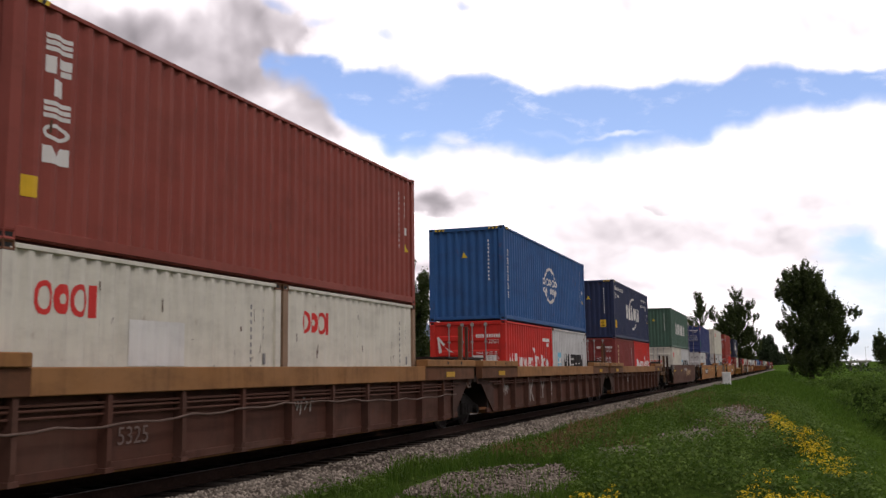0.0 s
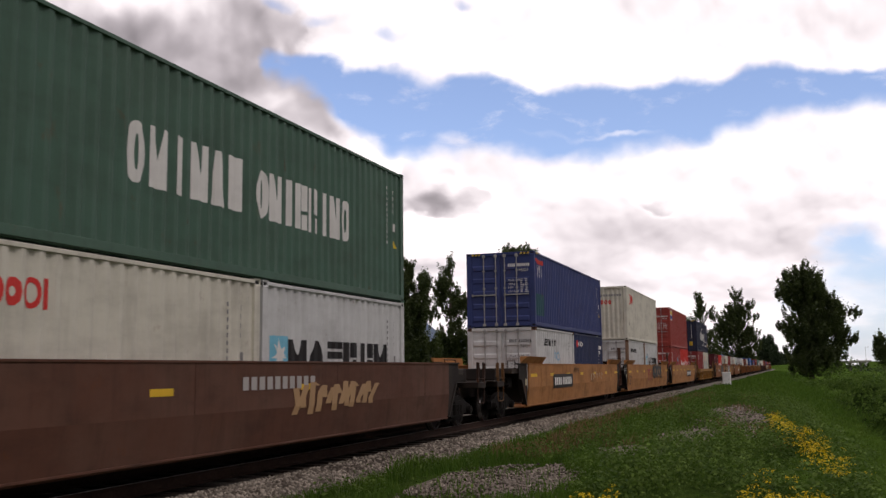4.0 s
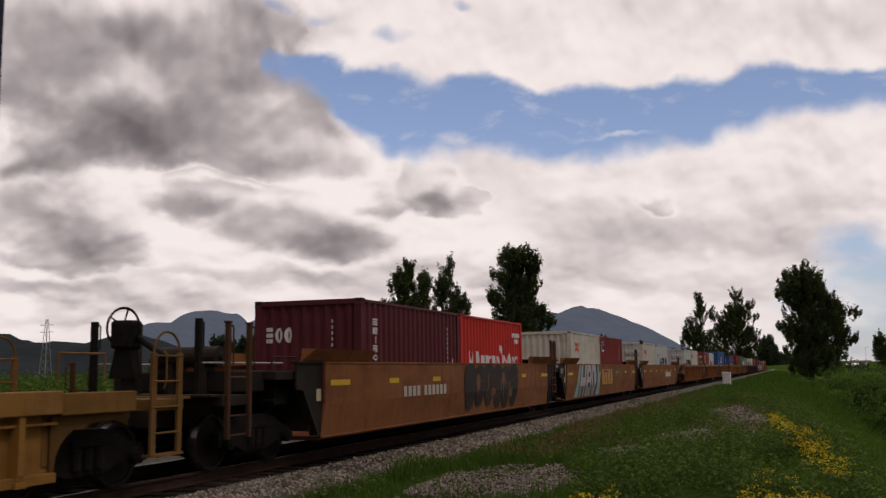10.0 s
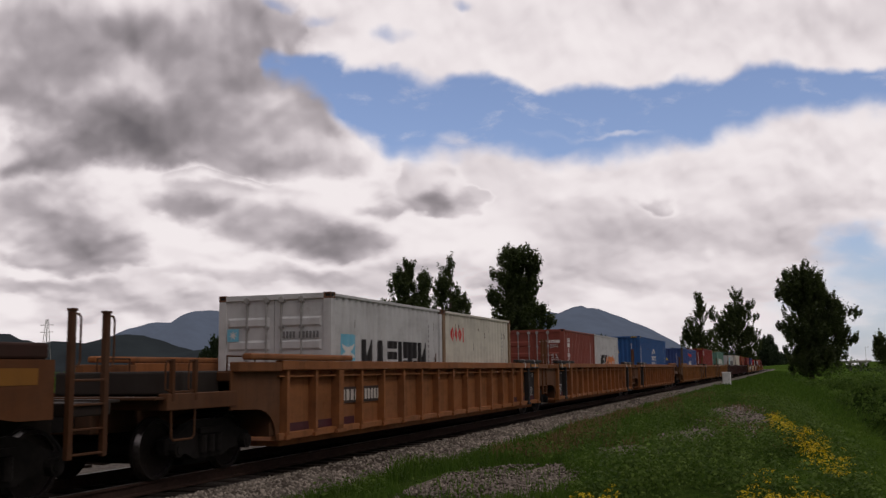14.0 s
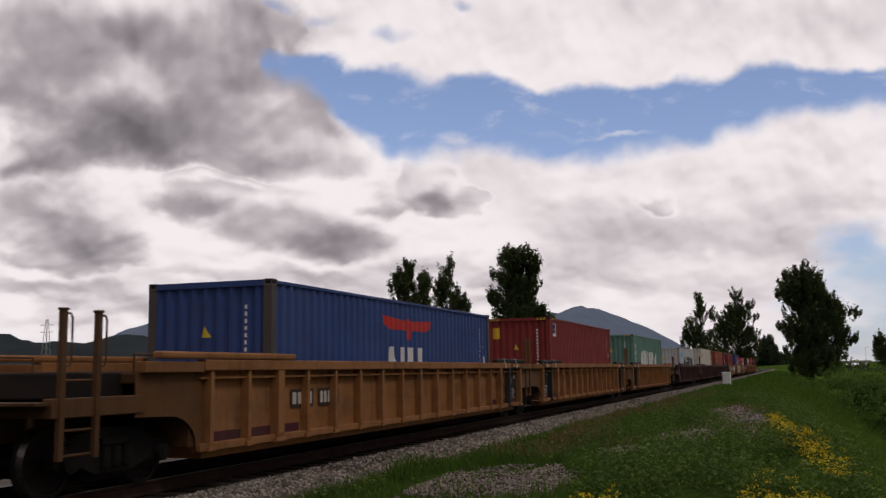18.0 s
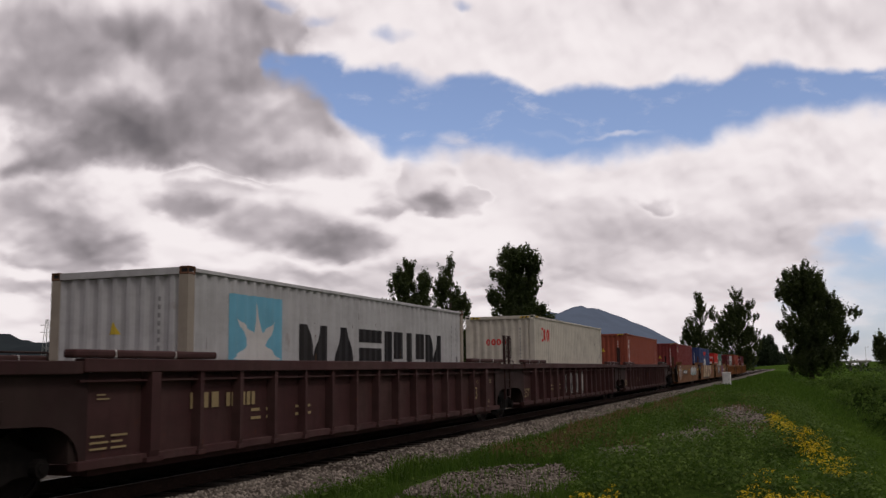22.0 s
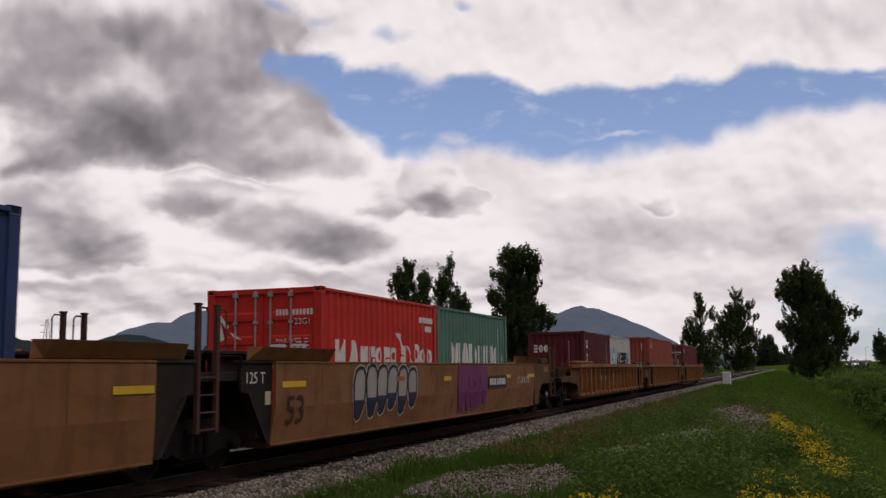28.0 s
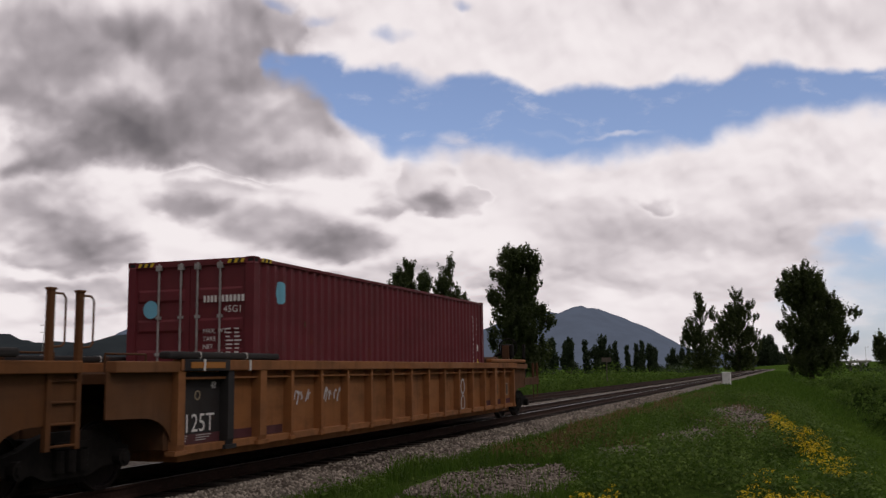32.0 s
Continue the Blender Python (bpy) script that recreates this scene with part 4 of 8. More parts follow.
def container(L, H, color, label, doors, sides=(), ends=(), hazard=False, rust=None, steel_posts=None):
    """A shipping container with its origin in the middle of its base. doors: whether the end nearest the camera has the doors."""
    thing = tagged(new("shipping_container", None), label, "container", "containers on the train")
    k = (L, H)
    frame_color = steel_posts or color
    for s in (0, 180):
        hang("side_panel", stored(("side", k), lambda: side_mesh(L, H)), thing, pose(0, 0, 0, 0, 0, s), color)
        hang("top_rail", stored(("top", k), lambda: rail_mesh(1.16, HALF, -L / 2 + 0.17, L / 2 - 0.17, H - 0.080, H - 0.022)), thing, pose(0, 0, 0, 0, 0, s), color)
        hang("bottom_rail", stored(("bot", L), lambda: rail_mesh(1.14, HALF - 0.004, -L / 2 + 0.17, L / 2 - 0.17, 0.045, 0.17)), thing, pose(0, 0, 0, 0, 0, s), color)

    def roof():
        bm = bmesh.new()
        last = None
        n = round(L / 0.21)
        for i in range(n + 1):
            y = -L / 2 + 0.1 + (L - 0.2) * i / n
            z = H - 0.022 - (0.016 if i % 2 else 0.0)
            pair = (bm.verts.new((-1.17, y, z)), bm.verts.new((1.17, y, z)))
            if last:
                bm.faces.new((last[0], last[1], pair[1], pair[0]))
            last = pair
        return mesh_of(bm, M_CONT)
    hang("roof", stored(("roof", k), roof), thing, None, color)
    hang("underframe", stored(("floor", L), lambda: rail_mesh(-1.14, 1.14, -L / 2 + 0.1, L / 2 - 0.1, 0.03, 0.14)), thing, None, frame_color)
    for near in (True, False):
        spin = pose(0, -L / 2, 0) if near else Matrix.Translation((0, L / 2, 0)) @ pose(0, 0, 0, 0, 0, 180)
        if doors == near:
            for s in (-1, 1):
                leaf = hang("door", stored(("door", H, s), lambda s=s: door_mesh(H, s)), thing, spin, color)
                for x in (0.16, 0.59):
                    hang("lock_rod", stored(("rod", H), lambda: lock_rod_mesh(H)), leaf, (s * x, 0.0, 0), None, "galvanised lock rod")
                    hang("door_handle", stored("handle", handle_mesh), leaf, pose(s * x - (0.40 if s < 0 else 0.0), 0.0, 0, 0, 0, 0), None)
        else:
            hang("end_panel", stored(("end", H), lambda: end_mesh(H)), thing, spin, color)
        hang("end_header", stored(("head", H), lambda: rail_mesh(-1.06, 1.06, 0.0, 0.10, H - 0.115, H - 0.01)), thing, spin, color)
        hang("end_sill", stored("sill", lambda: rail_mesh(-1.06, 1.06, 0.012, 0.12, 0.05, 0.145)), thing, spin, color)
        for s in (-1, 1):
            turn = spin @ pose(0, 0, 0) if s > 0 else spin
            px = (HALF - 0.165, HALF - 0.004) if s > 0 else (-HALF + 0.004, -HALF + 0.165)
            hang("corner_post", stored(("post", H, s), lambda px=px: rail_mesh(px[0], px[1], 0.004, 0.17, 0.118, H - 0.118)), thing, turn, frame_color)
            for z in (0.0, H - 0.118):
                m = spin @ (pose(HALF, 0, z) if s > 0 else Matrix.Translation((-HALF, 0.178, z)) @ pose(0, 0, 0, 0, 0, 180))
                hang("corner_casting", stored("cast", casting_mesh), thing, m, rust or frame_color)
        if hazard:
            for s in (0, 1):
                for i, me in enumerate(stored("hazard", hazard_mesh)):
                    hang("warning_stripe", me, thing, spin @ pose(-1.02 if s == 0 else 0.72, -0.002, H - 0.095), (0.75, 0.52, 0.04) if i % 2 == 0 else (0.02, 0.02, 0.02))
    if hazard:
        for i, me in enumerate(stored("hazard", hazard_mesh)):
            hang("warning_stripe", me, thing, pose(HALF + 0.002, -L / 2 + 0.22, H - 0.080, 0, 0, 90), (0.75, 0.52, 0.04) if i % 2 == 0 else (0.02, 0.02, 0.02))
    for i, (name, col, shapes) in enumerate(sides):
        paint_mark(name, mark_on_side(L, H, shapes, 0.004 + 0.0015 * i), thing, col)
    for i, (name, col, shapes) in enumerate(ends):
        paint_mark(name, mark_on_end(L, doors, shapes, 0.004 + 0.0015 * i), thing, col)
    return thing


# ---- colours of the containers and their marks ----
BROWN, RED, NAVY, BLUE_C = (0.30, 0.070, 0.052), (0.64, 0.034, 0.024), (0.026, 0.040, 0.10), (0.032, 0.12, 0.32)
BEIGE, PALE, ROYAL = (0.70, 0.675, 0.575), (0.64, 0.65, 0.645), (0.040, 0.060, 0.19)
MAROON, ORANGE, PLUM, WHITE = (0.25, 0.034, 0.031), (0.34, 0.085, 0.05), (0.115, 0.018, 0.024), (0.80, 0.79, 0.76)
YELLOW, INK, CORAL, SKYBLUE, GOLD = (0.80, 0.50, 0.03), (0.022, 0.022, 0.024), (0.72, 0.05, 0.045), (0.20, 0.55, 0.72), (0.75, 0.55, 0.05)
C20, C40, STD, TALL = 6.058, 12.192, 2.591, 2.896


def codes(u, H, n=11, w=0.030, h=1.25):
    """The vertical line of unreadable registration figures near an end, as bars."""
    return s_column("x" * n, u, H - 0.42 - h, w, h, 0.75)


def tri(u, v, s):
    return [[(u, v), (u + s, v), (u + s / 2, v + s * 0.95)]]


def tail_marks(L, H, col=WHITE):
    """What stands at the far end of a side: two lines of figures, a small panel, a warning triangle."""
    return [("registration", col, codes(L - 0.95, H) + s_column("xxxx", L - 0.55, H - 0.95, 0.045, 0.5, 0.75)), ("small_label", col, s_rect(L - 0.57, H - 1.35, 0.13, 0.17)),
            ("warning_triangle", GOLD, tri(L - 0.60, H - 1.72, 0.2))]


def end_marks(H, col=WHITE, label=False):
    out = [("registration", col, codes(1.92, H, 11, 0.036)), ("warning_triangle", GOLD, tri(1.05, H - 0.95, 0.20))]
    if label:
        out.append(("yellow_label", YELLOW, s_rect(1.72, 0.55, 0.28, 0.36)))
        out.append(("label_print", INK, s_lines(1.75, 0.58, 0.22, 0.30, 4, 5, 1)))
    return out


def door_marks(H, code="", col=WHITE, extra=()):
    top = H - (0.72 if H > 2.7 else 0.52)
    words = []
    for i, word in enumerate(("MAX. WT", "TARE", "NET", "CU. CAP")):
        words += s_text(word, 1.50, top - 0.50 - 0.125 * i, 0.072)
    out = [("registration", col, s_digits(1.50, top, 4, 0.25, 0.11) + s_digits(1.84, top, 6, 0.42, 0.11)),
           ("weight_table", col, words + s_lines(1.93, top - 0.90, 0.32, 0.50, 8, 4, 2))]
    if code:
        out.append(("type_code", col, s_text(code, 1.88, top - 0.17, 0.11)))
    return out + list(extra)


def scrapes(L, H, seed, n=16):
    """Rusty nicks and runs where boxes have rubbed."""
    r = random.Random(seed)
    out = []
    for i in range(n):
        u, v = r.uniform(0.3, L - 0.4), r.uniform(0.3, H - 0.4)
        w, h = r.uniform(0.010, 0.035), r.uniform(0.04, 0.24)
        lean = r.uniform(-0.02, 0.02)
        out.append([(u, v), (u + w, v + r.uniform(0, 0.05)), (u + w * 0.7 + lean, v + h), (u + lean, v + h * 0.9)])
    return [("rust_scrape", (0.10, 0.055, 0.03), out)]


def four_rings(u, v, w, h, col=CORAL):
    """A red wordmark of rings."""
    e = w / 4
    return [("red_wordmark", col, s_ring(u + e * 0.5, v + h / 2, e * 0.48, h / 2, e * 0.22) + s_disc(u + e * 1.5, v + h / 2, e * 0.44, h * 0.46, 10)
             + s_ring(u + e * 2.5, v + h / 2, e * 0.48, h / 2, e * 0.22) + s_rect(u + e * 3.1, v, e * 0.36, h)),
            ("emblem", BEIGE, s_disc(u + e * 1.5, v + h / 2, e * 0.15, h * 0.17, 8))]


def star_mark(u, v, s):
    return [("blue_square", SKYBLUE, s_rect(u, v, s, s)), ("white_star", WHITE, [[(a, b) for a, b in f] for f in s_star(u + s / 2, v + s * 0.48, s * 0.46)])]


def black_word(u, v, w, h):
    return [("black_wordmark", INK, s_word("ntebbn", u, v, w, h, 0.16))]


def slim_white(u, v, w, h):
    """A white wordmark with a waving figure in it."""
    a = s_word("nt", u, v, w * 0.20, h, 0.2) + s_word("nbobc", u + w * 0.22, v, w * 0.36, h * 0.78, 0.2) + s_word("c", u + w * 0.78, v, w * 0.07, h, 0.2) + s_word("oo", u + w * 0.86, v, w * 0.14, h * 0.78, 0.2)
    fig = [[(u + w * 0.58, v + h * 1.45), (u + w * 0.63, v + h * 1.4), (u + w * 0.655, v + h * 0.9), (u + w * 0.63, v + h * 0.85)],
           [(u + w * 0.64, v + h * 0.95), (u + w * 0.70, v + h * 0.75), (u + w * 0.68, v + h * 0.35), (u + w * 0.645, v + h * 0.5)],
           [(u + w * 0.62, v), (u + w * 0.70, v), (u + w * 0.675, v + h * 0.4), (u + w * 0.645, v + h * 0.4)],
           [(u + w * 0.70, v + h * 0.9), (u + w * 0.715, v + h * 0.85), (u + w * 0.775, v), (u + w * 0.755, v)]]
    return [("white_wordmark", WHITE, a), ("white_figure", WHITE, fig)]


def arcs_word(u, v, w, h):
    """A white wordmark of six blocks between two arcs."""
    return [("white_wordmark", WHITE, s_word("cnt", u, v, w * 0.52, h, 0.14) + s_word("ccn", u + w * 0.58, v, w * 0.42, h * 0.92, 0.14)),
            ("upper_arc", WHITE, s_ring(u + w * 0.58, v + h * 0.55, w * 0.34, h * 1.0, 0.11, 82, 160, 10)),
            ("lower_arc", WHITE, s_ring(u + w * 0.50, v + h * 0.25, w * 0.32, h * 0.9, 0.11, 262, 340, 10))]


def globe_word(u, v, w, h):
    """A white globe of arcs with two lines of blocks across it."""
    c, m = u + w / 2, v + h * 0.52
    return [("white_globe", WHITE, s_ring(c, m, w * 0.42, h * 0.48, 0.09, 28, 152) + s_ring(c, m, w * 0.42, h * 0.48, 0.09, 208, 332) + s_ring(c, m, w * 0.2, h * 0.48, 0.07, 40, 140) + s_ring(c, m, w * 0.2, h * 0.48, 0.07, 220, 320)),
            ("white_wordmark", WHITE, s_word("cocco", u, v + h * 0.50, w, h * 0.20, 0.12) + s_word("cniibbinc", u + w * 0.02, v + h * 0.30, w * 0.96, h * 0.14, 0.2))]


def tall_white(u, v, w, h):
    return [("white_wordmark", WHITE, s_word("cninta", u, v, w * 0.42, h, 0.16) + s_word("cnibbinc", u + w * 0.48, v, w * 0.52, h * 0.95, 0.16))]


def glyphs(u, v, w, h, n):
    return [("white_character", WHITE, s_column("g" * n, u, v, w, h, 0.3))]


def wing_mark(u, v, w, h):
    """A red spread-winged emblem over a row of white blocks."""
    e = [[(u, v + h), (u + w * 0.06, v + h * 0.62), (u + w * 0.12, v + h * 0.45), (u + w * 0.46, v + h * 0.45), (u + w * 0.46, v + h * 0.85)],
         [(u + w, v + h * 0.95), (u + w * 0.54, v + h * 0.85), (u + w * 0.54, v + h * 0.45), (u + w * 0.88, v + h * 0.45), (u + w * 0.94, v + h * 0.6)],
         [(u + w * 0.455, v + h * 0.9), (u + w * 0.455, v + h * 0.1), (u + w * 0.5, v), (u + w * 0.545, v + h * 0.1), (u + w * 0.545, v + h * 0.9), (u + w * 0.5, v + h * 1.05)]]
    return [("red_emblem", (0.62, 0.05, 0.04), e)]


def square_logo(u, v, w, h):
    return [("logo_border", WHITE, s_rect(u, v, w, h)), ("logo_field", (0.02, 0.05, 0.20), [[(a, b + 0.001) for a, b in s_rect(u + 0.03, v + h * 0.22, w - 0.06, h * 0.72)[0]]]),
            ("logo_sweep", GOLD, s_ring(u + w * 0.95, v + h * 0.42, w * 0.62, h * 0.42, 0.09, 100, 178, 6) + s_rect(u + w * 0.32, v + h * 0.45, w * 0.4, 0.06))]


def serif_column(u, v, w, h):
    return [("white_wordmark", WHITE, s_column("ebieon", u, v, w, h, 0.3))]


def plate(u, v, w, h, n=9):
    return [("number_plate", INK, s_rect(u, v, w, h)), ("number_stencil", WHITE, s_digits(u + w * 0.07, v + h * 0.22, 4, w * 0.33, h * 0.55) + s_digits(u + w * 0.46, v + h * 0.22, 6, w * 0.46, h * 0.55))]
# ---- well cars ----
TAN, HONEY, RUSSET, UMBER = (0.31, 0.126, 0.042), (0.44, 0.195, 0.062), (0.28, 0.102, 0.032), (0.27, 0.118, 0.046)
# near-black for brackets and boxes at the car ends
END_BLACK = (0.013, 0.010, 0.009)
RUSTED = (0.150, 0.064, 0.030)
SHEET, CHORD, OXIDE, AMBER, COCOA = (0.098, 0.040, 0.027), (0.34, 0.165, 0.060), (0.075, 0.030, 0.030), (0.34, 0.165, 0.034), (0.115, 0.047, 0.029)


def bar_mesh(x0, x1, y0, y1, z0, z1, mat, bevel=0.008):
    bm = bmesh.new()
    box(bm, x0, x1, y0, y1, z0, z1, bevel)
    return mesh_of(bm, mat)


def outline_mesh(outline, axis, a, b, mat):
    bm = bmesh.new()
    prism(bm, outline, axis, a, b)
    return mesh_of(bm, mat)


def both(name, key, make, thing, color, ends=False):
    """The same part on the right and on the left, turned half round, or mirrored fore and aft as well."""
    me = stored(key, make)
    for s in (0, 180):
        hang(name, me, thing, pose(0, 0, 0, 0, 0, s), color)
    if ends:
        for s in (0, 180):
            hang(name, stored((*key, "mirror"), lambda: flipped(me)), thing, pose(0, 0, 0, 0, 0, s), color)


def flipped(me):
    """The mirror image, fore to aft."""
    bm = bmesh.new()
    bm.from_mesh(me)
    for v in bm.verts:
        v.co.y = -v.co.y
    out = mesh_of(bm, None)
    for m in me.materials:
        out.materials.append(m)
    return out


WHEEL_R = 0.42
WHEELS = []


def wheel_meshes():
    bm = bmesh.new()
    for s in (-1, 1):
        disc(bm, s * 0.70, s * 0.735, 0, 0, WHEEL_R + 0.03, 32)
        rod(bm, (s * 0.735, 0, 0), (s * 0.80, 0, 0), WHEEL_R - 0.06, 28)
        rod(bm, (s * 0.80, 0, 0), (s * 0.84, 0, 0), 0.12, 16)
        for i in range(6):
            a = math.pi * i / 3
            rod(bm, (s * 0.80, 0.24 * math.cos(a), 0.24 * math.sin(a)), (s * 0.806, 0.24 * math.cos(a), 0.24 * math.sin(a)), 0.035, 8)
    web = mesh_of(bm, M_WHEEL)
    bm = bmesh.new()
    for s in (-1, 1):
        rim = [(s * 0.736, WHEEL_R + 0.002), (s * 0.842, WHEEL_R - 0.004), (s * 0.842, WHEEL_R - 0.055), (s * 0.736, WHEEL_R - 0.055)]
        n = 32
        rings = [[bm.verts.new((x, r * math.cos(2 * math.pi * i / n), r * math.sin(2 * math.pi * i / n))) for x, r in rim] for i in range(n)]
        for i in range(n):
            for j in range(4):
                bm.faces.new((rings[i][j], rings[i][(j + 1) % 4], rings[(i + 1) % n][(j + 1) % 4], rings[(i + 1) % n][j]))
    tread = mesh_of(bm, M_TREAD)
    bm = bmesh.new()
    rod(bm, (-1.12, 0, 0), (1.12, 0, 0), 0.075, 12)
    for s in (-1, 1):
        rod(bm, (s * 1.05, 0, 0), (s * 1.20, 0, 0), 0.11, 14)
        rod(bm, (s * 1.20, 0, 0), (s * 1.215, 0, 0), 0.07, 6)
    return web, tread, mesh_of(bm, M_TRUCK)


def frame_mesh():
    """A cast side frame."""
    half = [(0.0, 0.25), (0.36, 0.25), (0.58, 0.34), (0.80, 0.34), (1.06, 0.36), (1.08, 0.56), (0.80, 0.62), (0.52, 0.74), (0.30, 0.80), (0.0, 0.80)]
    o = half + [(-y, z) for y, z in half[::-1] if y > 0]
    bm = bmesh.new()
    prism(bm, o, "x", 0.96, 1.09)
    for y in (-0.2, 0.0, 0.2):
        rod(bm, (1.10, y, 0.33), (1.10, y, 0.58), 0.075, 10)
    box(bm, 0.94, 1.14, -0.30, 0.30, 0.60, 0.68)
    return mesh_of(bm, M_TRUCK)


def truck(thing, y):
    t = hang("truck", stored("bolster", lambda: bar_mesh(-1.05, 1.05, -0.22, 0.22, 0.42, 0.70, M_TRUCK, 0.02)), thing, (0, y, 0), None, "blackened cast-steel truck with two axles")
    for s in (0, 180):
        hang("side_frame", stored("side_frame", frame_mesh), t, pose(0, 0, 0, 0, 0, s))
    web, tread, axle = stored("wheels", wheel_meshes)
    for dy in (-0.88, 0.88):
        w = hang("wheelset", stored("wheelset", lambda: wheelset_mesh()), t, None, None, "steel wheels with polished treads")
        w.matrix_parent_inverse = Matrix.Translation((0, dy, WHEEL_R))
        WHEELS.append(w)
    hang("spring_plank", stored("plank", lambda: bar_mesh(-0.95, 0.95, -0.42, 0.42, 0.16, 0.30, M_TRUCK, 0.02)), t)
    for s in (-1, 1):
        hang("brake_beam", stored("brake", lambda: bar_mesh(-0.85, 0.85, -0.05, 0.05, 0.30, 0.38, M_TRUCK)), t, (0, s * 0.36, 0))
    return t


def wheelset_mesh():
    me = bpy.data.meshes.new("wheelset")
    bm = bmesh.new()
    for i, m in enumerate(stored("wheels", wheel_meshes)):
        k = len(bm.faces)
        bm.from_mesh(m)
        bm.faces.ensure_lookup_table()
        for f in bm.faces[k:]:
            f.material_index = i
    bm.to_mesh(me)
    bm.free()
    for m in (M_WHEEL, M_RIM, M_TRUCK):
        me.materials.append(m)
    for f in me.polygons:
        if f.material_index == 1 and abs(f.normal.x) > 0.5:
            f.material_index = 0
    return me


def grip_ladder_mesh(x, y0, y1, top, low, rungs, out):
    """Two stout posts, each with a bent grip on its far side, and rungs below."""
    bm = bmesh.new()
    for y in (y0,) if y1 is None else (y0, y1):
        box(bm, x - 0.035, x + 0.035, y - 0.04, y + 0.04, low, top, 0.008)
        box(bm, x - 0.045, x + 0.045, y - 0.05, y + 0.05, top, top + 0.03, 0.006)
        tube(bm, [(x, y + out * 0.03, top - 0.03), (x, y + out * 0.12, top - 0.03), (x, y + out * 0.15, top - 0.08), (x, y + out * 0.15, top - 0.58), (x, y + out * 0.12, top - 0.63), (x, y + out * 0.03, top - 0.64)], 0.013, 6)
    for i in range(rungs):
        z = low + 0.05 + (1.35 - low) * i / (rungs - 1)
        rod(bm, (x + 0.02, y0, z), (x + 0.02, y1, z), 0.016, 6)
    return mesh_of(bm, M_CAR)


def low_grab_mesh(x, y0, y1):
    """A knee-high rail on two thin posts beside the coupler."""
    bm = bmesh.new()
    for y in (y0, y1):
        box(bm, x - 0.03, x + 0.03, y - 0.03, y + 0.03, 1.10, 1.66, 0.006)
        tube(bm, [(x, y + 0.02, 1.64), (x, y + 0.12, 1.64), (x, y + 0.15, 1.58), (x, y + 0.15, 1.26), (x, y + 0.02, 1.22)], 0.012, 6)
    rod(bm, (x, y0, 1.22), (x, y1, 1.22), 0.014, 6)
    tube(bm, [(x, y0 - 0.02, 1.12), (x, y0, 0.62), (x, y0 + 0.05, 0.58), (x, y1 - 0.05, 0.58), (x, y1, 0.62), (x, y1 + 0.02, 1.12)], 0.016, 6)
    return mesh_of(bm, M_CAR)


def corner_step_mesh():
    """Bent round-bar steps under the corner of the chord."""
    bm = bmesh.new()
    for z, y0, y1 in ((1.34, 9.02, 9.42), (1.03, 9.05, 9.28)):
        tube(bm, [(1.43, y0, z + 0.12), (1.47, y0, z), (1.47, y1, z), (1.43, y1, z + 0.12)], 0.012, 6)
    return mesh_of(bm, M_CAR)


def walkway_mesh(y0, y1, z):
    """A plate across the car's end on cross bearers and short legs."""
    bm = bmesh.new()
    box(bm, -1.22, 1.22, y0, y1, z - 0.05, z, 0.006)
    for y in (y0 + 0.15, (y0 + y1) / 2, y1 - 0.15):
        box(bm, -1.15, 1.15, y - 0.05, y + 0.05, z - 0.14, z - 0.045)
    for x in (-1.05, -0.35, 0.35, 1.05):
        box(bm, x - 0.06, x + 0.06, y0 + 0.3, y1 - 0.3, 1.25, z - 0.10)
    return mesh_of(bm, M_CAR)


def arch_ladder_mesh(x, y0, y1, top, low, rungs):
    """Two flat legs under a round arch, with rungs and a foot board."""
    bm = bmesh.new()
    mid, r = (y0 + y1) / 2, (y1 - y0) / 2
    for y in (y0, y1):
        box(bm, x - 0.022, x + 0.022, y - 0.05, y + 0.05, low, top - r, 0.006)
    pts = [(x, mid + r * math.cos(math.pi * i / 10), top - r + r * math.sin(math.pi * i / 10)) for i in range(11)]
    tube(bm, [(x, y1, top - r - 0.3)] + pts + [(x, y0, top - r - 0.3)], 0.017, 6)
    tube(bm, [(x + 0.03, mid - 0.10, top - 0.75), (x + 0.07, mid - 0.10, top - 0.62), (x + 0.07, mid - 0.10, top - 0.30), (x + 0.02, mid - 0.10, top - 0.26)], 0.012, 6)
    for i in range(rungs):
        z = low + 0.30 + (1.40 - low) * i / (rungs - 1)
        rod(bm, (x + 0.02, y0, z), (x + 0.02, y1, z), 0.014, 6)
    box(bm, x - 0.12, x + 0.05, y0 - 0.04, y1 + 0.06, low, low + 0.03)
    return mesh_of(bm, M_CAR)


def guard_post_mesh(x, y, low, top):
    """A stout post with a bent hand grip beside it."""
    bm = bmesh.new()
    box(bm, x - 0.045, x + 0.045, y - 0.045, y + 0.045, low, top, 0.008)
    tube(bm, [(x, y - 0.05, top - 0.45), (x, y - 0.13, top - 0.42), (x, y - 0.13, top - 0.06), (x, y - 0.05, top - 0.03)], 0.012, 6)
    return mesh_of(bm, M_TRUCK)


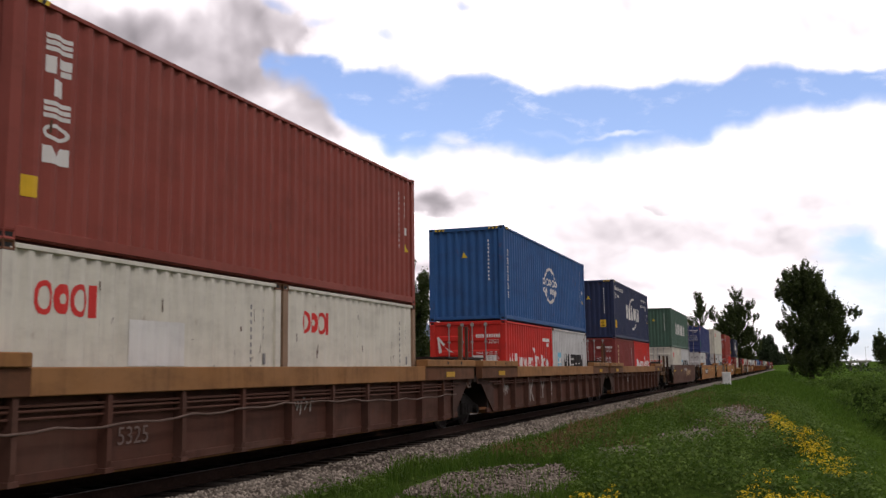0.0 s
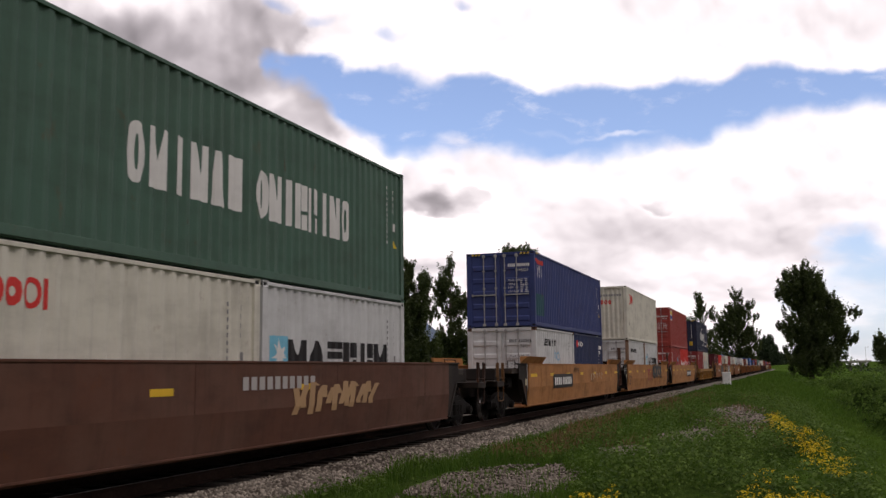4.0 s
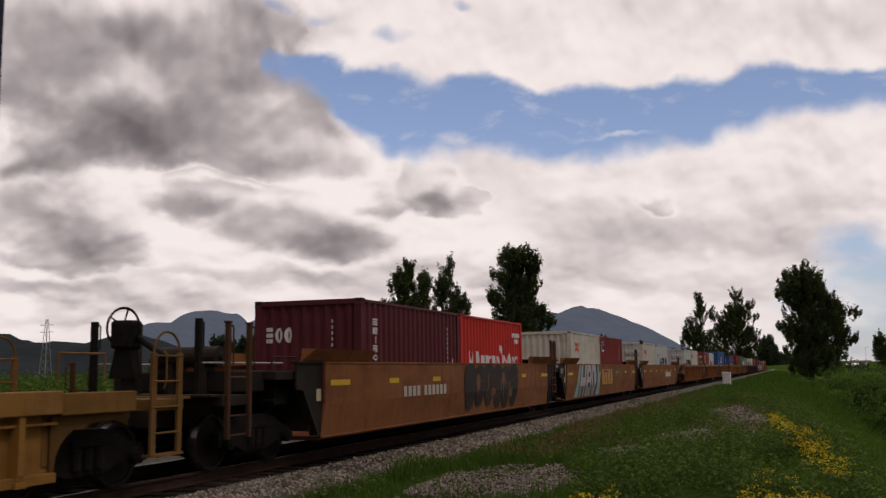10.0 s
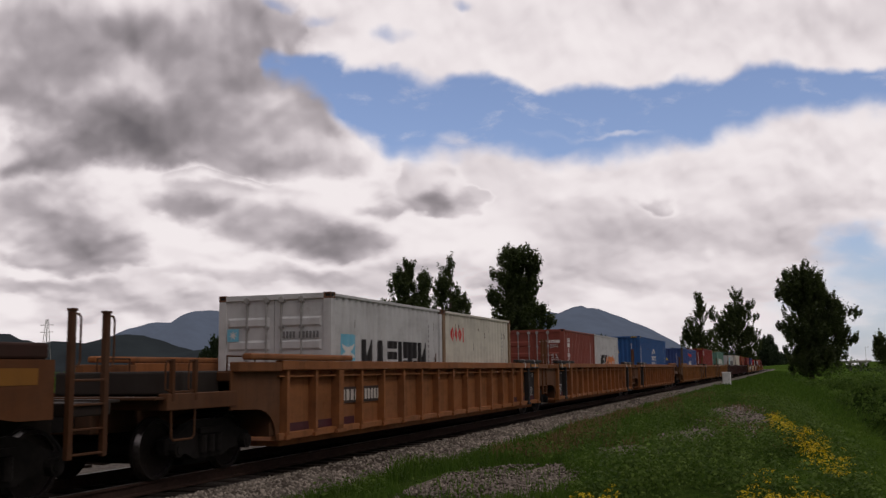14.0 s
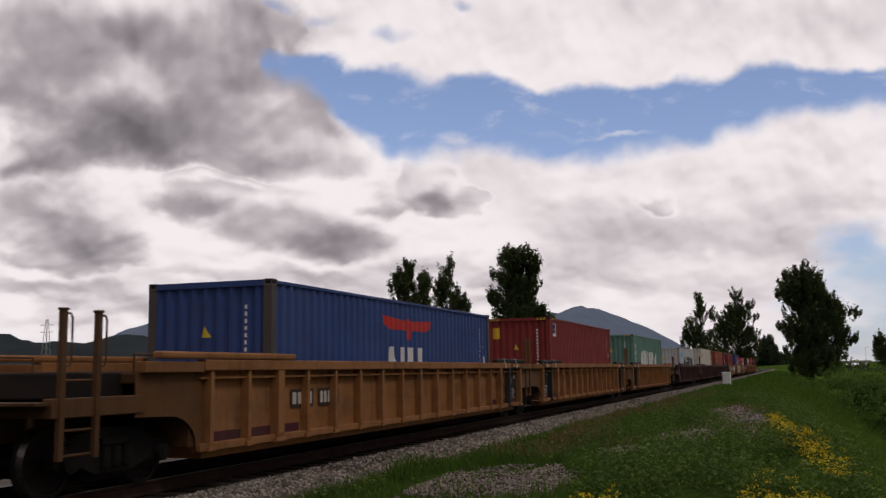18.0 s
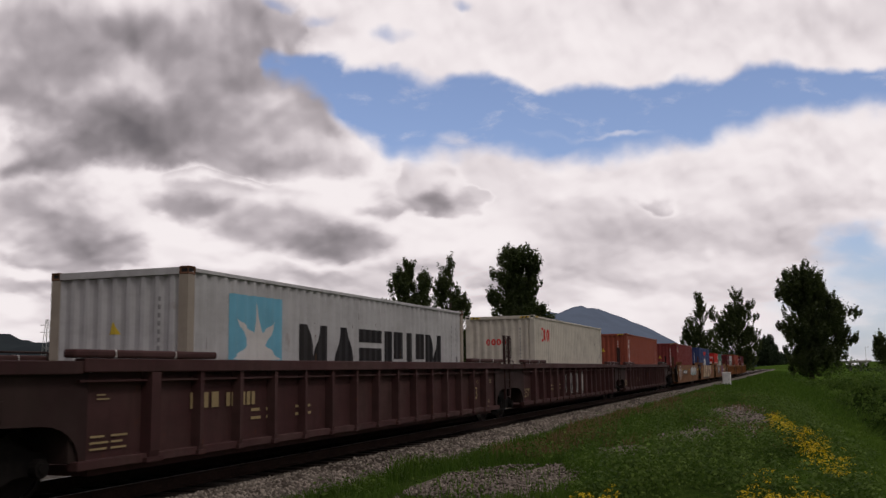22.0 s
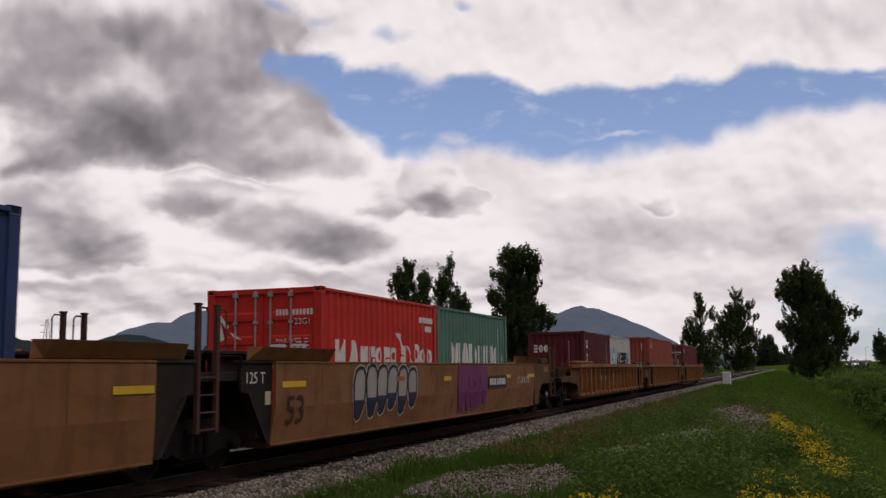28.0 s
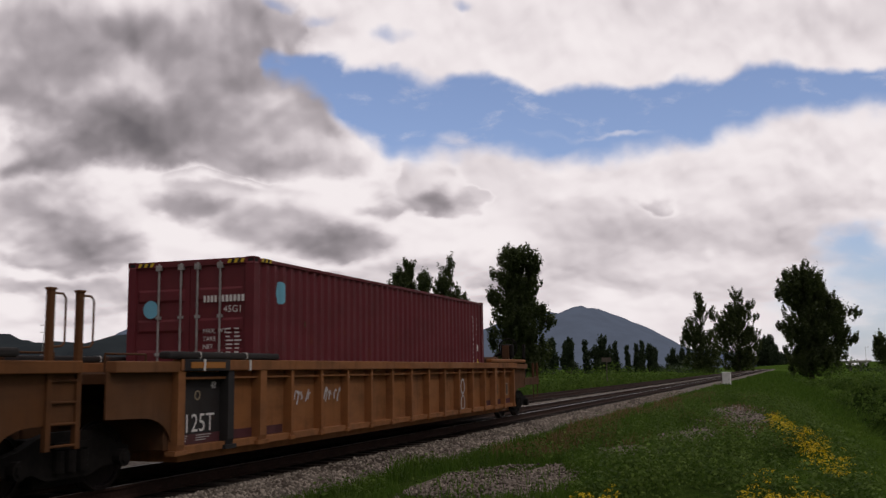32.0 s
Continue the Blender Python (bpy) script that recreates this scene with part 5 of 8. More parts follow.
def rigging_mesh(y0, y1):
    """Valve, reservoir and rods of the brake under the end of a car."""
    bm = bmesh.new()
    rod(bm, (-0.95, y0 + 0.30, 1.02), (0.95, y0 + 0.30, 1.02), 0.17, 14)
    box(bm, -0.35, 0.42, y0 + 0.52, y0 + 0.86, 0.84, 1.22, 0.03)
    box(bm, 0.60, 1.16, y0 + 0.10, y0 + 0.62, 0.92, 1.22, 0.03)
    box(bm, -1.16, -0.60, y0 + 0.10, y0 + 0.62, 0.92, 1.22, 0.03)
    for x in (-0.8, -0.5, 0.5, 0.8):
        rod(bm, (x, y0, 0.88), (x * 0.6, y1, 0.80), 0.022, 6)
    rod(bm, (-1.25, y0 + 0.75, 1.00), (1.25, y0 + 0.75, 1.00), 0.035, 8)
    return mesh_of(bm, M_TRUCK)


def brake_wheel_mesh():
    bm = bmesh.new()
    n = 24
    pts = [(0.30 * math.cos(2 * math.pi * i / n), 0, 0.30 * math.sin(2 * math.pi * i / n)) for i in range(n + 1)]
    tube(bm, pts, 0.02, 6)
    for i in range(5):
        a = 2 * math.pi * i / 5
        rod(bm, (0, 0, 0), (0.30 * math.cos(a), 0.0, 0.30 * math.sin(a)), 0.014, 6)
    rod(bm, (0, -0.04, 0), (0, 0.2, 0), 0.05, 10)
    return mesh_of(bm, M_TRUCK)


def end_gear(thing, sign, reach, color, coupler, wheel=False, sill_z=1.5, plat=8.5, style="posts"):
    """What stands at one end of a unit: the sill out to the pin or the coupler, the platform, posts, hoses and perhaps the brake wheel."""
    m = pose(0, 0, 0) if sign > 0 else pose(0, 0, 0, 0, 0, 180)
    tip = reach - (0.35 if coupler else 0.02)
    hang("draft_sill", stored(("draft", tip, plat), lambda: bar_mesh(-0.36, 0.36, plat - 0.3, tip, 0.66, 1.08, M_CAR, 0.02)), thing, m, color)
    hang("end_platform", stored(("platform", plat, sill_z), lambda: bar_mesh(-1.36, 1.36, plat, plat + 1.15, sill_z - 0.16, sill_z - 0.02, M_CAR, 0.012)), thing, m, color)
    hang("end_bulkhead", stored(("bulk", plat, sill_z), lambda: bar_mesh(-1.36, 1.36, plat - 0.18, plat, 0.45, sill_z, M_CAR, 0.012)), thing, m, color)
    for s in (-1, 1):
        hang("grab_iron", stored(("grab", plat, s), lambda s=s: grab_mesh(s * 1.2, plat + 0.2, plat + 1.0)), thing, m, color)
    if coupler:
        hang("coupler", stored(("coupler", reach), lambda: coupler_mesh(reach)), thing, m, None, "cast-steel knuckle coupler")
        hang("cross_beam", stored(("cross", reach), lambda: bar_mesh(-1.42, 1.42, reach - 1.25, reach - 0.55, 0.98, 1.14, M_CAR, 0.015)), thing, m, color)
        for s in (-1, 1):
            if style == "arch":
                hang("step_ladder", stored(("step", reach, s), lambda s=s: arch_ladder_mesh(s * 1.42, reach - 1.22, reach - 0.66, 2.02, 0.40, 4)), thing, m, color)
            if wheel:
                hang("guard_post", stored(("gpost", reach, s), lambda s=s: guard_post_mesh(s * 0.95, reach - 0.62, 1.1, 2.28)), thing, m, None)
                hang("hand_rail", stored(("hrail", reach, s, plat), lambda s=s: rod_mesh((s * 0.95, plat + 0.2, 1.62), (s * 0.95, reach - 0.62, 1.62), 0.016, M_STEEL)), thing, m, None, "thin pale hand rail")
        hang("brake_rigging", stored(("rig", reach), lambda: rigging_mesh(reach - 3.1, reach - 2.1)), thing, m, None, "blackened brake valve, reservoir and rods")
        hang("crossing_board", stored(("cboard", reach), lambda: bar_mesh(-1.38, 1.38, reach - 0.62, reach - 0.34, 1.12, 1.16, M_CAR, 0.006)), thing, m, color)
        hang("brake_hose", stored(("hose", reach), lambda: hose_mesh(reach)), thing, m, None, "black rubber brake hose")
    if wheel:
        hang("brake_post", stored(("bpost", reach), lambda: bar_mesh(0.30, 0.52, reach - 0.95, reach - 0.72, 1.1, 2.25, M_CAR, 0.01)), thing, m, color)
        hang("brake_wheel", stored("bwheel", brake_wheel_mesh), thing, m @ pose(0.42, reach - 0.62, 2.18, 0, 0, 180), None, "spoked iron hand-brake wheel")
        hang("brake_housing", stored("bhouse", lambda: housing_mesh()), thing, m @ pose(0.42, reach - 0.80, 1.95), None, "blackened brake gear housing")
        hang("brake_cylinder", stored("bcyl", lambda: cylinder_mesh()), thing, m @ pose(-0.3, reach - 1.35, 1.72), color)


def housing_mesh():
    bm = bmesh.new()
    box(bm, -0.20, 0.20, -0.05, 0.24, -0.10, 0.34, 0.05)
    prism(bm, [(-0.14, -0.10), (0.14, -0.10), (0.24, -0.55), (-0.24, -0.55)], "y", 0.0, 0.18)
    rod(bm, (-0.16, 0.10, 0.10), (-0.75, 0.10, -0.25), 0.05, 8)
    return mesh_of(bm, M_TRUCK)


def cylinder_mesh():
    bm = bmesh.new()
    rod(bm, (-0.55, 0, 0), (0.55, 0, 0), 0.16, 16)
    rod(bm, (-0.62, 0, 0), (0.62, 0, 0), 0.06, 10)
    for x in (-0.3, 0.3):
        box(bm, x - 0.05, x + 0.05, -0.16, 0.16, -0.62, -0.10)
    return mesh_of(bm, M_CAR)


def grab_mesh(x, y0, y1):
    bm = bmesh.new()
    tube(bm, [(x, y0, 1.40), (x, y0, 1.72), (x, y1, 1.72), (x, y1, 1.40)], 0.014, 6)
    return mesh_of(bm, M_CAR)


def hose_mesh(reach):
    bm = bmesh.new()
    tube(bm, [(0.28, reach - 0.5, 0.85), (0.32, reach - 0.25, 0.62), (0.30, reach - 0.05, 0.42), (0.26, reach, 0.40)], 0.028, 8)
    return mesh_of(bm, M_BLACK)


def coupler_mesh(reach):
    bm = bmesh.new()
    box(bm, -0.10, 0.10, reach - 0.5, reach - 0.12, 0.76, 0.98, 0.02)
    prism(bm, [(-0.16, reach - 0.18), (0.16, reach - 0.16), (0.20, reach + 0.02), (0.06, reach - 0.03), (-0.02, reach - 0.06), (-0.14, reach + 0.05)], "z", 0.72, 1.02)
    return mesh_of(bm, M_TRUCK)


def arch_outline(y0, y1, top, low):
    """The plate between the well and the end, cut out over the truck's wheels."""
    arch = [(8.42 + 0.60 * (1 - math.cos(radians(15 * i))), 0.45 + 0.45 * math.sin(radians(15 * i))) for i in range(7)]
    return [(y0, top), (y1, top), (y1, 0.92)] + arch[::-1] + [(8.40, low), (y0, low)]


def car_mark(thing, x, marks, folded=False):
    """Paint on a car's right side at the plane x; u counts from the middle of the unit, v from the rail. On a folded side it follows the skirt."""
    for i, (name, col, shapes) in enumerate(marks):
        bm = bmesh.new()
        for f in shapes:
            try:
                bm.faces.new([bm.verts.new((x + 0.004 + 0.0015 * i, u, v)) for u, v in f])
            except ValueError:
                pass
        if folded:
            bmesh.ops.bisect_plane(bm, geom=bm.verts[:] + bm.edges[:] + bm.faces[:], plane_co=(0, 0, FOLD), plane_no=(0, 0, 1), dist=1e-5)
            for p in bm.verts:
                p.co.x -= max(0.0, FOLD - p.co.z) * 0.07 / (FOLD - 0.345)
        paint_mark(name, mesh_of(bm, M_MARK), thing, col)


def straps(thing, y0, color, dark=()):
    """The padded guide bar at the top of a well's end; where it is dark it has white bands."""
    for s in (0, 180):
        for sgn in (1, -1):
            painted = (sgn if s == 0 else -sgn) in dark
            long = 2.9 if painted or not dark else 3.6
            lo, hi = (y0, y0 + long) if sgn > 0 else (-y0 - long, -y0)
            hang("guide_bar", stored(("gbar", lo, hi), lambda: bar_mesh(1.36, 1.53, lo, hi, 1.66, 1.76, M_CAR, 0.03)), thing, pose(0, 0, 0, 0, 0, s), INK if painted else color)
            for q in (0.7, 1.9) if painted or not dark else ():
                hang("white_band", stored(("band", lo, q), lambda: bar_mesh(1.355, 1.535, lo + q, lo + q + 0.05, 1.655, 1.765, M_MARK, 0.03)), thing, pose(0, 0, 0, 0, 0, s), WHITE)
                if painted:
                    hang("white_band", stored(("cband2", lo, q), lambda: bar_mesh(1.50, 1.534, lo + q + 0.1, lo + q + 0.145, 1.498, 1.658, M_MARK, 0)), thing, pose(0, 0, 0, 0, 0, s), WHITE)


def rod_mesh(a, b, r, mat):
    bm = bmesh.new()
    rod(bm, a, b, r, 12)
    return mesh_of(bm, mat)


def cable_mesh(half, z):
    """A slack cable strung along the ribs."""
    bm = bmesh.new()
    n = 44
    tube(bm, [(1.50, -half + 0.5 + (2 * half - 1.0) * i / n, z - 0.045 * abs(math.sin(i * 0.9)) - 0.05 * math.sin(i * 0.21)) for i in range(n + 1)], 0.015, 6)
    return mesh_of(bm, M_CAR)


def well_floor(thing, half, top, color):
    hang("well_floor", stored(("wfloor", half, top), lambda: bar_mesh(-1.30, 1.30, -half, half, 0.27, top, M_CAR, 0)), thing, None, color)


def rib_mesh(w, x1, z0, z1):
    bm = bmesh.new()
    prism(bm, [(1.345, z0), (x1 - 0.03, z0), (x1, z0 + 0.10), (x1, z1), (1.345, z1)], "y", -w / 2, w / 2)
    box(bm, 1.345, x1 + 0.012, -w * 0.9, w * 0.9, z0 - 0.04, z0 + 0.02)
    return mesh_of(bm, M_CAR)


def unit_ribbed(color, label, marks=(), black=(-1, 1), chord=(1.50, 1.655), half=8.4, ribs=None, heavy=(6.25,), low=0.38, sheet=None, rail=None, straps_on=True, pipes=False):
    """A well with an upright-ribbed side under a heavy top chord."""
    thing = tagged(new("well_car", None), label, "railway car", "well cars of the train")
    sheet, rail = sheet or color, rail or color
    c0, c1 = chord
    span = 5.92 if pipes else half
    both("top_chord", ("chord", chord, span), lambda: bar_mesh(1.36, 1.52, -span, span, c0, c1, M_CAR, 0.015), thing, rail)
    both("side_sheet", ("sheet", chord, half, low), lambda: bar_mesh(1.325, 1.345, -half, half, low + 0.06, c0, M_CAR, 0), thing, sheet)
    both("bottom_sill", ("bsill", half, low), lambda: bar_mesh(1.30, 1.36 if pipes else 1.455, -half, half, low, low + 0.11, M_CAR, 0.01), thing, sheet)
    both("inner_flange", ("flange", chord, half), lambda: bar_mesh(1.345, 1.45, -half, half, c0 - 0.115, c0 - 0.085, M_CAR, 0), thing, sheet)
    ribs = ribs or [-5.3 + 1.06 * i for i in range(11)]
    for y in ribs:
        for s in (0, 180):
            hang("rib", stored(("rib", c0, low), lambda: rib_mesh(0.085, 1.495, low + 0.04, c0)), thing, Matrix.Rotation(radians(s), 4, "Z") @ pose(0, y, 0), color)
    for y in heavy:
        for q in (-y, y):
            for s in (0, 180):
                hang("post", stored(("post", c0, low), lambda: rib_mesh(0.19, 1.51, low + 0.04, c0)), thing, Matrix.Rotation(radians(s), 4, "Z") @ pose(0, q, 0), color)
    if pipes:
        plate_line = [(half - 0.47, c0), (9.5, c0), (9.5, 1.10), (9.15, 1.08), (8.10, low), (half - 0.47, low)]
    elif half < 8:
        plate_line = [(y - 8.4 + half, z) for y, z in arch_outline(8.35, 9.7, c0, low)]
    else:
        plate_line = arch_outline(8.30, 9.75, c0, low)
    # end plates and plain chords: body colour darkened for grime and for shade
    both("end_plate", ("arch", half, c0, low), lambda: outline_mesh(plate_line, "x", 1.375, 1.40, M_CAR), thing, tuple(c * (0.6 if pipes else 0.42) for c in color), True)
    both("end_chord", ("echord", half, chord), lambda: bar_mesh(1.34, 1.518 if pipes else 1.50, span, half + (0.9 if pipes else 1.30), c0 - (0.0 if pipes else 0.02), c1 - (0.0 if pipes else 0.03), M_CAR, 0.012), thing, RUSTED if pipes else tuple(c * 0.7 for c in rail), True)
    for end in black or ():
        for s in (0, 180):
            y = end * 7.78 * (1 if s == 0 else -1)
            turn = Matrix.Rotation(radians(s), 4, "Z")
            hang("stencil_panel", stored(("stencil", low, y > 0), lambda: bar_mesh(1.345, 1.355, *((7.22, half - 0.05) if y > 0 else (0.05 - half, -7.22)), low + 0.12, c0 - 0.02, M_CAR, 0)), thing, turn, INK)
            hang("maroon_strip", stored(("strip", low, y > 0), lambda: bar_mesh(1.3455, 1.3585, *((5.4, half - 0.2) if y > 0 else (0.2 - half, -5.4)), low + 0.115, low + 0.25, M_CAR, 0)), thing, turn, (0.085, 0.022, 0.030))
            hang("black_band", stored(("cband", chord), lambda: bar_mesh(1.35, 1.526, -0.56, 0.56, c0 - 0.004, c1 + 0.006, M_CAR, 0.012)), thing, turn @ pose(0, y, 0), INK)
            hang("orange_reflector", stored(("oref", chord), lambda: bar_mesh(1.52, 1.532, -0.42, 0.42, c0 + 0.035, c1 - 0.035, M_MARK, 0)), thing, turn @ pose(0, y, 0), (0.42, 0.17, 0.03))
            hang("end_post", stored(("epost", c0, low), lambda: rib_mesh(0.16, 1.50, low + 0.04, c0)), thing, turn @ pose(0, math.copysign(7.15, y), 0), INK)
            hang("end_post", stored(("epost", c0, low), lambda: rib_mesh(0.16, 1.50, low + 0.04, c0)), thing, turn @ pose(0, math.copysign(8.36, y), 0), color)
    if black:
        for end in {-1, 1} - set(black):
            for s in (0, 180):
                for y in (7.18, 8.18):
                    hang("rib", stored(("rib", c0, low), lambda: rib_mesh(0.085, 1.495, low + 0.04, c0)), thing, Matrix.Rotation(radians(s), 4, "Z") @ pose(0, (end if s == 0 else -end) * y, 0), color)
                hang("maroon_strip", stored(("strip", low, (end > 0) == (s == 0)), lambda: bar_mesh(1.3455, 1.3585, *((5.4, half - 0.2) if (end > 0) == (s == 0) else (0.2 - half, -5.4)), low + 0.115, low + 0.25, M_CAR, 0)), thing, Matrix.Rotation(radians(s), 4, "Z"), (0.085, 0.022, 0.030))
    if straps_on:
        straps(thing, 5.8, color, black or ())
    if pipes:
        for z in (c0 - 0.16, c0 - 0.24) if pipes > 1 else (c0 - 0.165,):
            both("train_pipe", ("pipe", z), lambda z=z: rod_mesh((1.43, -half + 0.4, z), (1.43, half - 0.4, z), 0.018, M_CAR), thing, sheet)
        if pipes > 1:
            both("trailing_cable", ("cable", half), lambda: cable_mesh(half, c0 - 0.30), thing, (0.16, 0.11, 0.09))
        for y in (-7.6, 7.6):
            for s in (0, 180):
                hang("yellow_reflector", stored("chord_reflector", lambda: bar_mesh(1.52, 1.528, -0.30, 0.30, c0 + 0.07, c0 + 0.19, M_MARK, 0)), thing, Matrix.Rotation(radians(s), 4, "Z") @ pose(0, y, 0), (0.62, 0.36, 0.03))
        both("end_box", ("ebox", half), lambda: bar_mesh(1.28, 1.56, half - 2.6, half + 0.9, c1 - 0.005, c1 + 0.155, M_CAR, 0.015), thing, rail, True)
        # bolt holes are black discs that stand for their shaded inside
        for y in (7.31, 8.31):
            both("bolt_hole", ("bhole", y), lambda y=y: rod_mesh((1.55, y, c1 + 0.08), (1.562, y, c1 + 0.08), 0.045, M_BLACK), thing, None, True)
    car_mark(thing, 1.356, marks)
    return thing


FOLD = 0.90


def unit_smooth(color, label, marks=(), guides=True, loaded=False):
    """A well with a smooth side that folds inwards near the bottom."""
    thing = tagged(new("well_car", None), label, "railway car", "well cars of the train")
    both("side_sheet", ("smooth",), lambda: bar_mesh(1.455, 1.50, -8.2, 8.2, FOLD, 1.63, M_CAR, 0), thing, color)

    def skirt():
        bm = bmesh.new()
        q = [(1.50, -8.2, FOLD), (1.50, 8.2, FOLD), (1.43, 8.26, 0.345), (1.43, -8.26, 0.345)]
        outer = [bm.verts.new(v) for v in q]
        inner = [bm.verts.new((x - 0.05, y, z)) for x, y, z in q]
        bm.faces.new(outer[::-1])
        bm.faces.new(inner)
        for i in range(4):
            bm.faces.new((outer[i], outer[(i + 1) % 4], inner[(i + 1) % 4], inner[i]))
        return mesh_of(bm, M_CAR)
    both("lower_skirt", ("skirt",), skirt, thing, color)
    both("top_lip", ("lip",), lambda: bar_mesh(1.38, 1.515, -8.2, 8.2, 1.605, 1.642, M_CAR, 0.008), thing, color)
    both("bottom_lip", ("blip",), lambda: bar_mesh(1.34, 1.445, -8.25, 8.25, 0.315, 0.35, M_CAR, 0.006), thing, color)
    for y in (-6.6, -2.2, 2.2, 6.6):
        for s in (0, 180):
            hang("weld_seam", stored("seam", lambda: bar_mesh(1.4995, 1.5025, -0.012, 0.012, FOLD, 1.60, M_CAR, 0)), thing, Matrix.Rotation(radians(s), 4, "Z") @ pose(0, y, 0), tuple(c * 0.7 for c in color))
    if guides:
        def guide():
            bm = bmesh.new()
            q = [(1.40, 6.10), (1.40, 8.93), (1.58, 8.75), (1.58, 6.25)]
            lowv = [bm.verts.new((x - 0.12 * (x - 1.4) / 0.18, y, 1.64 if x < 1.5 else 1.66)) for x, y in q]
            topv = [bm.verts.new((x + 0.02, y, 1.86)) for x, y in q]
            bm.faces.new(lowv[::-1])
            bm.faces.new(topv)
            for i in range(4):
                bm.faces.new((lowv[i], lowv[(i + 1) % 4], topv[(i + 1) % 4], topv[i]))
            return mesh_of(bm, M_CAR)
        both("container_guide", ("guide",), guide, thing, tuple(min(1, c * 1.15) for c in color), True)
    # the near-black bracket that carries the side on to the end, with its slanting brace
    bracket = [(8.2, 1.61), (9.12, 1.61), (9.12, 1.18), (8.86, 1.15), (8.30, 0.37), (8.2, 0.37)]
    both("end_bracket", ("bracket",), lambda: outline_mesh(bracket, "x", 1.39, 1.43, M_CAR), thing, END_BLACK, True)
    both("bracket_flange", ("bflange",), lambda: outline_mesh([(8.86, 1.15), (8.95, 1.15), (8.40, 0.37), (8.30, 0.37)], "x", 1.30, 1.46, M_CAR), thing, END_BLACK, True)
    both("bracket_cap", ("bcap",), lambda: bar_mesh(1.30, 1.46, 8.205, 9.14, 1.605, 1.65, M_CAR, 0.008), thing, END_BLACK, True)
    car_mark(thing, 1.43, [("pale_label", (0.62, 0.56, 0.36), s_rect(-8.42, 0.96, 0.17, 0.21))] + ([("load_stencil", WHITE, s_text("125 T", -9.02, 1.30, 0.175))] if loaded else []))
    car_mark(thing, 1.50, marks, True)
    return thing


def bubble_letters(u, v, w, h, n, seed, fill, foot):
    """Swollen sprayed shapes: a pale halo, a black edge, the filling and a darker foot."""
    r = random.Random(seed)
    halo, edge, inner, low = [], [], [], []
    for i in range(n):
        a = u + w * i / n + r.uniform(-0.03, 0.03)
        b = w / n * r.uniform(1.12, 1.30)
        top = h * r.uniform(0.90, 1.0)
        q = seed + 10 * i
        halo += s_blob(a - 0.05, v - 0.01, b + 0.10, top + 0.02, q, 30)
        edge += s_blob(a, v + 0.02, b, top - 0.05, q, 30)
        inner += s_blob(a + 0.09, v + top * 0.38, b - 0.26, top * 0.52, q + 1, 24)
        low += s_blob(a + 0.10, v + 0.09, b - 0.26, top * 0.36, q + 2, 24)
    return [("white_outline", (0.60, 0.58, 0.55), halo), ("black_outline", INK, edge), ("grey_graffiti", fill, inner), ("blue_graffiti", foot, low)]


def lobes(u, v, w, h, n, seed, grow=0.0, low=0.0, top=1.0):
    """Swollen upright strokes with round heads and pointed feet, side by side; low and top cut them to a part of their height."""
    r = random.Random(seed)
    out = []
    for i in range(n):
        a, b = u + w * i / n, w / n * 0.98
        lean, foot, head = r.uniform(-0.30, -0.05) * h * 0.5, v + h * r.uniform(0.0, 0.16), v + h * r.uniform(0.9, 1.0)
        shape = [(0.5, 0.0), (0.75, 0.05), (0.95, 0.30), (1.0, 0.62), (0.96, 0.86), (0.78, 0.98), (0.45, 1.0), (0.16, 0.93), (0.02, 0.72), (0.08, 0.40), (0.28, 0.08)]
        pts = []
        for p, q in shape:
            q = min(max(q, low), top)
            pts.append((a + b / 2 + (p - 0.5) * (b + 2 * grow) + lean * (1 - q), foot + (head - foot) * q + grow * (2 * q - 1)))
        out.append(pts)
    return out


def capped_posts(u, v, w, h):
    """A faded mark: two posts under one bar and a slanting bar beside them."""
    return s_rect(u, v + 0.80 * h, 0.62 * w, 0.20 * h) + s_rect(u + 0.11 * w, v, 0.10 * w, 0.79 * h) + s_rect(u + 0.42 * w, v, 0.10 * w, 0.79 * h) + [[(u + 0.68 * w, v), (u + 0.80 * w, v), (u + w, v + h), (u + 0.88 * w, v + h)]]


def reflectors(v=1.27, ys=(-8.0, -5.35, -2.82, -0.34, 2.3, 4.9, 7.35)):
    return [("yellow_reflector", YELLOW, s_rect(y, v - 0.05, 0.50 if abs(y) < 5.5 else 0.8, 0.10)) for y in ys]


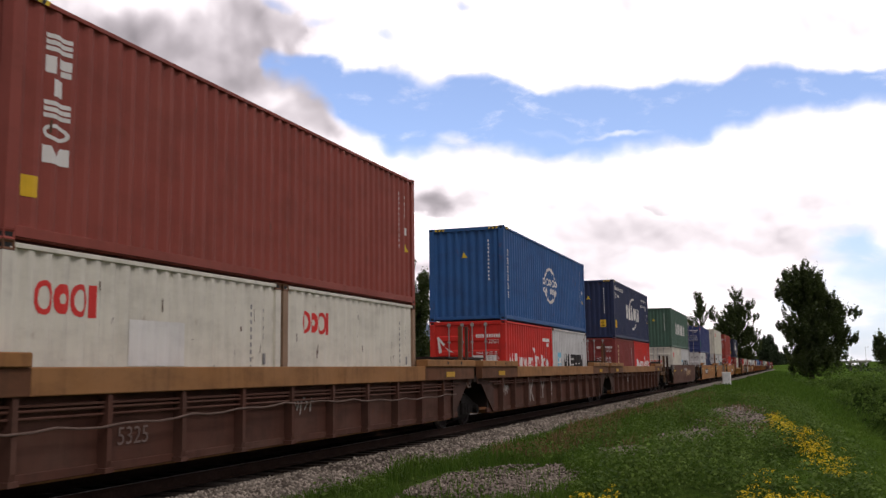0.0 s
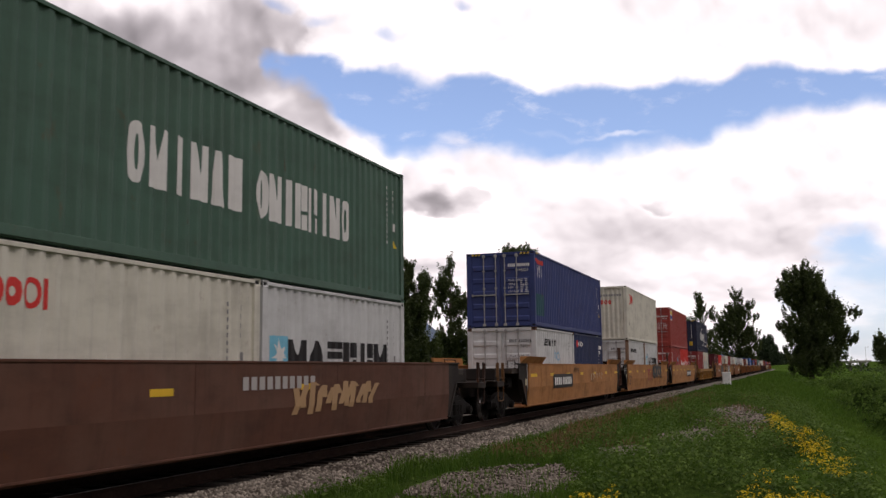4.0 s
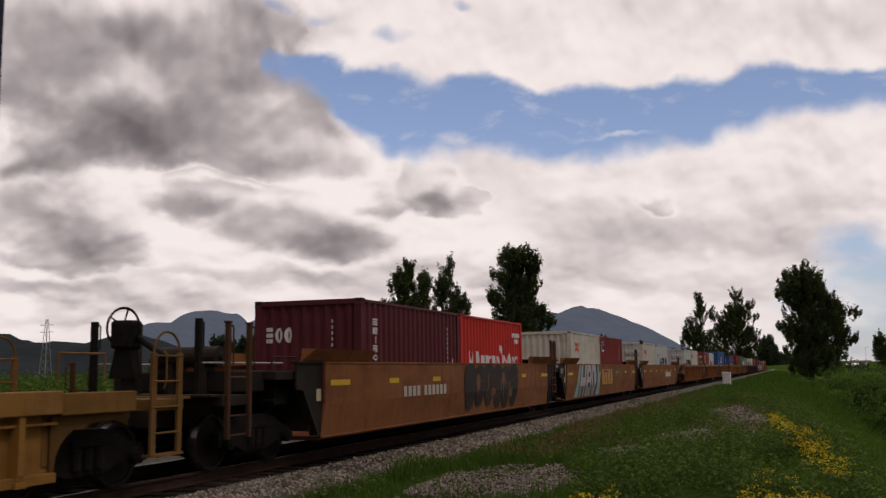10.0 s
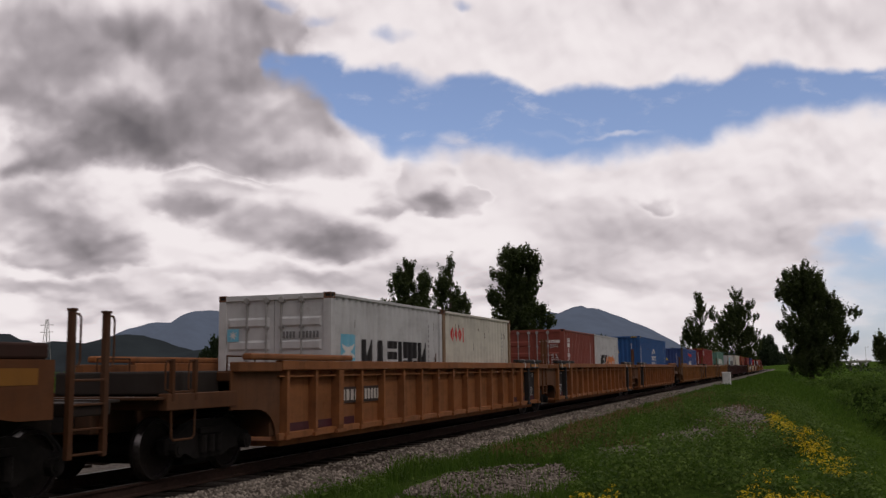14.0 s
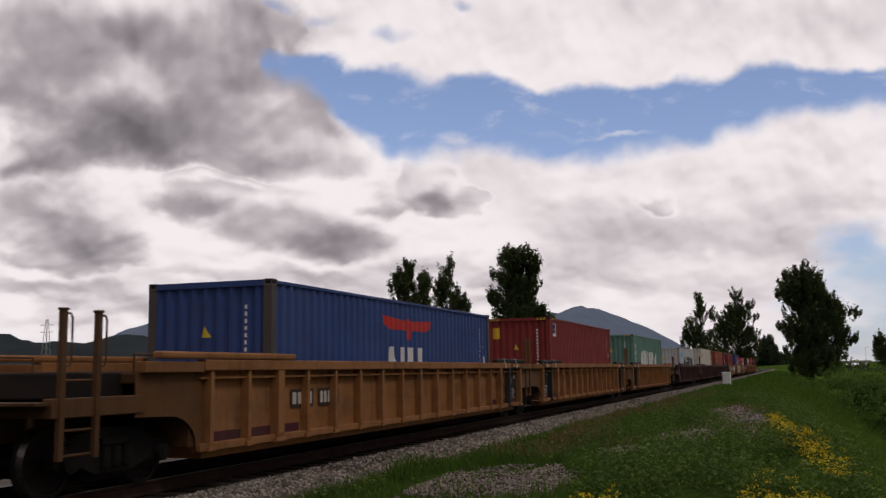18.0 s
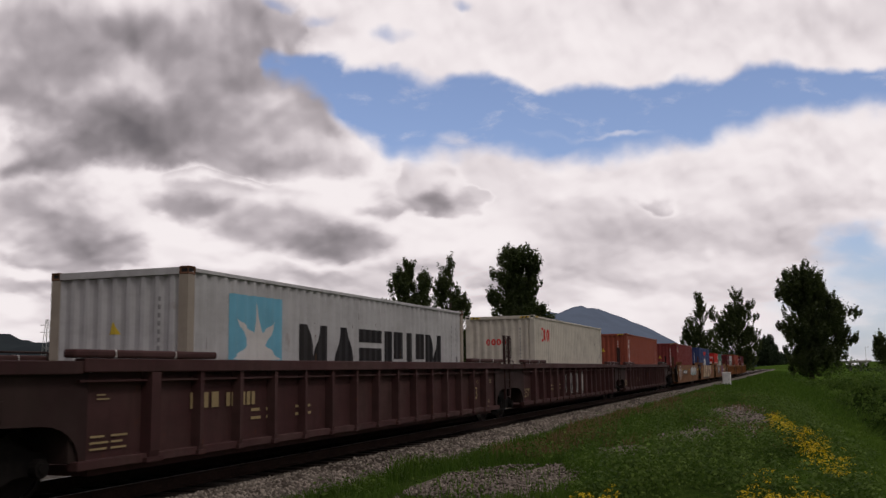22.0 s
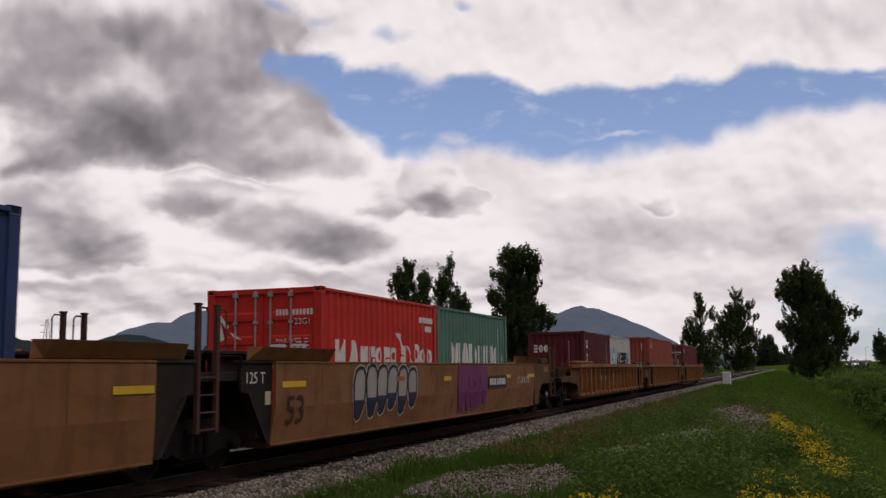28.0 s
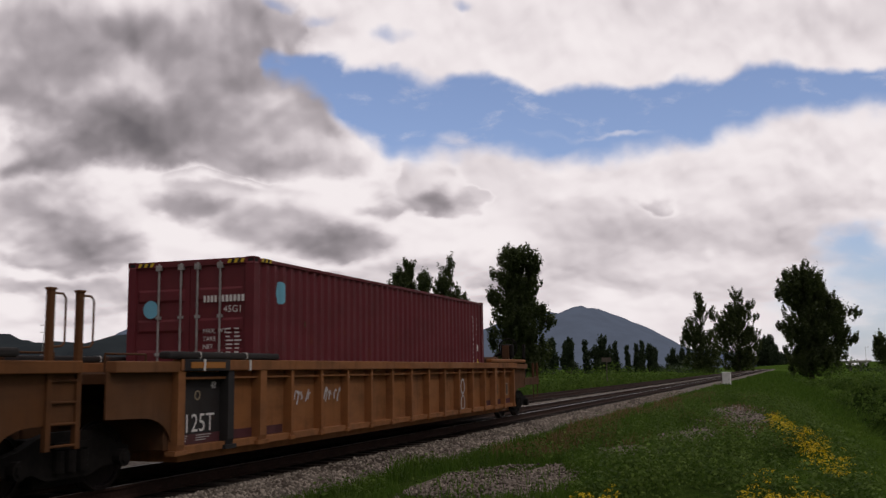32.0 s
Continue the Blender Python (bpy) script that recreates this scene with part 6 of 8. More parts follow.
def stencil_r(ends):
    """Stencils on the dark panels of a ribbed unit."""
    out = []
    if -1 in ends:
        out += [("load_stencil", WHITE, s_text("125T", -8.12, 0.66, 0.25)), ("size_stencil", WHITE, s_text("48", -7.48, 1.25, 0.10) + s_text("1", -8.2, 1.25, 0.10)), ("small_print", (0.5, 0.48, 0.45), s_lines(-8.25, 0.53, 0.85, 0.10, 3, 8, 2)), ("round_mark", (0.35, 0.28, 0.18), s_ring(-7.8, 1.16, 0.07, 0.07, 0.02))]
    if 1 in ends:
        out += [("size_stencil", WHITE, s_text("53", 7.95, 1.2, 0.13) + s_text("8", 7.4, 1.2, 0.12)), ("small_print", (0.5, 0.48, 0.45), s_lines(7.35, 0.62, 0.8, 0.30, 5, 9, 2)), ("round_mark", (0.35, 0.28, 0.18), s_ring(7.72, 1.14, 0.07, 0.07, 0.02)),
                ("size_stencil", (0.07, 0.045, 0.03), s_text("53", 6.55, 0.74, 0.34)), ("size_stencil", (0.10, 0.06, 0.04), s_text("20", 6.5, 1.24, 0.10) + s_text("40", 6.5, 1.10, 0.10))]
    else:
        out += [("size_stencil", (0.07, 0.045, 0.03), s_text("53", 6.45, 0.70, 0.34)), ("pale_frame", (0.30, 0.22, 0.14), s_rect(7.35, 0.72, 0.55, 0.36)), ("dark_plate", (0.10, 0.06, 0.04), s_rect(7.40, 0.76, 0.45, 0.28))]
    return out


# ---- the units of the train, in order; each with its own middle along the line at the start ----
FRONTS = [7.97, 27.54, 46.98, 71.5, 95.43, 115.17, 135.0, 156.61, 178.18, 197.67, 217.31, 241.04, 260.66, 280.39, 303.96, 323.55, 343.12,
          366.52, 386.17, 405.77, 429.67, 449.32, 468.78, 492.63, 512.48, 532.46]
CARS = [(0, 1, 2), (3,), (4, 5, 6), (7,), (8, 9, 10), (11, 12, 13), (14, 15, 16), (17, 18, 19), (20, 21, 22), (23, 24, 25)]
MIDDLE = [f + C40 / 2 for f in FRONTS]
# how high the load stands over the rail in each well
BASE = [0.36, 0.36, 0.36, 0.37, 0.30, 0.36, 0.36, 0.36, 0.34, 0.35, 0.36, 0.36, 0.38, 0.39, 0.42, 0.42, 0.41, 0.40, 0.38, 0.39, 0.41, 0.44, 0.44, 0.44, 0.45, 0.43]
MOVERS = []


def rolls(thing, y, z):
    """Places a thing on the line and notes that it travels with the train."""
    thing.location = (0, y, z)
    MOVERS.append((thing, y, z))
    return thing


RIB_A = [-7.4, -6.1, -4.6, -3.1, -1.6, -0.1, 1.4, 2.9, 4.4, 5.8, 7.2]


def build_unit(k):
    if k <= 2:
        marks = {0: [("spray_tag", (0.45, 0.42, 0.38), s_tag(-0.1, 0.75, 0.9, 0.3, 3, 6, 0.02)), ("faded_number", (0.22, 0.16, 0.14), s_text("5325", -4.3, 0.6, 0.22))],
                 1: [("spray_letters", (0.36, 0.32, 0.29), s_text("SK", -4.47, 0.46, 0.66) + s_text("SK", -4.44, 0.45, 0.66) + s_text("RY", -2.97, 0.52, 0.56) + s_text("RY", -2.94, 0.51, 0.56) + s_text("B!", -1.44, 0.58, 0.46) + s_text("B!", -1.41, 0.57, 0.46)), ("spray_tag", (0.55, 0.53, 0.5), s_tag(-7.2, 0.72, 0.75, 0.34, 4, 6, 0.02))],
                 2: [("spray_tag", (0.62, 0.60, 0.57), s_tag(-4.23, 0.68, 0.72, 0.34, 21, 6, 0.022))]}[k]
        return unit_ribbed(SHEET, "brown ribbed steel well car with a tan top chord", marks, (), (1.235, 1.555), 8.55, RIB_A, (), 0.30, SHEET, CHORD, False, 2 if k == 0 else 1)
    if k == 3:
        return unit_smooth(COCOA, "dark brown smooth-sided steel well car, rust-streaked", reflectors(1.22, (-7.9, -3.2, 0.8)) + [("white_patch", WHITE, s_rect(-8.3, 1.35, 0.22, 0.24)), ("number_stencil", (0.45, 0.42, 0.4), s_digits(-1.0, 1.2, 10, 2.3, 0.2)), ("spray_letters", (0.45, 0.28, 0.14), s_tag(0.6, 0.75, 3.2, 0.55, 31, 12, 0.10))], False)
    if 4 <= k <= 6:
        marks = reflectors()
        if k == 4:
            marks += plate(-4.97, 0.80, 3.15, 0.48) + [("spray_tag", INK, s_tag(-1.7, 1.3, 1.1, 0.25, 41, 7, 0.02)), ("spray_tag", (0.6, 0.5, 0.38), s_tag(1.6, 1.0, 2.6, 0.35, 42, 6, 0.03))]
        if k == 5:
            marks += [("size_stencil", (0.065, 0.030, 0.020), s_text("53", -7.96, 0.62, 0.46)),
                      ("red_wordmark", (0.36, 0.06, 0.05), capped_posts(-1.2, 0.72, 2.05, 0.66)),
                      ("black_graffiti", INK, lobes(1.0, 0.78, 4.1, 0.84, 8, 51, 0.03)), ("pale_graffiti", (0.50, 0.27, 0.11), s_disc(2.05, 1.30, 0.12, 0.16) + s_disc(3.0, 1.22, 0.10, 0.20) + s_disc(4.05, 1.28, 0.12, 0.15) + s_rect(3.5, 0.95, 0.28, 0.07))]
        if k == 6:
            marks += plate(1.62, 0.74, 3.2, 0.46) + [("end_letter", (0.15, 0.08, 0.05), s_text("A", 0.95, 0.84, 0.30)), ("size_stencil", (0.065, 0.030, 0.020), s_text("53", -7.96, 0.62, 0.46))]
        return unit_smooth(HONEY, "ochre-tan smooth-sided steel well car with dusty wear", marks, loaded=k > 4)
    if k == 7:
        ribs = [-6.19, -4.32, -2.54, -1.31, -0.14, 1.09, 2.36, 4.38, 6.33]
        marks = plate(-5.5, 0.44, 2.2, 0.34) + [("size_stencil", (0.10, 0.06, 0.03), s_text("40", -1.05, 0.52, 0.42)), ("red_graffiti", (0.46, 0.07, 0.035), s_tag(2.5, 0.42, 1.8, 0.55, 71, 4, 0.06)), ("pale_frame", (0.45, 0.40, 0.32), s_rect(5.35, 0.62, 0.5, 0.32)), ("dark_plate", (0.10, 0.06, 0.04), s_rect(5.40, 0.66, 0.40, 0.24))]
        return unit_ribbed(AMBER, "yellow-ochre single well car with a low ribbed side", marks, (), (1.03, 1.29), 6.9, ribs, (), 0.28, None, None, False, False)
    if 8 <= k <= 10:
        marks = reflectors()
        if k == 8:
            marks += [("number_stencil", (0.6, 0.55, 0.48), s_digits(-4.6, 0.92, 4, 0.95, 0.22) + s_digits(-3.4, 0.92, 6, 1.45, 0.22)), ("black_graffiti", (0.028, 0.022, 0.022), lobes(-0.5, 0.44, 4.9, 1.14, 6, 81, 0.10)), ("tan_graffiti", (0.24, 0.095, 0.036), s_disc(0.55, 1.15, 0.16, 0.22) + s_disc(1.9, 0.85, 0.22, 0.12) + s_disc(2.9, 1.20, 0.14, 0.20) + s_disc(3.6, 0.80, 0.20, 0.14) + s_tag(0.2, 0.55, 3.9, 0.9, 84, 5, 0.03))]
        if k == 9:
            teal = [[(-5.95, 1.6), (-5.62, 1.6), (-6.10, 0.66), (-6.30, 0.37), (-6.95, 0.37), (-6.45, 1.0)], [(-2.45, 1.6), (-2.12, 1.6), (-1.95, 1.25), (-1.81, 0.96), (-1.86, 0.37), (-2.75, 0.37), (-2.40, 0.8)]]
            slants = [[(-5.72, 1.6), (-5.62, 1.6), (-6.22, 0.37), (-6.34, 0.37)], [(-5.26, 1.6), (-4.97, 1.6), (-5.10, 1.11), (-5.40, 1.12)], [(-5.55, 0.76), (-5.34, 0.76), (-5.57, 0.37), (-5.79, 0.37)], [(-4.54, 1.6), (-4.44, 1.6), (-5.08, 0.37), (-5.20, 0.37)],
                      [(-3.67, 1.6), (-3.50, 1.6), (-3.62, 1.25), (-3.86, 1.10), (-3.70, 1.25)], [(-3.86, 1.10), (-3.72, 1.02), (-3.58, 0.75), (-3.73, 0.37), (-3.94, 0.37), (-3.70, 0.75)], [(-2.73, 1.6), (-2.39, 1.6), (-2.34, 1.14), (-2.53, 0.73), (-2.84, 0.37), (-3.15, 0.37), (-2.76, 0.75), (-2.62, 1.14)]]
            marks += [("teal_graffiti", (0.30, 0.48, 0.46), teal), ("pale_graffiti", (0.52, 0.50, 0.52), [[(-5.66, 1.6), (-2.60, 1.6), (-2.50, 1.2), (-2.60, 0.78), (-6.05, 0.78)]]), ("grey_graffiti", (0.30, 0.28, 0.27), [[(-6.05, 0.78), (-2.62, 0.78), (-3.0, 0.37), (-6.28, 0.37)]]),
                      ("black_outline", INK, slants + s_disc(-4.12, 1.21, 0.19, 0.11) + s_disc(-4.20, 0.81, 0.21, 0.10) + s_disc(-3.26, 1.06, 0.14, 0.31)), ("white_tag", (0.70, 0.72, 0.70), s_tag(-2.0, 1.02, 0.30, 0.34, 93, 4, 0.012)),
                      ("yellow_plate", (0.55, 0.32, 0.07), s_rect(-1.33, 0.76, 2.6, 0.66)), ("red_wordmark", (0.34, 0.06, 0.04), capped_posts(-0.95, 0.85, 1.95, 0.54)), ("green_tag", (0.22, 0.20, 0.10), s_tag(1.5, 1.0, 2.6, 0.45, 92, 8, 0.05))]
        if k == 10:
            marks += [("faded_patch", (0.42, 0.20, 0.10), s_rect(1.5, 0.80, 3.4, 0.42)), ("number_stencil", WHITE, s_digits(1.95, 0.88, 4, 1.0, 0.26) + s_digits(3.15, 0.88, 6, 1.55, 0.26)), ("size_stencil", (0.065, 0.030, 0.020), s_text("53", -7.96, 0.62, 0.46))]
        return unit_smooth(RUSSET, "russet-brown smooth-sided steel well car", marks, loaded=k > 8)
    if 11 <= k <= 13 or 14 <= k <= 16 or k >= 23:
        ends = (1,) if k in (11, 14, 23) else (-1,) if k in (13, 16, 25) else (-1, 1)
        marks = stencil_r(ends)
        color = {1: (0.31, 0.117, 0.038), 4: (0.33, 0.145, 0.047), 3: TAN}[1 if k <= 13 else 4 if k <= 16 else 3]
        if k in (11, 14, 16, 23):
            at = {11: -6.0, 14: -5.7, 16: 3.4, 23: -3.4}[k]
            marks += [("number_plate", (0.05, 0.035, 0.03), s_rect(at, 0.88, 0.8, 0.30) + s_rect(at + 1.0, 0.88, 0.8, 0.30)), ("number_stencil", (0.6, 0.56, 0.5), s_digits(at + 0.06, 0.93, 4, 0.68, 0.2) + s_digits(at + 1.06, 0.93, 5, 0.68, 0.2))]
        if k in (15, 24):
            marks += [("faded_wordmark", (0.22, 0.06, 0.05), capped_posts(0.45, 0.70, 2.1, 0.60))]
        if k in (15, 20):
            marks += [("pale_patch", (0.5, 0.40, 0.26), s_rect(3.1, 0.95, 0.55, 0.36))]
        if k == 25:
            marks += [("spray_tag", (0.62, 0.6, 0.58), s_tag(-5.2, 0.92, 0.75, 0.28, 251, 6, 0.02) + s_tag(-4.15, 0.92, 0.8, 0.28, 252, 6, 0.02)), ("spray_tag", (0.6, 0.58, 0.56), s_ring(3.75, 1.05, 0.16, 0.2, 0.05) + s_ring(3.75, 0.65, 0.16, 0.2, 0.05))]
        if k == 23:
            marks += [("spray_tag", (0.68, 0.66, 0.62), s_tag(-0.6, 1.0, 0.75, 0.22, 231, 5, 0.02) + s_tag(-0.6, 0.72, 0.75, 0.2, 232, 5, 0.02))]
        return unit_ribbed(color, "tan-brown ribbed steel well car with black stencil panels", marks, ends)
    if k <= 19:
        gold = (0.42, 0.32, 0.16)
        marks = [("load_stencil", gold, s_text("125T", -8.26, 0.60, 0.26)), ("size_stencil", gold, s_text("53", 6.32, 0.70, 0.32) + s_text("45", 6.68, 1.10, 0.10) + s_text("8", 7.20, 1.10, 0.09) + s_text("53", 7.86, 1.10, 0.10)), ("small_print", gold, s_lines(7.17, 0.44, 0.75, 0.24, 4, 3, 2) + s_lines(-4.6, 0.72, 0.9, 0.25, 2, 4, 2) + s_lines(-3.2, 0.72, 0.6, 0.25, 2, 5, 2)), ("round_mark", gold, s_ring(7.56, 1.0, 0.085, 0.085, 0.02))]
        if k == 18:
            marks += bubble_letters(-2.2, 0.50, 3.7, 0.92, 4, 181, (0.46, 0.44, 0.42), (0.40, 0.38, 0.36))
        if k == 17:
            marks = marks[1:] + [("small_print", gold, s_lines(-8.2, 0.55, 0.75, 0.22, 3, 17, 2) + s_lines(-8.1, 1.15, 0.3, 0.10, 2, 18, 1))]
            marks += [("number_stencil", gold, s_digits(-6.2, 0.98, 3, 0.7, 0.22) + s_digits(-5.3, 0.98, 6, 0.8, 0.2))]
        if k == 19:
            marks += [("company_mark", gold, s_ring(2.3, 1.0, 0.32, 0.24, 0.09, 90, 270, 8) + s_rect(2.55, 0.78, 0.1, 0.44) + s_rect(2.2, 0.60, 0.5, 0.05)), ("number_stencil", gold, s_digits(3.0, 0.98, 3, 0.5, 0.22) + s_digits(3.85, 0.98, 6, 0.6, 0.2))]
        return unit_ribbed(OXIDE, "dark oxide-brown ribbed steel well car with cream stencils", marks, (), (1.49, 1.655), 8.5, [-6.1 + 1.017 * i for i in range(13)], (7.15,), 0.36)
    marks = reflectors()
    if k == 20:
        marks += plate(-4.95, 0.92, 3.1, 0.36) + [("white_graffiti", (0.62, 0.60, 0.58), s_tag(-7.9, 0.5, 2.1, 1.1, 201, 6, 0.04) + s_ring(-6.9, 1.05, 0.7, 0.5, 0.05)), ("white_graffiti", (0.62, 0.64, 0.64), s_tag(1.0, 0.75, 4.9, 0.8, 202, 14, 0.16)), ("teal_graffiti", (0.16, 0.36, 0.38), s_tag(1.0, 0.74, 4.9, 0.35, 203, 10, 0.12))]
    if k == 21:
        cream = (0.66, 0.52, 0.33)

        pink, edge = (0.36, 0.13, 0.15), 1.61

        def hutch(d):
            """A broad slab with a window in it."""
            return [[(d - 0.47, edge), (d + 0.82, edge), (d + 0.94, 1.36), (d - 0.60, 1.36)], [(d - 0.60, 1.36), (d - 0.03, 1.36), (d - 0.18, 0.87), (d - 0.85, 0.87)], [(d + 0.36, 1.36), (d + 0.94, 1.36), (d + 1.08, 0.87), (d + 0.5, 0.87)], [(d - 0.85, 0.87), (d + 1.08, 0.87), (d + 1.16, 0.52), (d - 1.04, 0.52)]]

        def stem(d):
            """A bar over a stout post."""
            return [[(d - 1.0, edge), (d + 0.95, edge), (d + 0.90, 1.25), (d - 0.98, 1.25)], [(d - 0.40, 1.25), (d + 0.35, 1.25), (d + 0.40, 0.52), (d - 0.45, 0.52)]]
        fork = [[(1.32, edge), (2.15, edge), (2.54, 1.28), (2.30, 1.10), (2.09, 0.95)], [(2.54, 1.28), (2.83, edge), (3.72, edge), (2.60, 0.50), (1.78, 0.54), (2.09, 0.95), (2.30, 1.10)]]
        dark_edge = [[(-5.25, edge), (-4.9, edge), (-5.5, 0.5), (-5.8, 0.5)], [(-0.74, edge), (-0.47, edge), (-1.04, 0.52), (-1.30, 0.52)], [(0.98, edge), (1.32, edge), (2.09, 0.95), (1.78, 0.52), (1.42, 0.42), (1.76, 0.95)], [(2.52, 1.32), (2.68, edge), (2.83, edge), (2.60, 1.32)],
                     [(0.20, 1.36), (0.36, 1.36), (0.50, 0.87), (0.25, 0.87)], [(-4.25, 1.36), (-4.09, 1.36), (-3.95, 0.87), (-4.20, 0.87)], [(-1.30, 1.25), (-1.20, 1.25), (-1.45, 0.52), (-1.60, 0.52)], [(-3.15, 0.52), (-2.9, 0.52), (-2.75, 1.25), (-2.95, 1.25)]]
        blots = []
        for i in range(16):
            blots += s_disc(-4.6 + 0.52 * i + 0.1 * math.sin(i * 5.1), 0.95 + 0.35 * math.sin(i * 2.3), 0.16 + 0.05 * math.sin(i * 1.7), 0.12, 9)
        marks = [("maroon_graffiti", (0.17, 0.045, 0.05), s_rect(-5.3, 0.52, 8.6, 1.08)), ("pink_spot", pink, blots + s_disc(4.0, 1.2, 0.3, 0.2) + s_disc(4.4, 1.0, 0.2, 0.2) + s_disc(3.6, 0.9, 0.2, 0.12) + s_disc(4.6, 0.75, 0.18, 0.10)), ("foot_outline", INK, s_rect(-5.7, 0.40, 7.2, 0.13)), ("black_outline", INK, dark_edge),
                 ("cream_graffiti", cream, hutch(-4.45) + stem(-2.1) + hutch(0.0) + fork), ("orange_reflector", (0.40, 0.16, 0.03), s_rect(-0.3, 1.36, 0.45, 0.10) + s_rect(2.85, 1.30, 0.38, 0.08))] + reflectors(1.27, (-8.0, 5.0, 7.35))
    if k == 22:
        put = (-5.30, 0.56, 3.2, 1.04, 6, 221)
        marks += [("white_outline", (0.60, 0.58, 0.55), lobes(*put, 0.07)), ("black_outline", INK, lobes(*put, 0.045)), ("pale_graffiti", (0.42, 0.38, 0.36), lobes(*put, -0.03)), ("blue_graffiti", (0.030, 0.034, 0.070), lobes(*put, -0.03, 0.0, 0.36)),
                  ("orange_reflector", (0.40, 0.16, 0.03), s_rect(-3.3, 1.25, 0.48, 0.10))]
        marks += [("purple_graffiti", (0.20, 0.030, 0.15), lobes(0.72, 0.46, 2.3, 1.14, 7, 222, 0.08)), ("dark_graffiti", (0.06, 0.02, 0.06), s_disc(1.45, 1.15, 0.07, 0.16) + s_disc(1.95, 1.10, 0.08, 0.10) + s_disc(2.4, 1.22, 0.06, 0.14) + s_tag(1.1, 0.70, 1.6, 0.4, 224, 4, 0.03)), ("size_stencil", (0.065, 0.030, 0.020), s_text("53", -7.90, 0.64, 0.46))] + plate(3.15, 0.98, 1.75, 0.32) + [("spray_tag", (0.6, 0.58, 0.54), s_tag(6.0, 1.0, 1.5, 0.3, 223, 6, 0.03))]
    return unit_smooth(UMBER, "brown smooth-sided steel well car covered in spray paint", marks, loaded=k > 20)


def end_color(k):
    return TAN if k >= 23 else {0: CHORD, 1: CHORD, 2: CHORD, 3: COCOA, 7: AMBER}.get(k) or (HONEY if k <= 6 else RUSSET if k <= 10 else (0.31, 0.117, 0.038) if k <= 13 else (0.33, 0.145, 0.047) if k <= 16 else OXIDE if k <= 19 else UMBER)


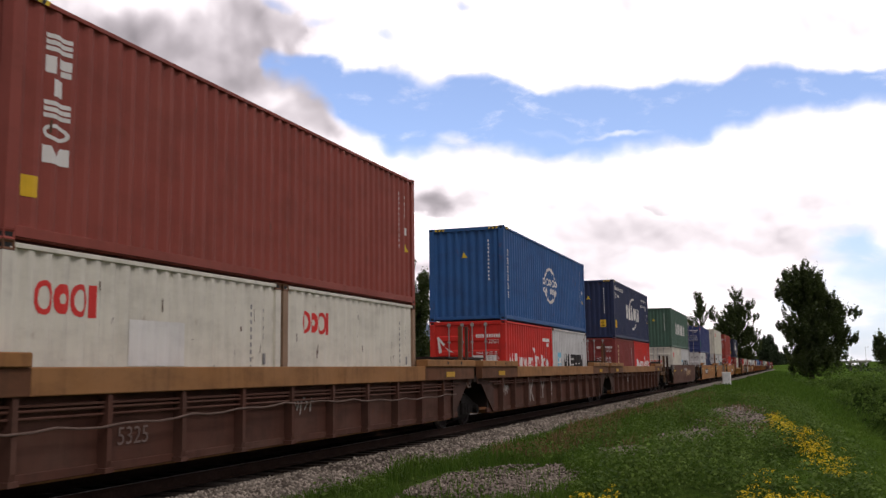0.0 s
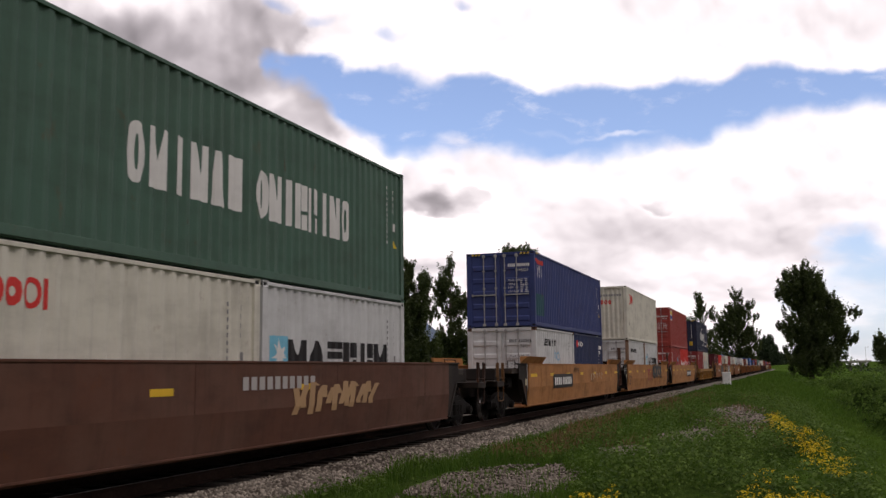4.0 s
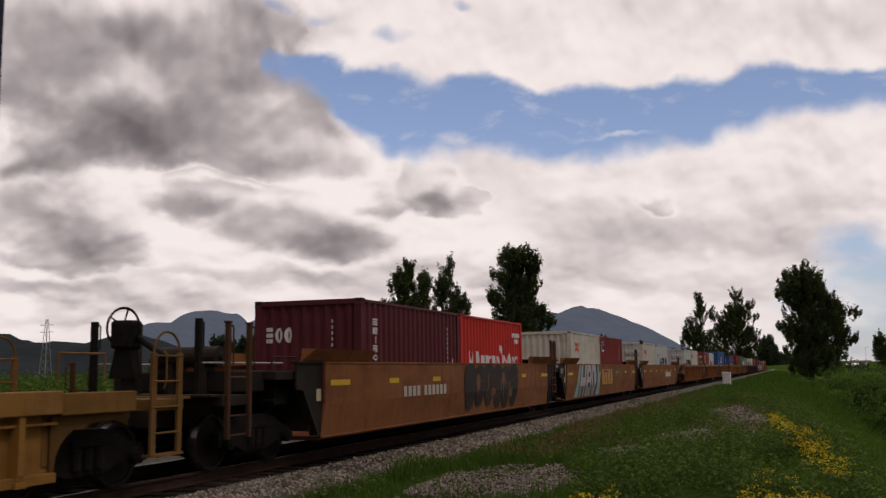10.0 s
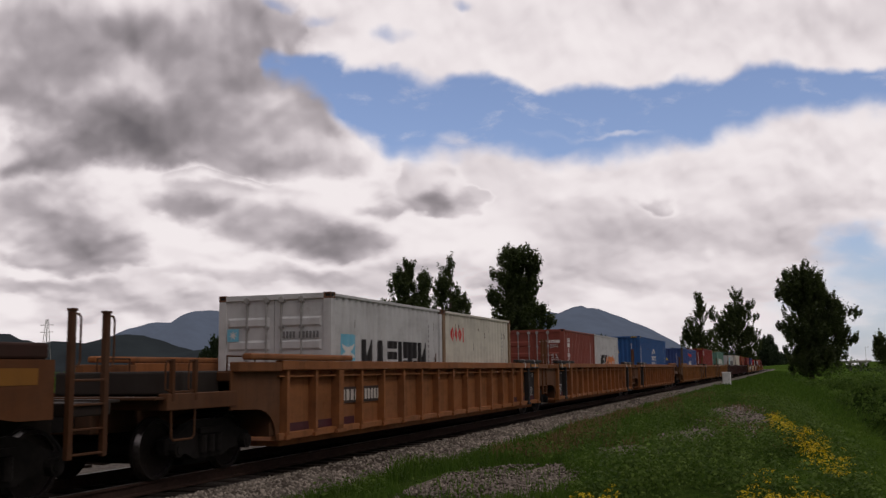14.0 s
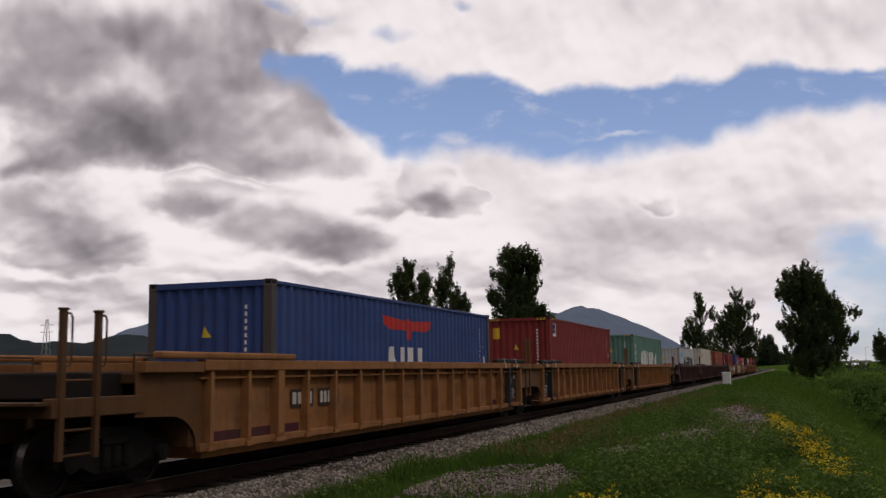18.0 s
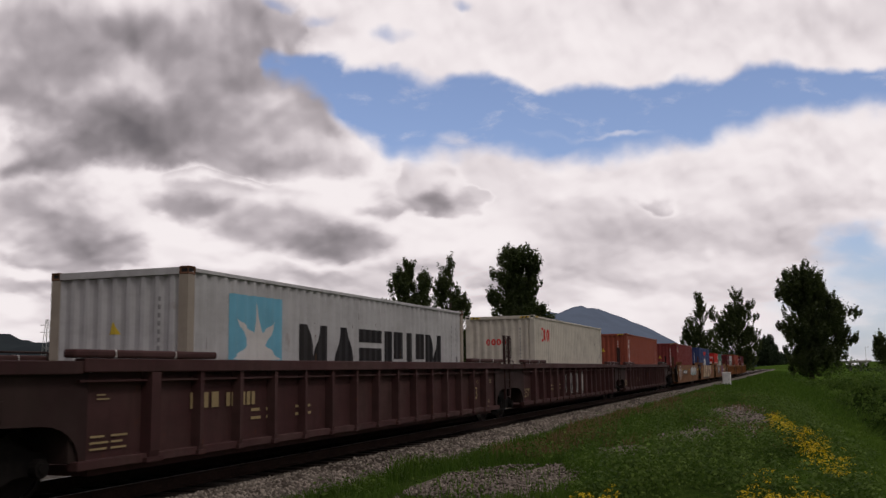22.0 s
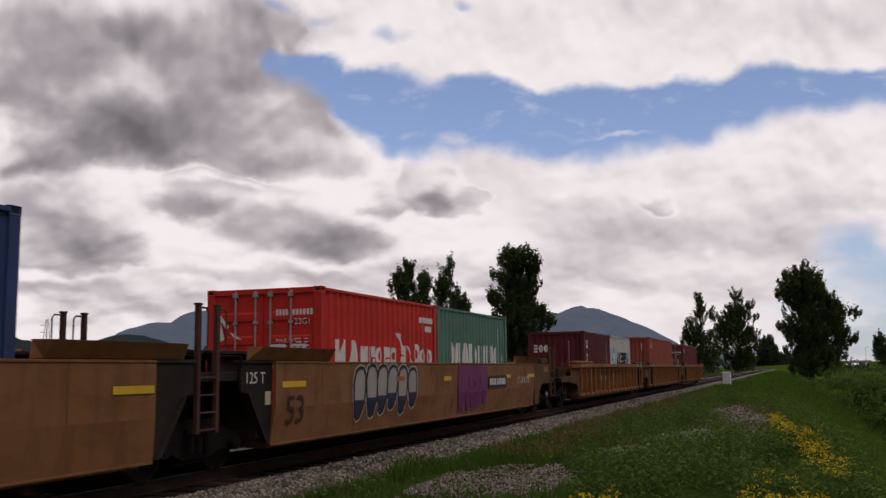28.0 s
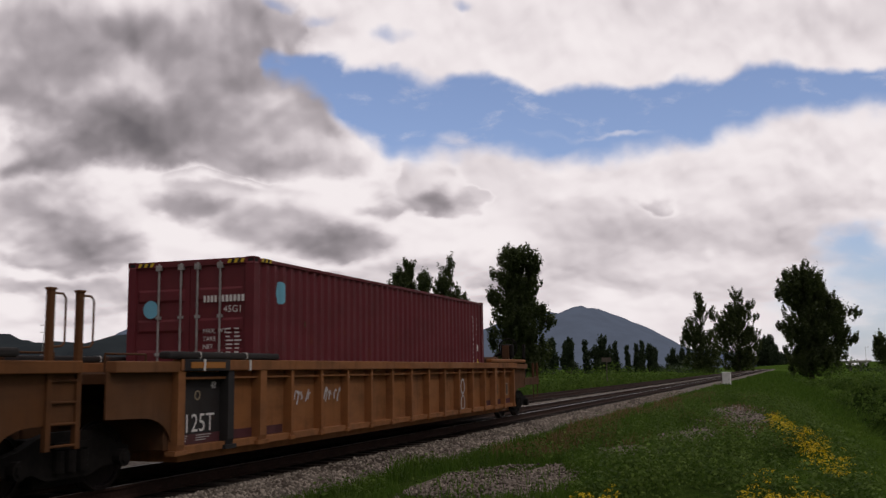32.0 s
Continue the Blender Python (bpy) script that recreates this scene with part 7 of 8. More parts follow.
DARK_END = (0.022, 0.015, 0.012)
NEAR_LADDERS = {(2, 1), (3, -1), (6, 1), (8, -1), (10, 1), (14, -1), (16, 1), (20, -1), (22, 1)}
LONG_ENDS = {(6, 1), (10, 1), (22, 1)}
for car in CARS:
    for i, k in enumerate(car):
        unit = rolls(build_unit(k), MIDDLE[k], 0.0)
        single = k == 7
        well_floor(unit, 6.8 if single else 8.15, BASE[k] - 0.003, end_color(k))
        plat = 6.95 if single else 8.55
        col = end_color(k)
        smooth_kind = k in (3, 4, 5, 6, 8, 9, 10, 20, 21, 22)
        # end gear in darkened colours that hold the shade at the car ends
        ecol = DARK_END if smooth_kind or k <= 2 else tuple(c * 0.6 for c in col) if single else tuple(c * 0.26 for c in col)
        sz = 1.15 if single else 1.30 if k <= 2 else 1.5
        for sign in (-1, 1):
            edge = k if sign < 0 else k + 1
            free = (sign < 0 and i == 0) or (sign > 0 and i == len(car) - 1)
            if free:
                reach = (MIDDLE[k] - MIDDLE[k - 1]) / 2 if sign < 0 and k else (MIDDLE[k + 1] - MIDDLE[k]) / 2 if sign > 0 and k < 25 else 11.95
                if k == 7:
                    reach = 9.85
                elif k in (6, 8):
                    reach = 11.88
                at = reach - 2.05
            else:
                reach = (MIDDLE[k] - MIDDLE[k - 1]) / 2 if sign < 0 else (MIDDLE[k + 1] - MIDDLE[k]) / 2
                at = reach
            reach = round(reach, 2)
            wheel = (k in (3, 8, 20) and sign < 0) or (k == 25 and sign > 0)
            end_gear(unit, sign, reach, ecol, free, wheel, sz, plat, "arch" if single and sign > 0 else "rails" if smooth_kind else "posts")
            if free or sign > 0:
                truck(unit, sign * at)
            m = pose(0, 0, 0) if sign > 0 else pose(0, 0, 0, 0, 0, 180)
            if not free and k <= 2:
                hang("guard_post", stored("plain_post", lambda: bar_mesh(1.36, 1.45, 8.63, 8.74, 1.56, 2.57, M_CAR, 0.012)), unit, m, RUSTED)
                hang("guard_post", stored("grip_post", lambda: grip_ladder_mesh(1.40, 9.20, None, 2.54, 1.0, 0, 1.9)), unit, m, (0.090, 0.034, 0.022), "rusty post with a bent steel grip")
                hang("corner_step", stored("corner_step", corner_step_mesh), unit, m, (0.20, 0.16, 0.13))
            elif not free:
                hang("ladder", stored("end_ladder", lambda: grip_ladder_mesh(1.40, 9.25, 9.72, 2.42, 0.62, 4, 1.6)), unit, m, (0.085, 0.034, 0.022) if smooth_kind else tuple(c * 0.45 for c in col), "rusty steel end ladder with bent grips")
            if not free and (smooth_kind or k <= 2):
                hang("walkway", stored("walkway", lambda: walkway_mesh(8.25, 9.66, 1.80)), unit, m, DARK_END, "dark steel grating over the joint")
            if free:
                arms = "tall" if (k, sign) in NEAR_LADDERS else "low"
                # ladders, grabs, beams and long plates: body colour darkened the same way
                for s in (-1, 1):
                    flank = s * sign > 0
                    if k != 7 or sign < 0:
                        if flank and arms == "tall":
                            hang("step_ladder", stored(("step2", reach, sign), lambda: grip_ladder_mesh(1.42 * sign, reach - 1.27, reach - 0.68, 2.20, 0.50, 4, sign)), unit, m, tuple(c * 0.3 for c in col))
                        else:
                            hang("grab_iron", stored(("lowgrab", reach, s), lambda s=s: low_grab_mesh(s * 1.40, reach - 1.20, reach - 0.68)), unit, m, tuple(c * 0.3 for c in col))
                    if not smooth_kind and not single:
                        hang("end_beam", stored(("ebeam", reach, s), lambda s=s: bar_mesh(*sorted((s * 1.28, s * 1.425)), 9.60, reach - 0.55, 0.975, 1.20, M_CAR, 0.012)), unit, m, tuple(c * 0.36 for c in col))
                if not single:
                    # near-black block that fills the gap over the coupler end
                    hang("equipment_box", stored(("ebox2", reach), lambda: bar_mesh(-1.12, 1.12, 9.62, reach - 1.30, 1.16, 1.50, M_CAR, 0.03)), unit, m, END_BLACK, "near-black equipment box")
                if (k, sign) in LONG_ENDS:
                    for s in (-1, 1):
                        hang("end_plate", stored(("lplate", s), lambda s=s: outline_mesh([(8.16, 1.636), (10.25, 1.636), (10.25, 0.98), (9.75, 0.98), (9.45, 1.02), (9.05, 0.92), (8.75, 0.70), (8.62, 0.36), (8.16, 0.36)], "x", *sorted((s * 1.468, s * 1.504)), M_CAR)), unit, m, tuple(c * 0.5 for c in col), "rust-stained plate over the end truck")
                        hang("end_hood", stored(("lhood", s), lambda s=s: bar_mesh(*sorted((s * 1.15, s * 1.46)), 9.30, 10.20, 1.64, 1.82, M_CAR, 0.03)), unit, m, (0.05, 0.022, 0.016))
                        hang("yellow_reflector", stored(("lref", s), lambda s=s: bar_mesh(*sorted((s * 1.503, s * 1.508)), 9.45, 10.0, 1.36, 1.54, M_MARK, 0)), unit, m, (0.30, 0.13, 0.02))

# ---- what the wells carry ----
HIGH = 0.36 + STD
SECOND = 6.134


def load(k, made, offset=0.0, z=None, L=C40):
    rolls(made, FRONTS[k] + offset + L / 2, BASE[k] if z is None else z)


def c20(k, slot, color, label, doors=True, sides=(), ends=(), rust=None, posts=None):
    load(k, container(C20, STD, color, label, doors, list(sides) + (scrapes(C20, STD, 10 * k + slot, 20) if rust else []) + tail_marks(C20, STD, WHITE if max(color) < 0.53 else (0.25, 0.25, 0.25)), ends or (door_marks(STD, "22G1", WHITE if max(color) < 0.53 else (0.2, 0.2, 0.2)) if doors else end_marks(STD)), False, rust, posts), SECOND * slot, None, C20)


def c40(k, z, color, label, doors=False, sides=(), ends=(), hazard=True, rust=None, posts=None, H=TALL):
    dark = max(color) < 0.53
    load(k, container(C40, H, color, label, doors, list(sides) + scrapes(C40, H, 10 * k + 5, 22 if rust else 5) + tail_marks(C40, H, WHITE if dark else (0.25, 0.25, 0.25)), ends or (door_marks(H, "45G1") if doors else end_marks(H, WHITE if dark else (0.3, 0.3, 0.3))), hazard, rust, posts), 0.0, z)


RUST = (0.16, 0.075, 0.04)
FIGURE = [("white_figure", WHITE, [[(0.22, 2.1), (0.30, 2.12), (0.50, 1.88), (0.44, 1.84)], [(0.25, 2.05), (0.3, 2.05), (0.40, 1.65), (0.30, 1.6)], [(0.44, 1.88), (0.62, 1.66), (0.78, 1.64), (0.5, 1.80)]]), ("white_panel", WHITE, s_rect(1.39, 1.20, 0.32, 0.34) + s_rect(1.82, 1.20, 0.32, 0.34)), ("panel_print", (0.25, 0.22, 0.22), s_lines(1.42, 1.30, 0.26, 0.20, 2, 6, 1) + s_lines(1.86, 1.22, 0.25, 0.30, 5, 7, 2))]
L_RED = "bright red corrugated shipping container with a white figure emblem"
L_WHITE = "off-white corrugated shipping container, rust-streaked, with red rings"
L_GREY = "pale grey corrugated shipping container with a blue square and white star"
L_MAROON = "maroon corrugated shipping container with a small square logo"

# first car, stacked two high
c40(0, HIGH, BROWN, "brown corrugated tall shipping container with a white column of blocks", False, serif_column(0.56, 0.97, 0.40, 1.56) + [("yellow_label", YELLOW, s_rect(0.24, 0.52, 0.24, 0.25))])
c20(0, 0, (0.76, 0.74, 0.64), L_WHITE, True, four_rings(0.52, 1.79, 1.17, 0.40) + [("fresh_paint", (0.80, 0.80, 0.77), s_rect(2.2, 1.21, 1.2, 0.6))], (), RUST)
c20(0, 1, (0.76, 0.74, 0.64), L_WHITE, True, four_rings(0.70, 1.78, 1.20, 0.40), (), RUST, (0.30, 0.20, 0.13))
c40(1, HIGH, BLUE_C, "blue corrugated tall shipping container with a white globe emblem", False, globe_word(5.0, 0.80, 2.08, 1.35) + glyphs(0.38, 0.70, 0.24, 1.50, 6), end_marks(TALL, WHITE, False))
c20(1, 0, RED, L_RED, True, slim_white(0.45, 1.10, 4.95, 0.50) + [("white_label", WHITE, s_rect(4.75, 2.05, 0.9, 0.12) + s_rect(5.2, 1.88, 0.35, 0.12))], door_marks(STD, "22G1", WHITE, FIGURE))
c20(1, 1, PALE, L_GREY, True, star_mark(0.80, 1.08, 0.62) + black_word(1.80, 1.08, 3.5, 0.58), (), RUST)
c40(2, HIGH, NAVY, "navy corrugated tall shipping container with white blocks and arcs", False, arcs_word(3.77, 1.10, 4.45, 0.80) + [("lettering", WHITE, s_text("advanced container", 0.36, 2.42, 0.24) + s_text("light steel", 0.36, 2.06, 0.24)), ("lettering", WHITE, s_text("eco container", 9.35, 2.35, 0.235) + s_text("bamboo flooring", 9.0, 2.01, 0.235)), ("yellow_label", YELLOW, s_rect(0.36, 0.52, 0.34, 0.37))], end_marks(TALL, WHITE, True))
c20(2, 0, (0.24, 0.045, 0.04), "dark red corrugated shipping container with a cream column of blocks", True, [("cream_wordmark", (0.66, 0.52, 0.30), s_column("ooi", 0.72, 1.10, 0.34, 1.15, 0.12))])
c20(2, 1, RED, L_RED, True, slim_white(0.80, 1.15, 5.1, 0.45))
c40(3, HIGH, (0.080, 0.155, 0.115), "dark green corrugated tall shipping container with tall white blocks", False, tall_white(2.68, 1.02, 6.76, 0.85), (), False)
c20(3, 0, BEIGE, L_WHITE, True, four_rings(0.45, 1.84, 1.12, 0.36), [("red_wordmark", CORAL, s_word("ococ", 0.85, 1.45, 0.8, 0.2))])
c20(3, 1, PALE, L_GREY, True, star_mark(0.3, 1.1, 0.6) + black_word(0.9, 1.15, 4.2, 0.5))
# second stacked group
c40(4, HIGH - 0.06, ROYAL, "royal blue corrugated shipping container, scuffed, with a red emblem", True, wing_mark(-0.0 + 0.3, 2.02, 1.1, 0.36) + [("white_wordmark", WHITE, s_word("bi", 0.5, 1.72, 0.72, 0.42)), ("dark_scuff", (0.03, 0.10, 0.12), s_rect(0.3, 0.4, 1.0, 0.75))], H=STD)
c20(4, 0, PALE, "off-white corrugated shipping container with black and blue marks", True, [("black_wordmark", INK, s_word("ntebbn", 1.0, 1.98, 1.15, 0.24) + s_word("iinb", 2.3, 1.98, 0.65, 0.24)), ("blue_scrawl", (0.30, 0.48, 0.62), s_ring(3.3, 1.62, 0.2, 0.2, 0.05) + s_tag(2.6, 1.5, 0.4, 0.35, 61, 3, 0.03))], (), RUST)
c20(4, 1, (0.026, 0.040, 0.105), "navy corrugated shipping container with a small red and white logo", True, [("red_mark", CORAL, s_disc(0.62, 2.16, 0.22, 0.14)), ("white_wordmark", WHITE, s_word("ceoco", 0.78, 2.06, 0.98, 0.20)), ("white_panel", WHITE, s_rect(5.2, 2.0, 0.7, 0.16) + s_rect(5.2, 1.80, 0.3, 0.14))])
c40(5, HIGH, BEIGE, "beige corrugated tall shipping container with a red ring wordmark", False, four_rings(1.02, 1.95, 1.45, 0.58), [("red_wordmark", CORAL, s_word("ococ", 0.80, 1.92, 0.82, 0.24)), ("registration", (0.3, 0.3, 0.3), s_digits(0.75, 2.35, 10, 1.4, 0.12))], False)
c20(5, 0, (0.60, 0.61, 0.60), "white corrugated shipping container with rusty corner posts", True, [("black_wordmark", INK, s_word("ntebbn", 0.93, 1.95, 1.2, 0.2) + s_word("iinb", 2.25, 1.95, 0.65, 0.2))], (), RUST, (0.24, 0.15, 0.10))
c20(5, 1, PALE, L_GREY, True, star_mark(0.66, 1.2, 0.62) + black_word(1.75, 1.16, 3.5, 0.56) + [("blue_stain", (0.25, 0.35, 0.42), s_rect(1.05, 1.2, 0.25, 0.75))], (), RUST, (0.26, 0.16, 0.10))
c40(6, HIGH, (0.33, 0.050, 0.040), "maroon corrugated tall shipping container, doors facing forward", True, [("logo_border", WHITE, s_rect(0.47, 1.98, 1.25, 0.72)), ("logo_top", GOLD, s_rect(0.55, 2.40, 1.1, 0.22)), ("logo_field", (0.05, 0.10, 0.30), s_rect(0.55, 2.05, 1.1, 0.28))], (), False)
c20(6, 0, (0.33, 0.048, 0.040), "dark red corrugated shipping container with a white column of blocks", True, serif_column(0.5, 1.15, 0.30, 1.05) + [("blue_disc", SKYBLUE, s_disc(4.2, 1.7, 0.13, 0.17))])
c20(6, 1, RED, L_RED, True, slim_white(0.55, 1.15, 5.0, 0.48))
c40(7, HIGH, (0.022, 0.028, 0.060), "navy corrugated tall shipping container with white blocks and arcs", False, arcs_word(3.78, 1.12, 4.5, 0.80) + [("lettering", WHITE, s_text("eco container", 8.5, 0.95, 0.27) + s_text("bamboo flooring", 8.7, 0.55, 0.25)), ("yellow_label", YELLOW, s_rect(11.75, 0.55, 0.25, 0.36))], end_marks(TALL, WHITE, True))
c20(7, 0, (0.24, 0.036, 0.036), L_MAROON, True, square_logo(0.70, 1.88, 0.38, 0.45), door_marks(STD, "22G1", WHITE, square_logo(0.2, 1.72, 0.34, 0.42)))
c20(7, 1, (0.64, 0.62, 0.52), L_WHITE, True, four_rings(0.76, 1.76, 1.12, 0.40) + [("grey_patch", (0.36, 0.37, 0.40), s_rect(1.03, 0.85, 0.86, 0.88)), ("grey_patch", (0.36, 0.37, 0.40), s_rect(2.75, 0.88, 1.04, 0.82))])
# single-height wells
c20(8, 0, PLUM, "plum-brown corrugated shipping container with white blocks", False, serif_column(0.63, 1.15, 0.26, 1.05), [("white_wordmark", WHITE, s_word("eoc", 0.25, 1.72, 0.62, 0.32)), ("registration", WHITE, codes(1.75, STD))])
c20(8, 1, RED, L_RED, True, slim_white(0.7, 1.15, 4.85, 0.48) + [("white_label", WHITE, s_rect(4.9, 2.1, 0.9, 0.13) + s_rect(5.3, 1.92, 0.35, 0.13))])
c20(9, 0, BEIGE, L_WHITE, False, four_rings(0.73, 1.78, 1.13, 0.38), [("red_wordmark", CORAL, s_word("ococ", 1.0, 1.4, 0.85, 0.22))])
c20(9, 1, MAROON, L_MAROON, True, square_logo(0.60, 1.86, 0.40, 0.46))
c20(10, 0, (0.69, 0.67, 0.60), L_WHITE, True, four_rings(0.64, 1.82, 1.2, 0.40), [("red_wordmark", CORAL, s_word("ococ", 0.25, 1.70, 0.75, 0.22)), ("registration", (0.2, 0.2, 0.2), s_digits(1.42, 1.78, 4, 0.26, 0.13) + s_digits(1.76, 1.78, 6, 0.42, 0.13))], RUST)
c20(10, 1, PALE, L_GREY, True, star_mark(0.34, 1.15, 0.82) + black_word(1.5, 1.15, 3.7, 0.60), (), RUST)
c20(11, 0, PALE, L_GREY, True, star_mark(0.42, 1.1, 0.72) + black_word(1.43, 1.12, 3.6, 0.62), [("blue_square", SKYBLUE, s_rect(0.2, 1.70, 0.26, 0.24)), ("white_star", WHITE, s_star(0.33, 1.82, 0.10)), ("registration", (0.2, 0.2, 0.2), s_digits(1.42, 1.74, 4, 0.26, 0.13) + s_digits(1.76, 1.74, 6, 0.42, 0.13))], RUST)
c20(11, 1, (0.70, 0.675, 0.575), L_WHITE, True, four_rings(0.62, 1.82, 1.15, 0.38), (), RUST, (0.28, 0.18, 0.10))
c20(12, 0, (0.27, 0.07, 0.05), "rust-red corrugated shipping container with a white column of blocks", True, serif_column(0.65, 1.15, 0.40, 1.1))
c20(12, 1, PALE, "pale grey corrugated shipping container with an orange spray mark", True, black_word(1.3, 1.1, 2.0, 0.6) + [("orange_graffiti", (0.75, 0.28, 0.10), s_tag(2.6, 1.1, 2.3, 0.6, 121, 6, 0.14))])
c40(13, None, (0.030, 0.115, 0.32), "blue corrugated tall shipping container with a white globe emblem", False, globe_word(4.92, 0.80, 2.1, 1.42) + glyphs(0.32, 0.75, 0.26, 1.55, 6))
c40(14, None, (0.040, 0.085, 0.26), "royal blue corrugated shipping container with a red spread-winged emblem", False, wing_mark(4.58, 1.70, 3.0, 0.52) + [("white_wordmark", WHITE, s_word("tbi", 4.78, 0.98, 2.4, 0.58))], (), False, None, (0.10, 0.09, 0.085), STD)
FLOR = [("yellow_label", YELLOW, s_rect(0.28, 2.15, 0.26, 0.40)), ("warning_triangle", GOLD, tri(1.05, 1.75, 0.2)), ("registration", WHITE, codes(1.92, TALL, 11, 0.055))]
c40(15, None, MAROON, "maroon corrugated tall shipping container with a small square logo", False, square_logo(0.51, 2.22, 0.44, 0.47), FLOR)
c40(16, None, (0.13, 0.27, 0.215), "sea-green corrugated tall shipping container with tall white blocks", False, tall_white(2.85, 1.05, 6.5, 1.0) + glyphs(0.58, 1.0, 0.42, 1.4, 4), (), True)
c40(17, None, (0.60, 0.605, 0.60), "pale grey corrugated shipping container with a star and black blocks", False, star_mark(1.13, 0.66, 1.62) + black_word(3.36, 0.90, 7.2, 1.0), (), False, RUST, (0.42, 0.37, 0.30), STD)
c40(18, None, (0.68, 0.645, 0.545), "beige corrugated tall shipping container with a red ring wordmark", False, four_rings(1.01, 2.03, 1.48, 0.48), [("red_wordmark", CORAL, s_word("ococ", 0.72, 1.90, 0.72, 0.22)), ("registration", (0.25, 0.25, 0.25), codes(1.92, TALL))], True)
c40(19, None, ORANGE, "faded orange-red corrugated tall shipping container", False, serif_column(0.54, 1.15, 0.38, 1.42))
c40(20, None, (0.23, 0.042, 0.040), "maroon corrugated tall shipping container with a small square logo", False, square_logo(0.45, 2.24, 0.45, 0.45), FLOR)
c40(21, None, (0.042, 0.075, 0.20), "royal blue corrugated tall shipping container with a red spread-winged emblem", False, wing_mark(4.55, 1.92, 3.0, 0.66) + [("white_wordmark", WHITE, s_word("tbi", 4.68, 1.02, 2.5, 0.85))], (), False)
c20(22, 0, RED, L_RED, True, slim_white(0.63, 1.15, 5.1, 0.48) + [("white_label", WHITE, s_rect(5.0, 2.12, 0.9, 0.13) + s_rect(5.35, 1.92, 0.35, 0.13))], door_marks(STD, "22G1", WHITE, FIGURE))
c20(22, 1, (0.11, 0.25, 0.20), "green corrugated shipping container with tall white blocks", True, tall_white(1.0, 1.12, 4.0, 0.6))
c20(23, 0, PLUM, "plum-brown corrugated shipping container with white blocks", False, serif_column(0.40, 1.15, 0.30, 1.05), [("white_wordmark", WHITE, s_word("eoc", 0.25, 1.72, 0.62, 0.32)), ("registration", WHITE, codes(1.75, STD))])
c20(23, 1, (0.62, 0.63, 0.625), L_GREY, True, star_mark(0.74, 1.2, 0.75) + black_word(1.8, 1.15, 3.55, 0.66), (), RUST)
c40(24, None, (0.35, 0.075, 0.05), "faded orange-red corrugated tall shipping container with a small square logo", False, square_logo(0.79, 2.26, 0.42, 0.46), FLOR)
c40(25, None, (0.155, 0.026, 0.034), "maroon corrugated tall shipping container, doors facing forward, with a blue disc", True, [("blue_disc", SKYBLUE, s_disc(0.90, 2.36, 0.19, 0.19))],
    door_marks(TALL, "45G1", WHITE, [("blue_disc", SKYBLUE, s_disc(0.48, 2.09, 0.15, 0.15))]))


# ---- trees ----
def limb_path(a, b, r0, r1, bend, n=5, sides=7):
    """A tapered, slightly bent limb, as corners and faces."""
    a, b = Vector(a), Vector(b)
    axis = (b - a).normalized()
    u = axis.orthogonal().normalized()
    v = axis.cross(u)
    co, faces = [], []
    for i in range(n + 1):
        k = i / n
        p = a.lerp(b, k) + Vector(bend) * math.sin(math.pi * k)
        r = r0 + (r1 - r0) * k
        for j in range(sides):
            t = 2 * math.pi * j / sides
            co.append(p + (u * math.cos(t) + v * math.sin(t)) * r)
    for i in range(n):
        for j in range(sides):
            faces.append((i * sides + j, i * sides + (j + 1) % sides, (i + 1) * sides + (j + 1) % sides, (i + 1) * sides + j))
    return co, faces


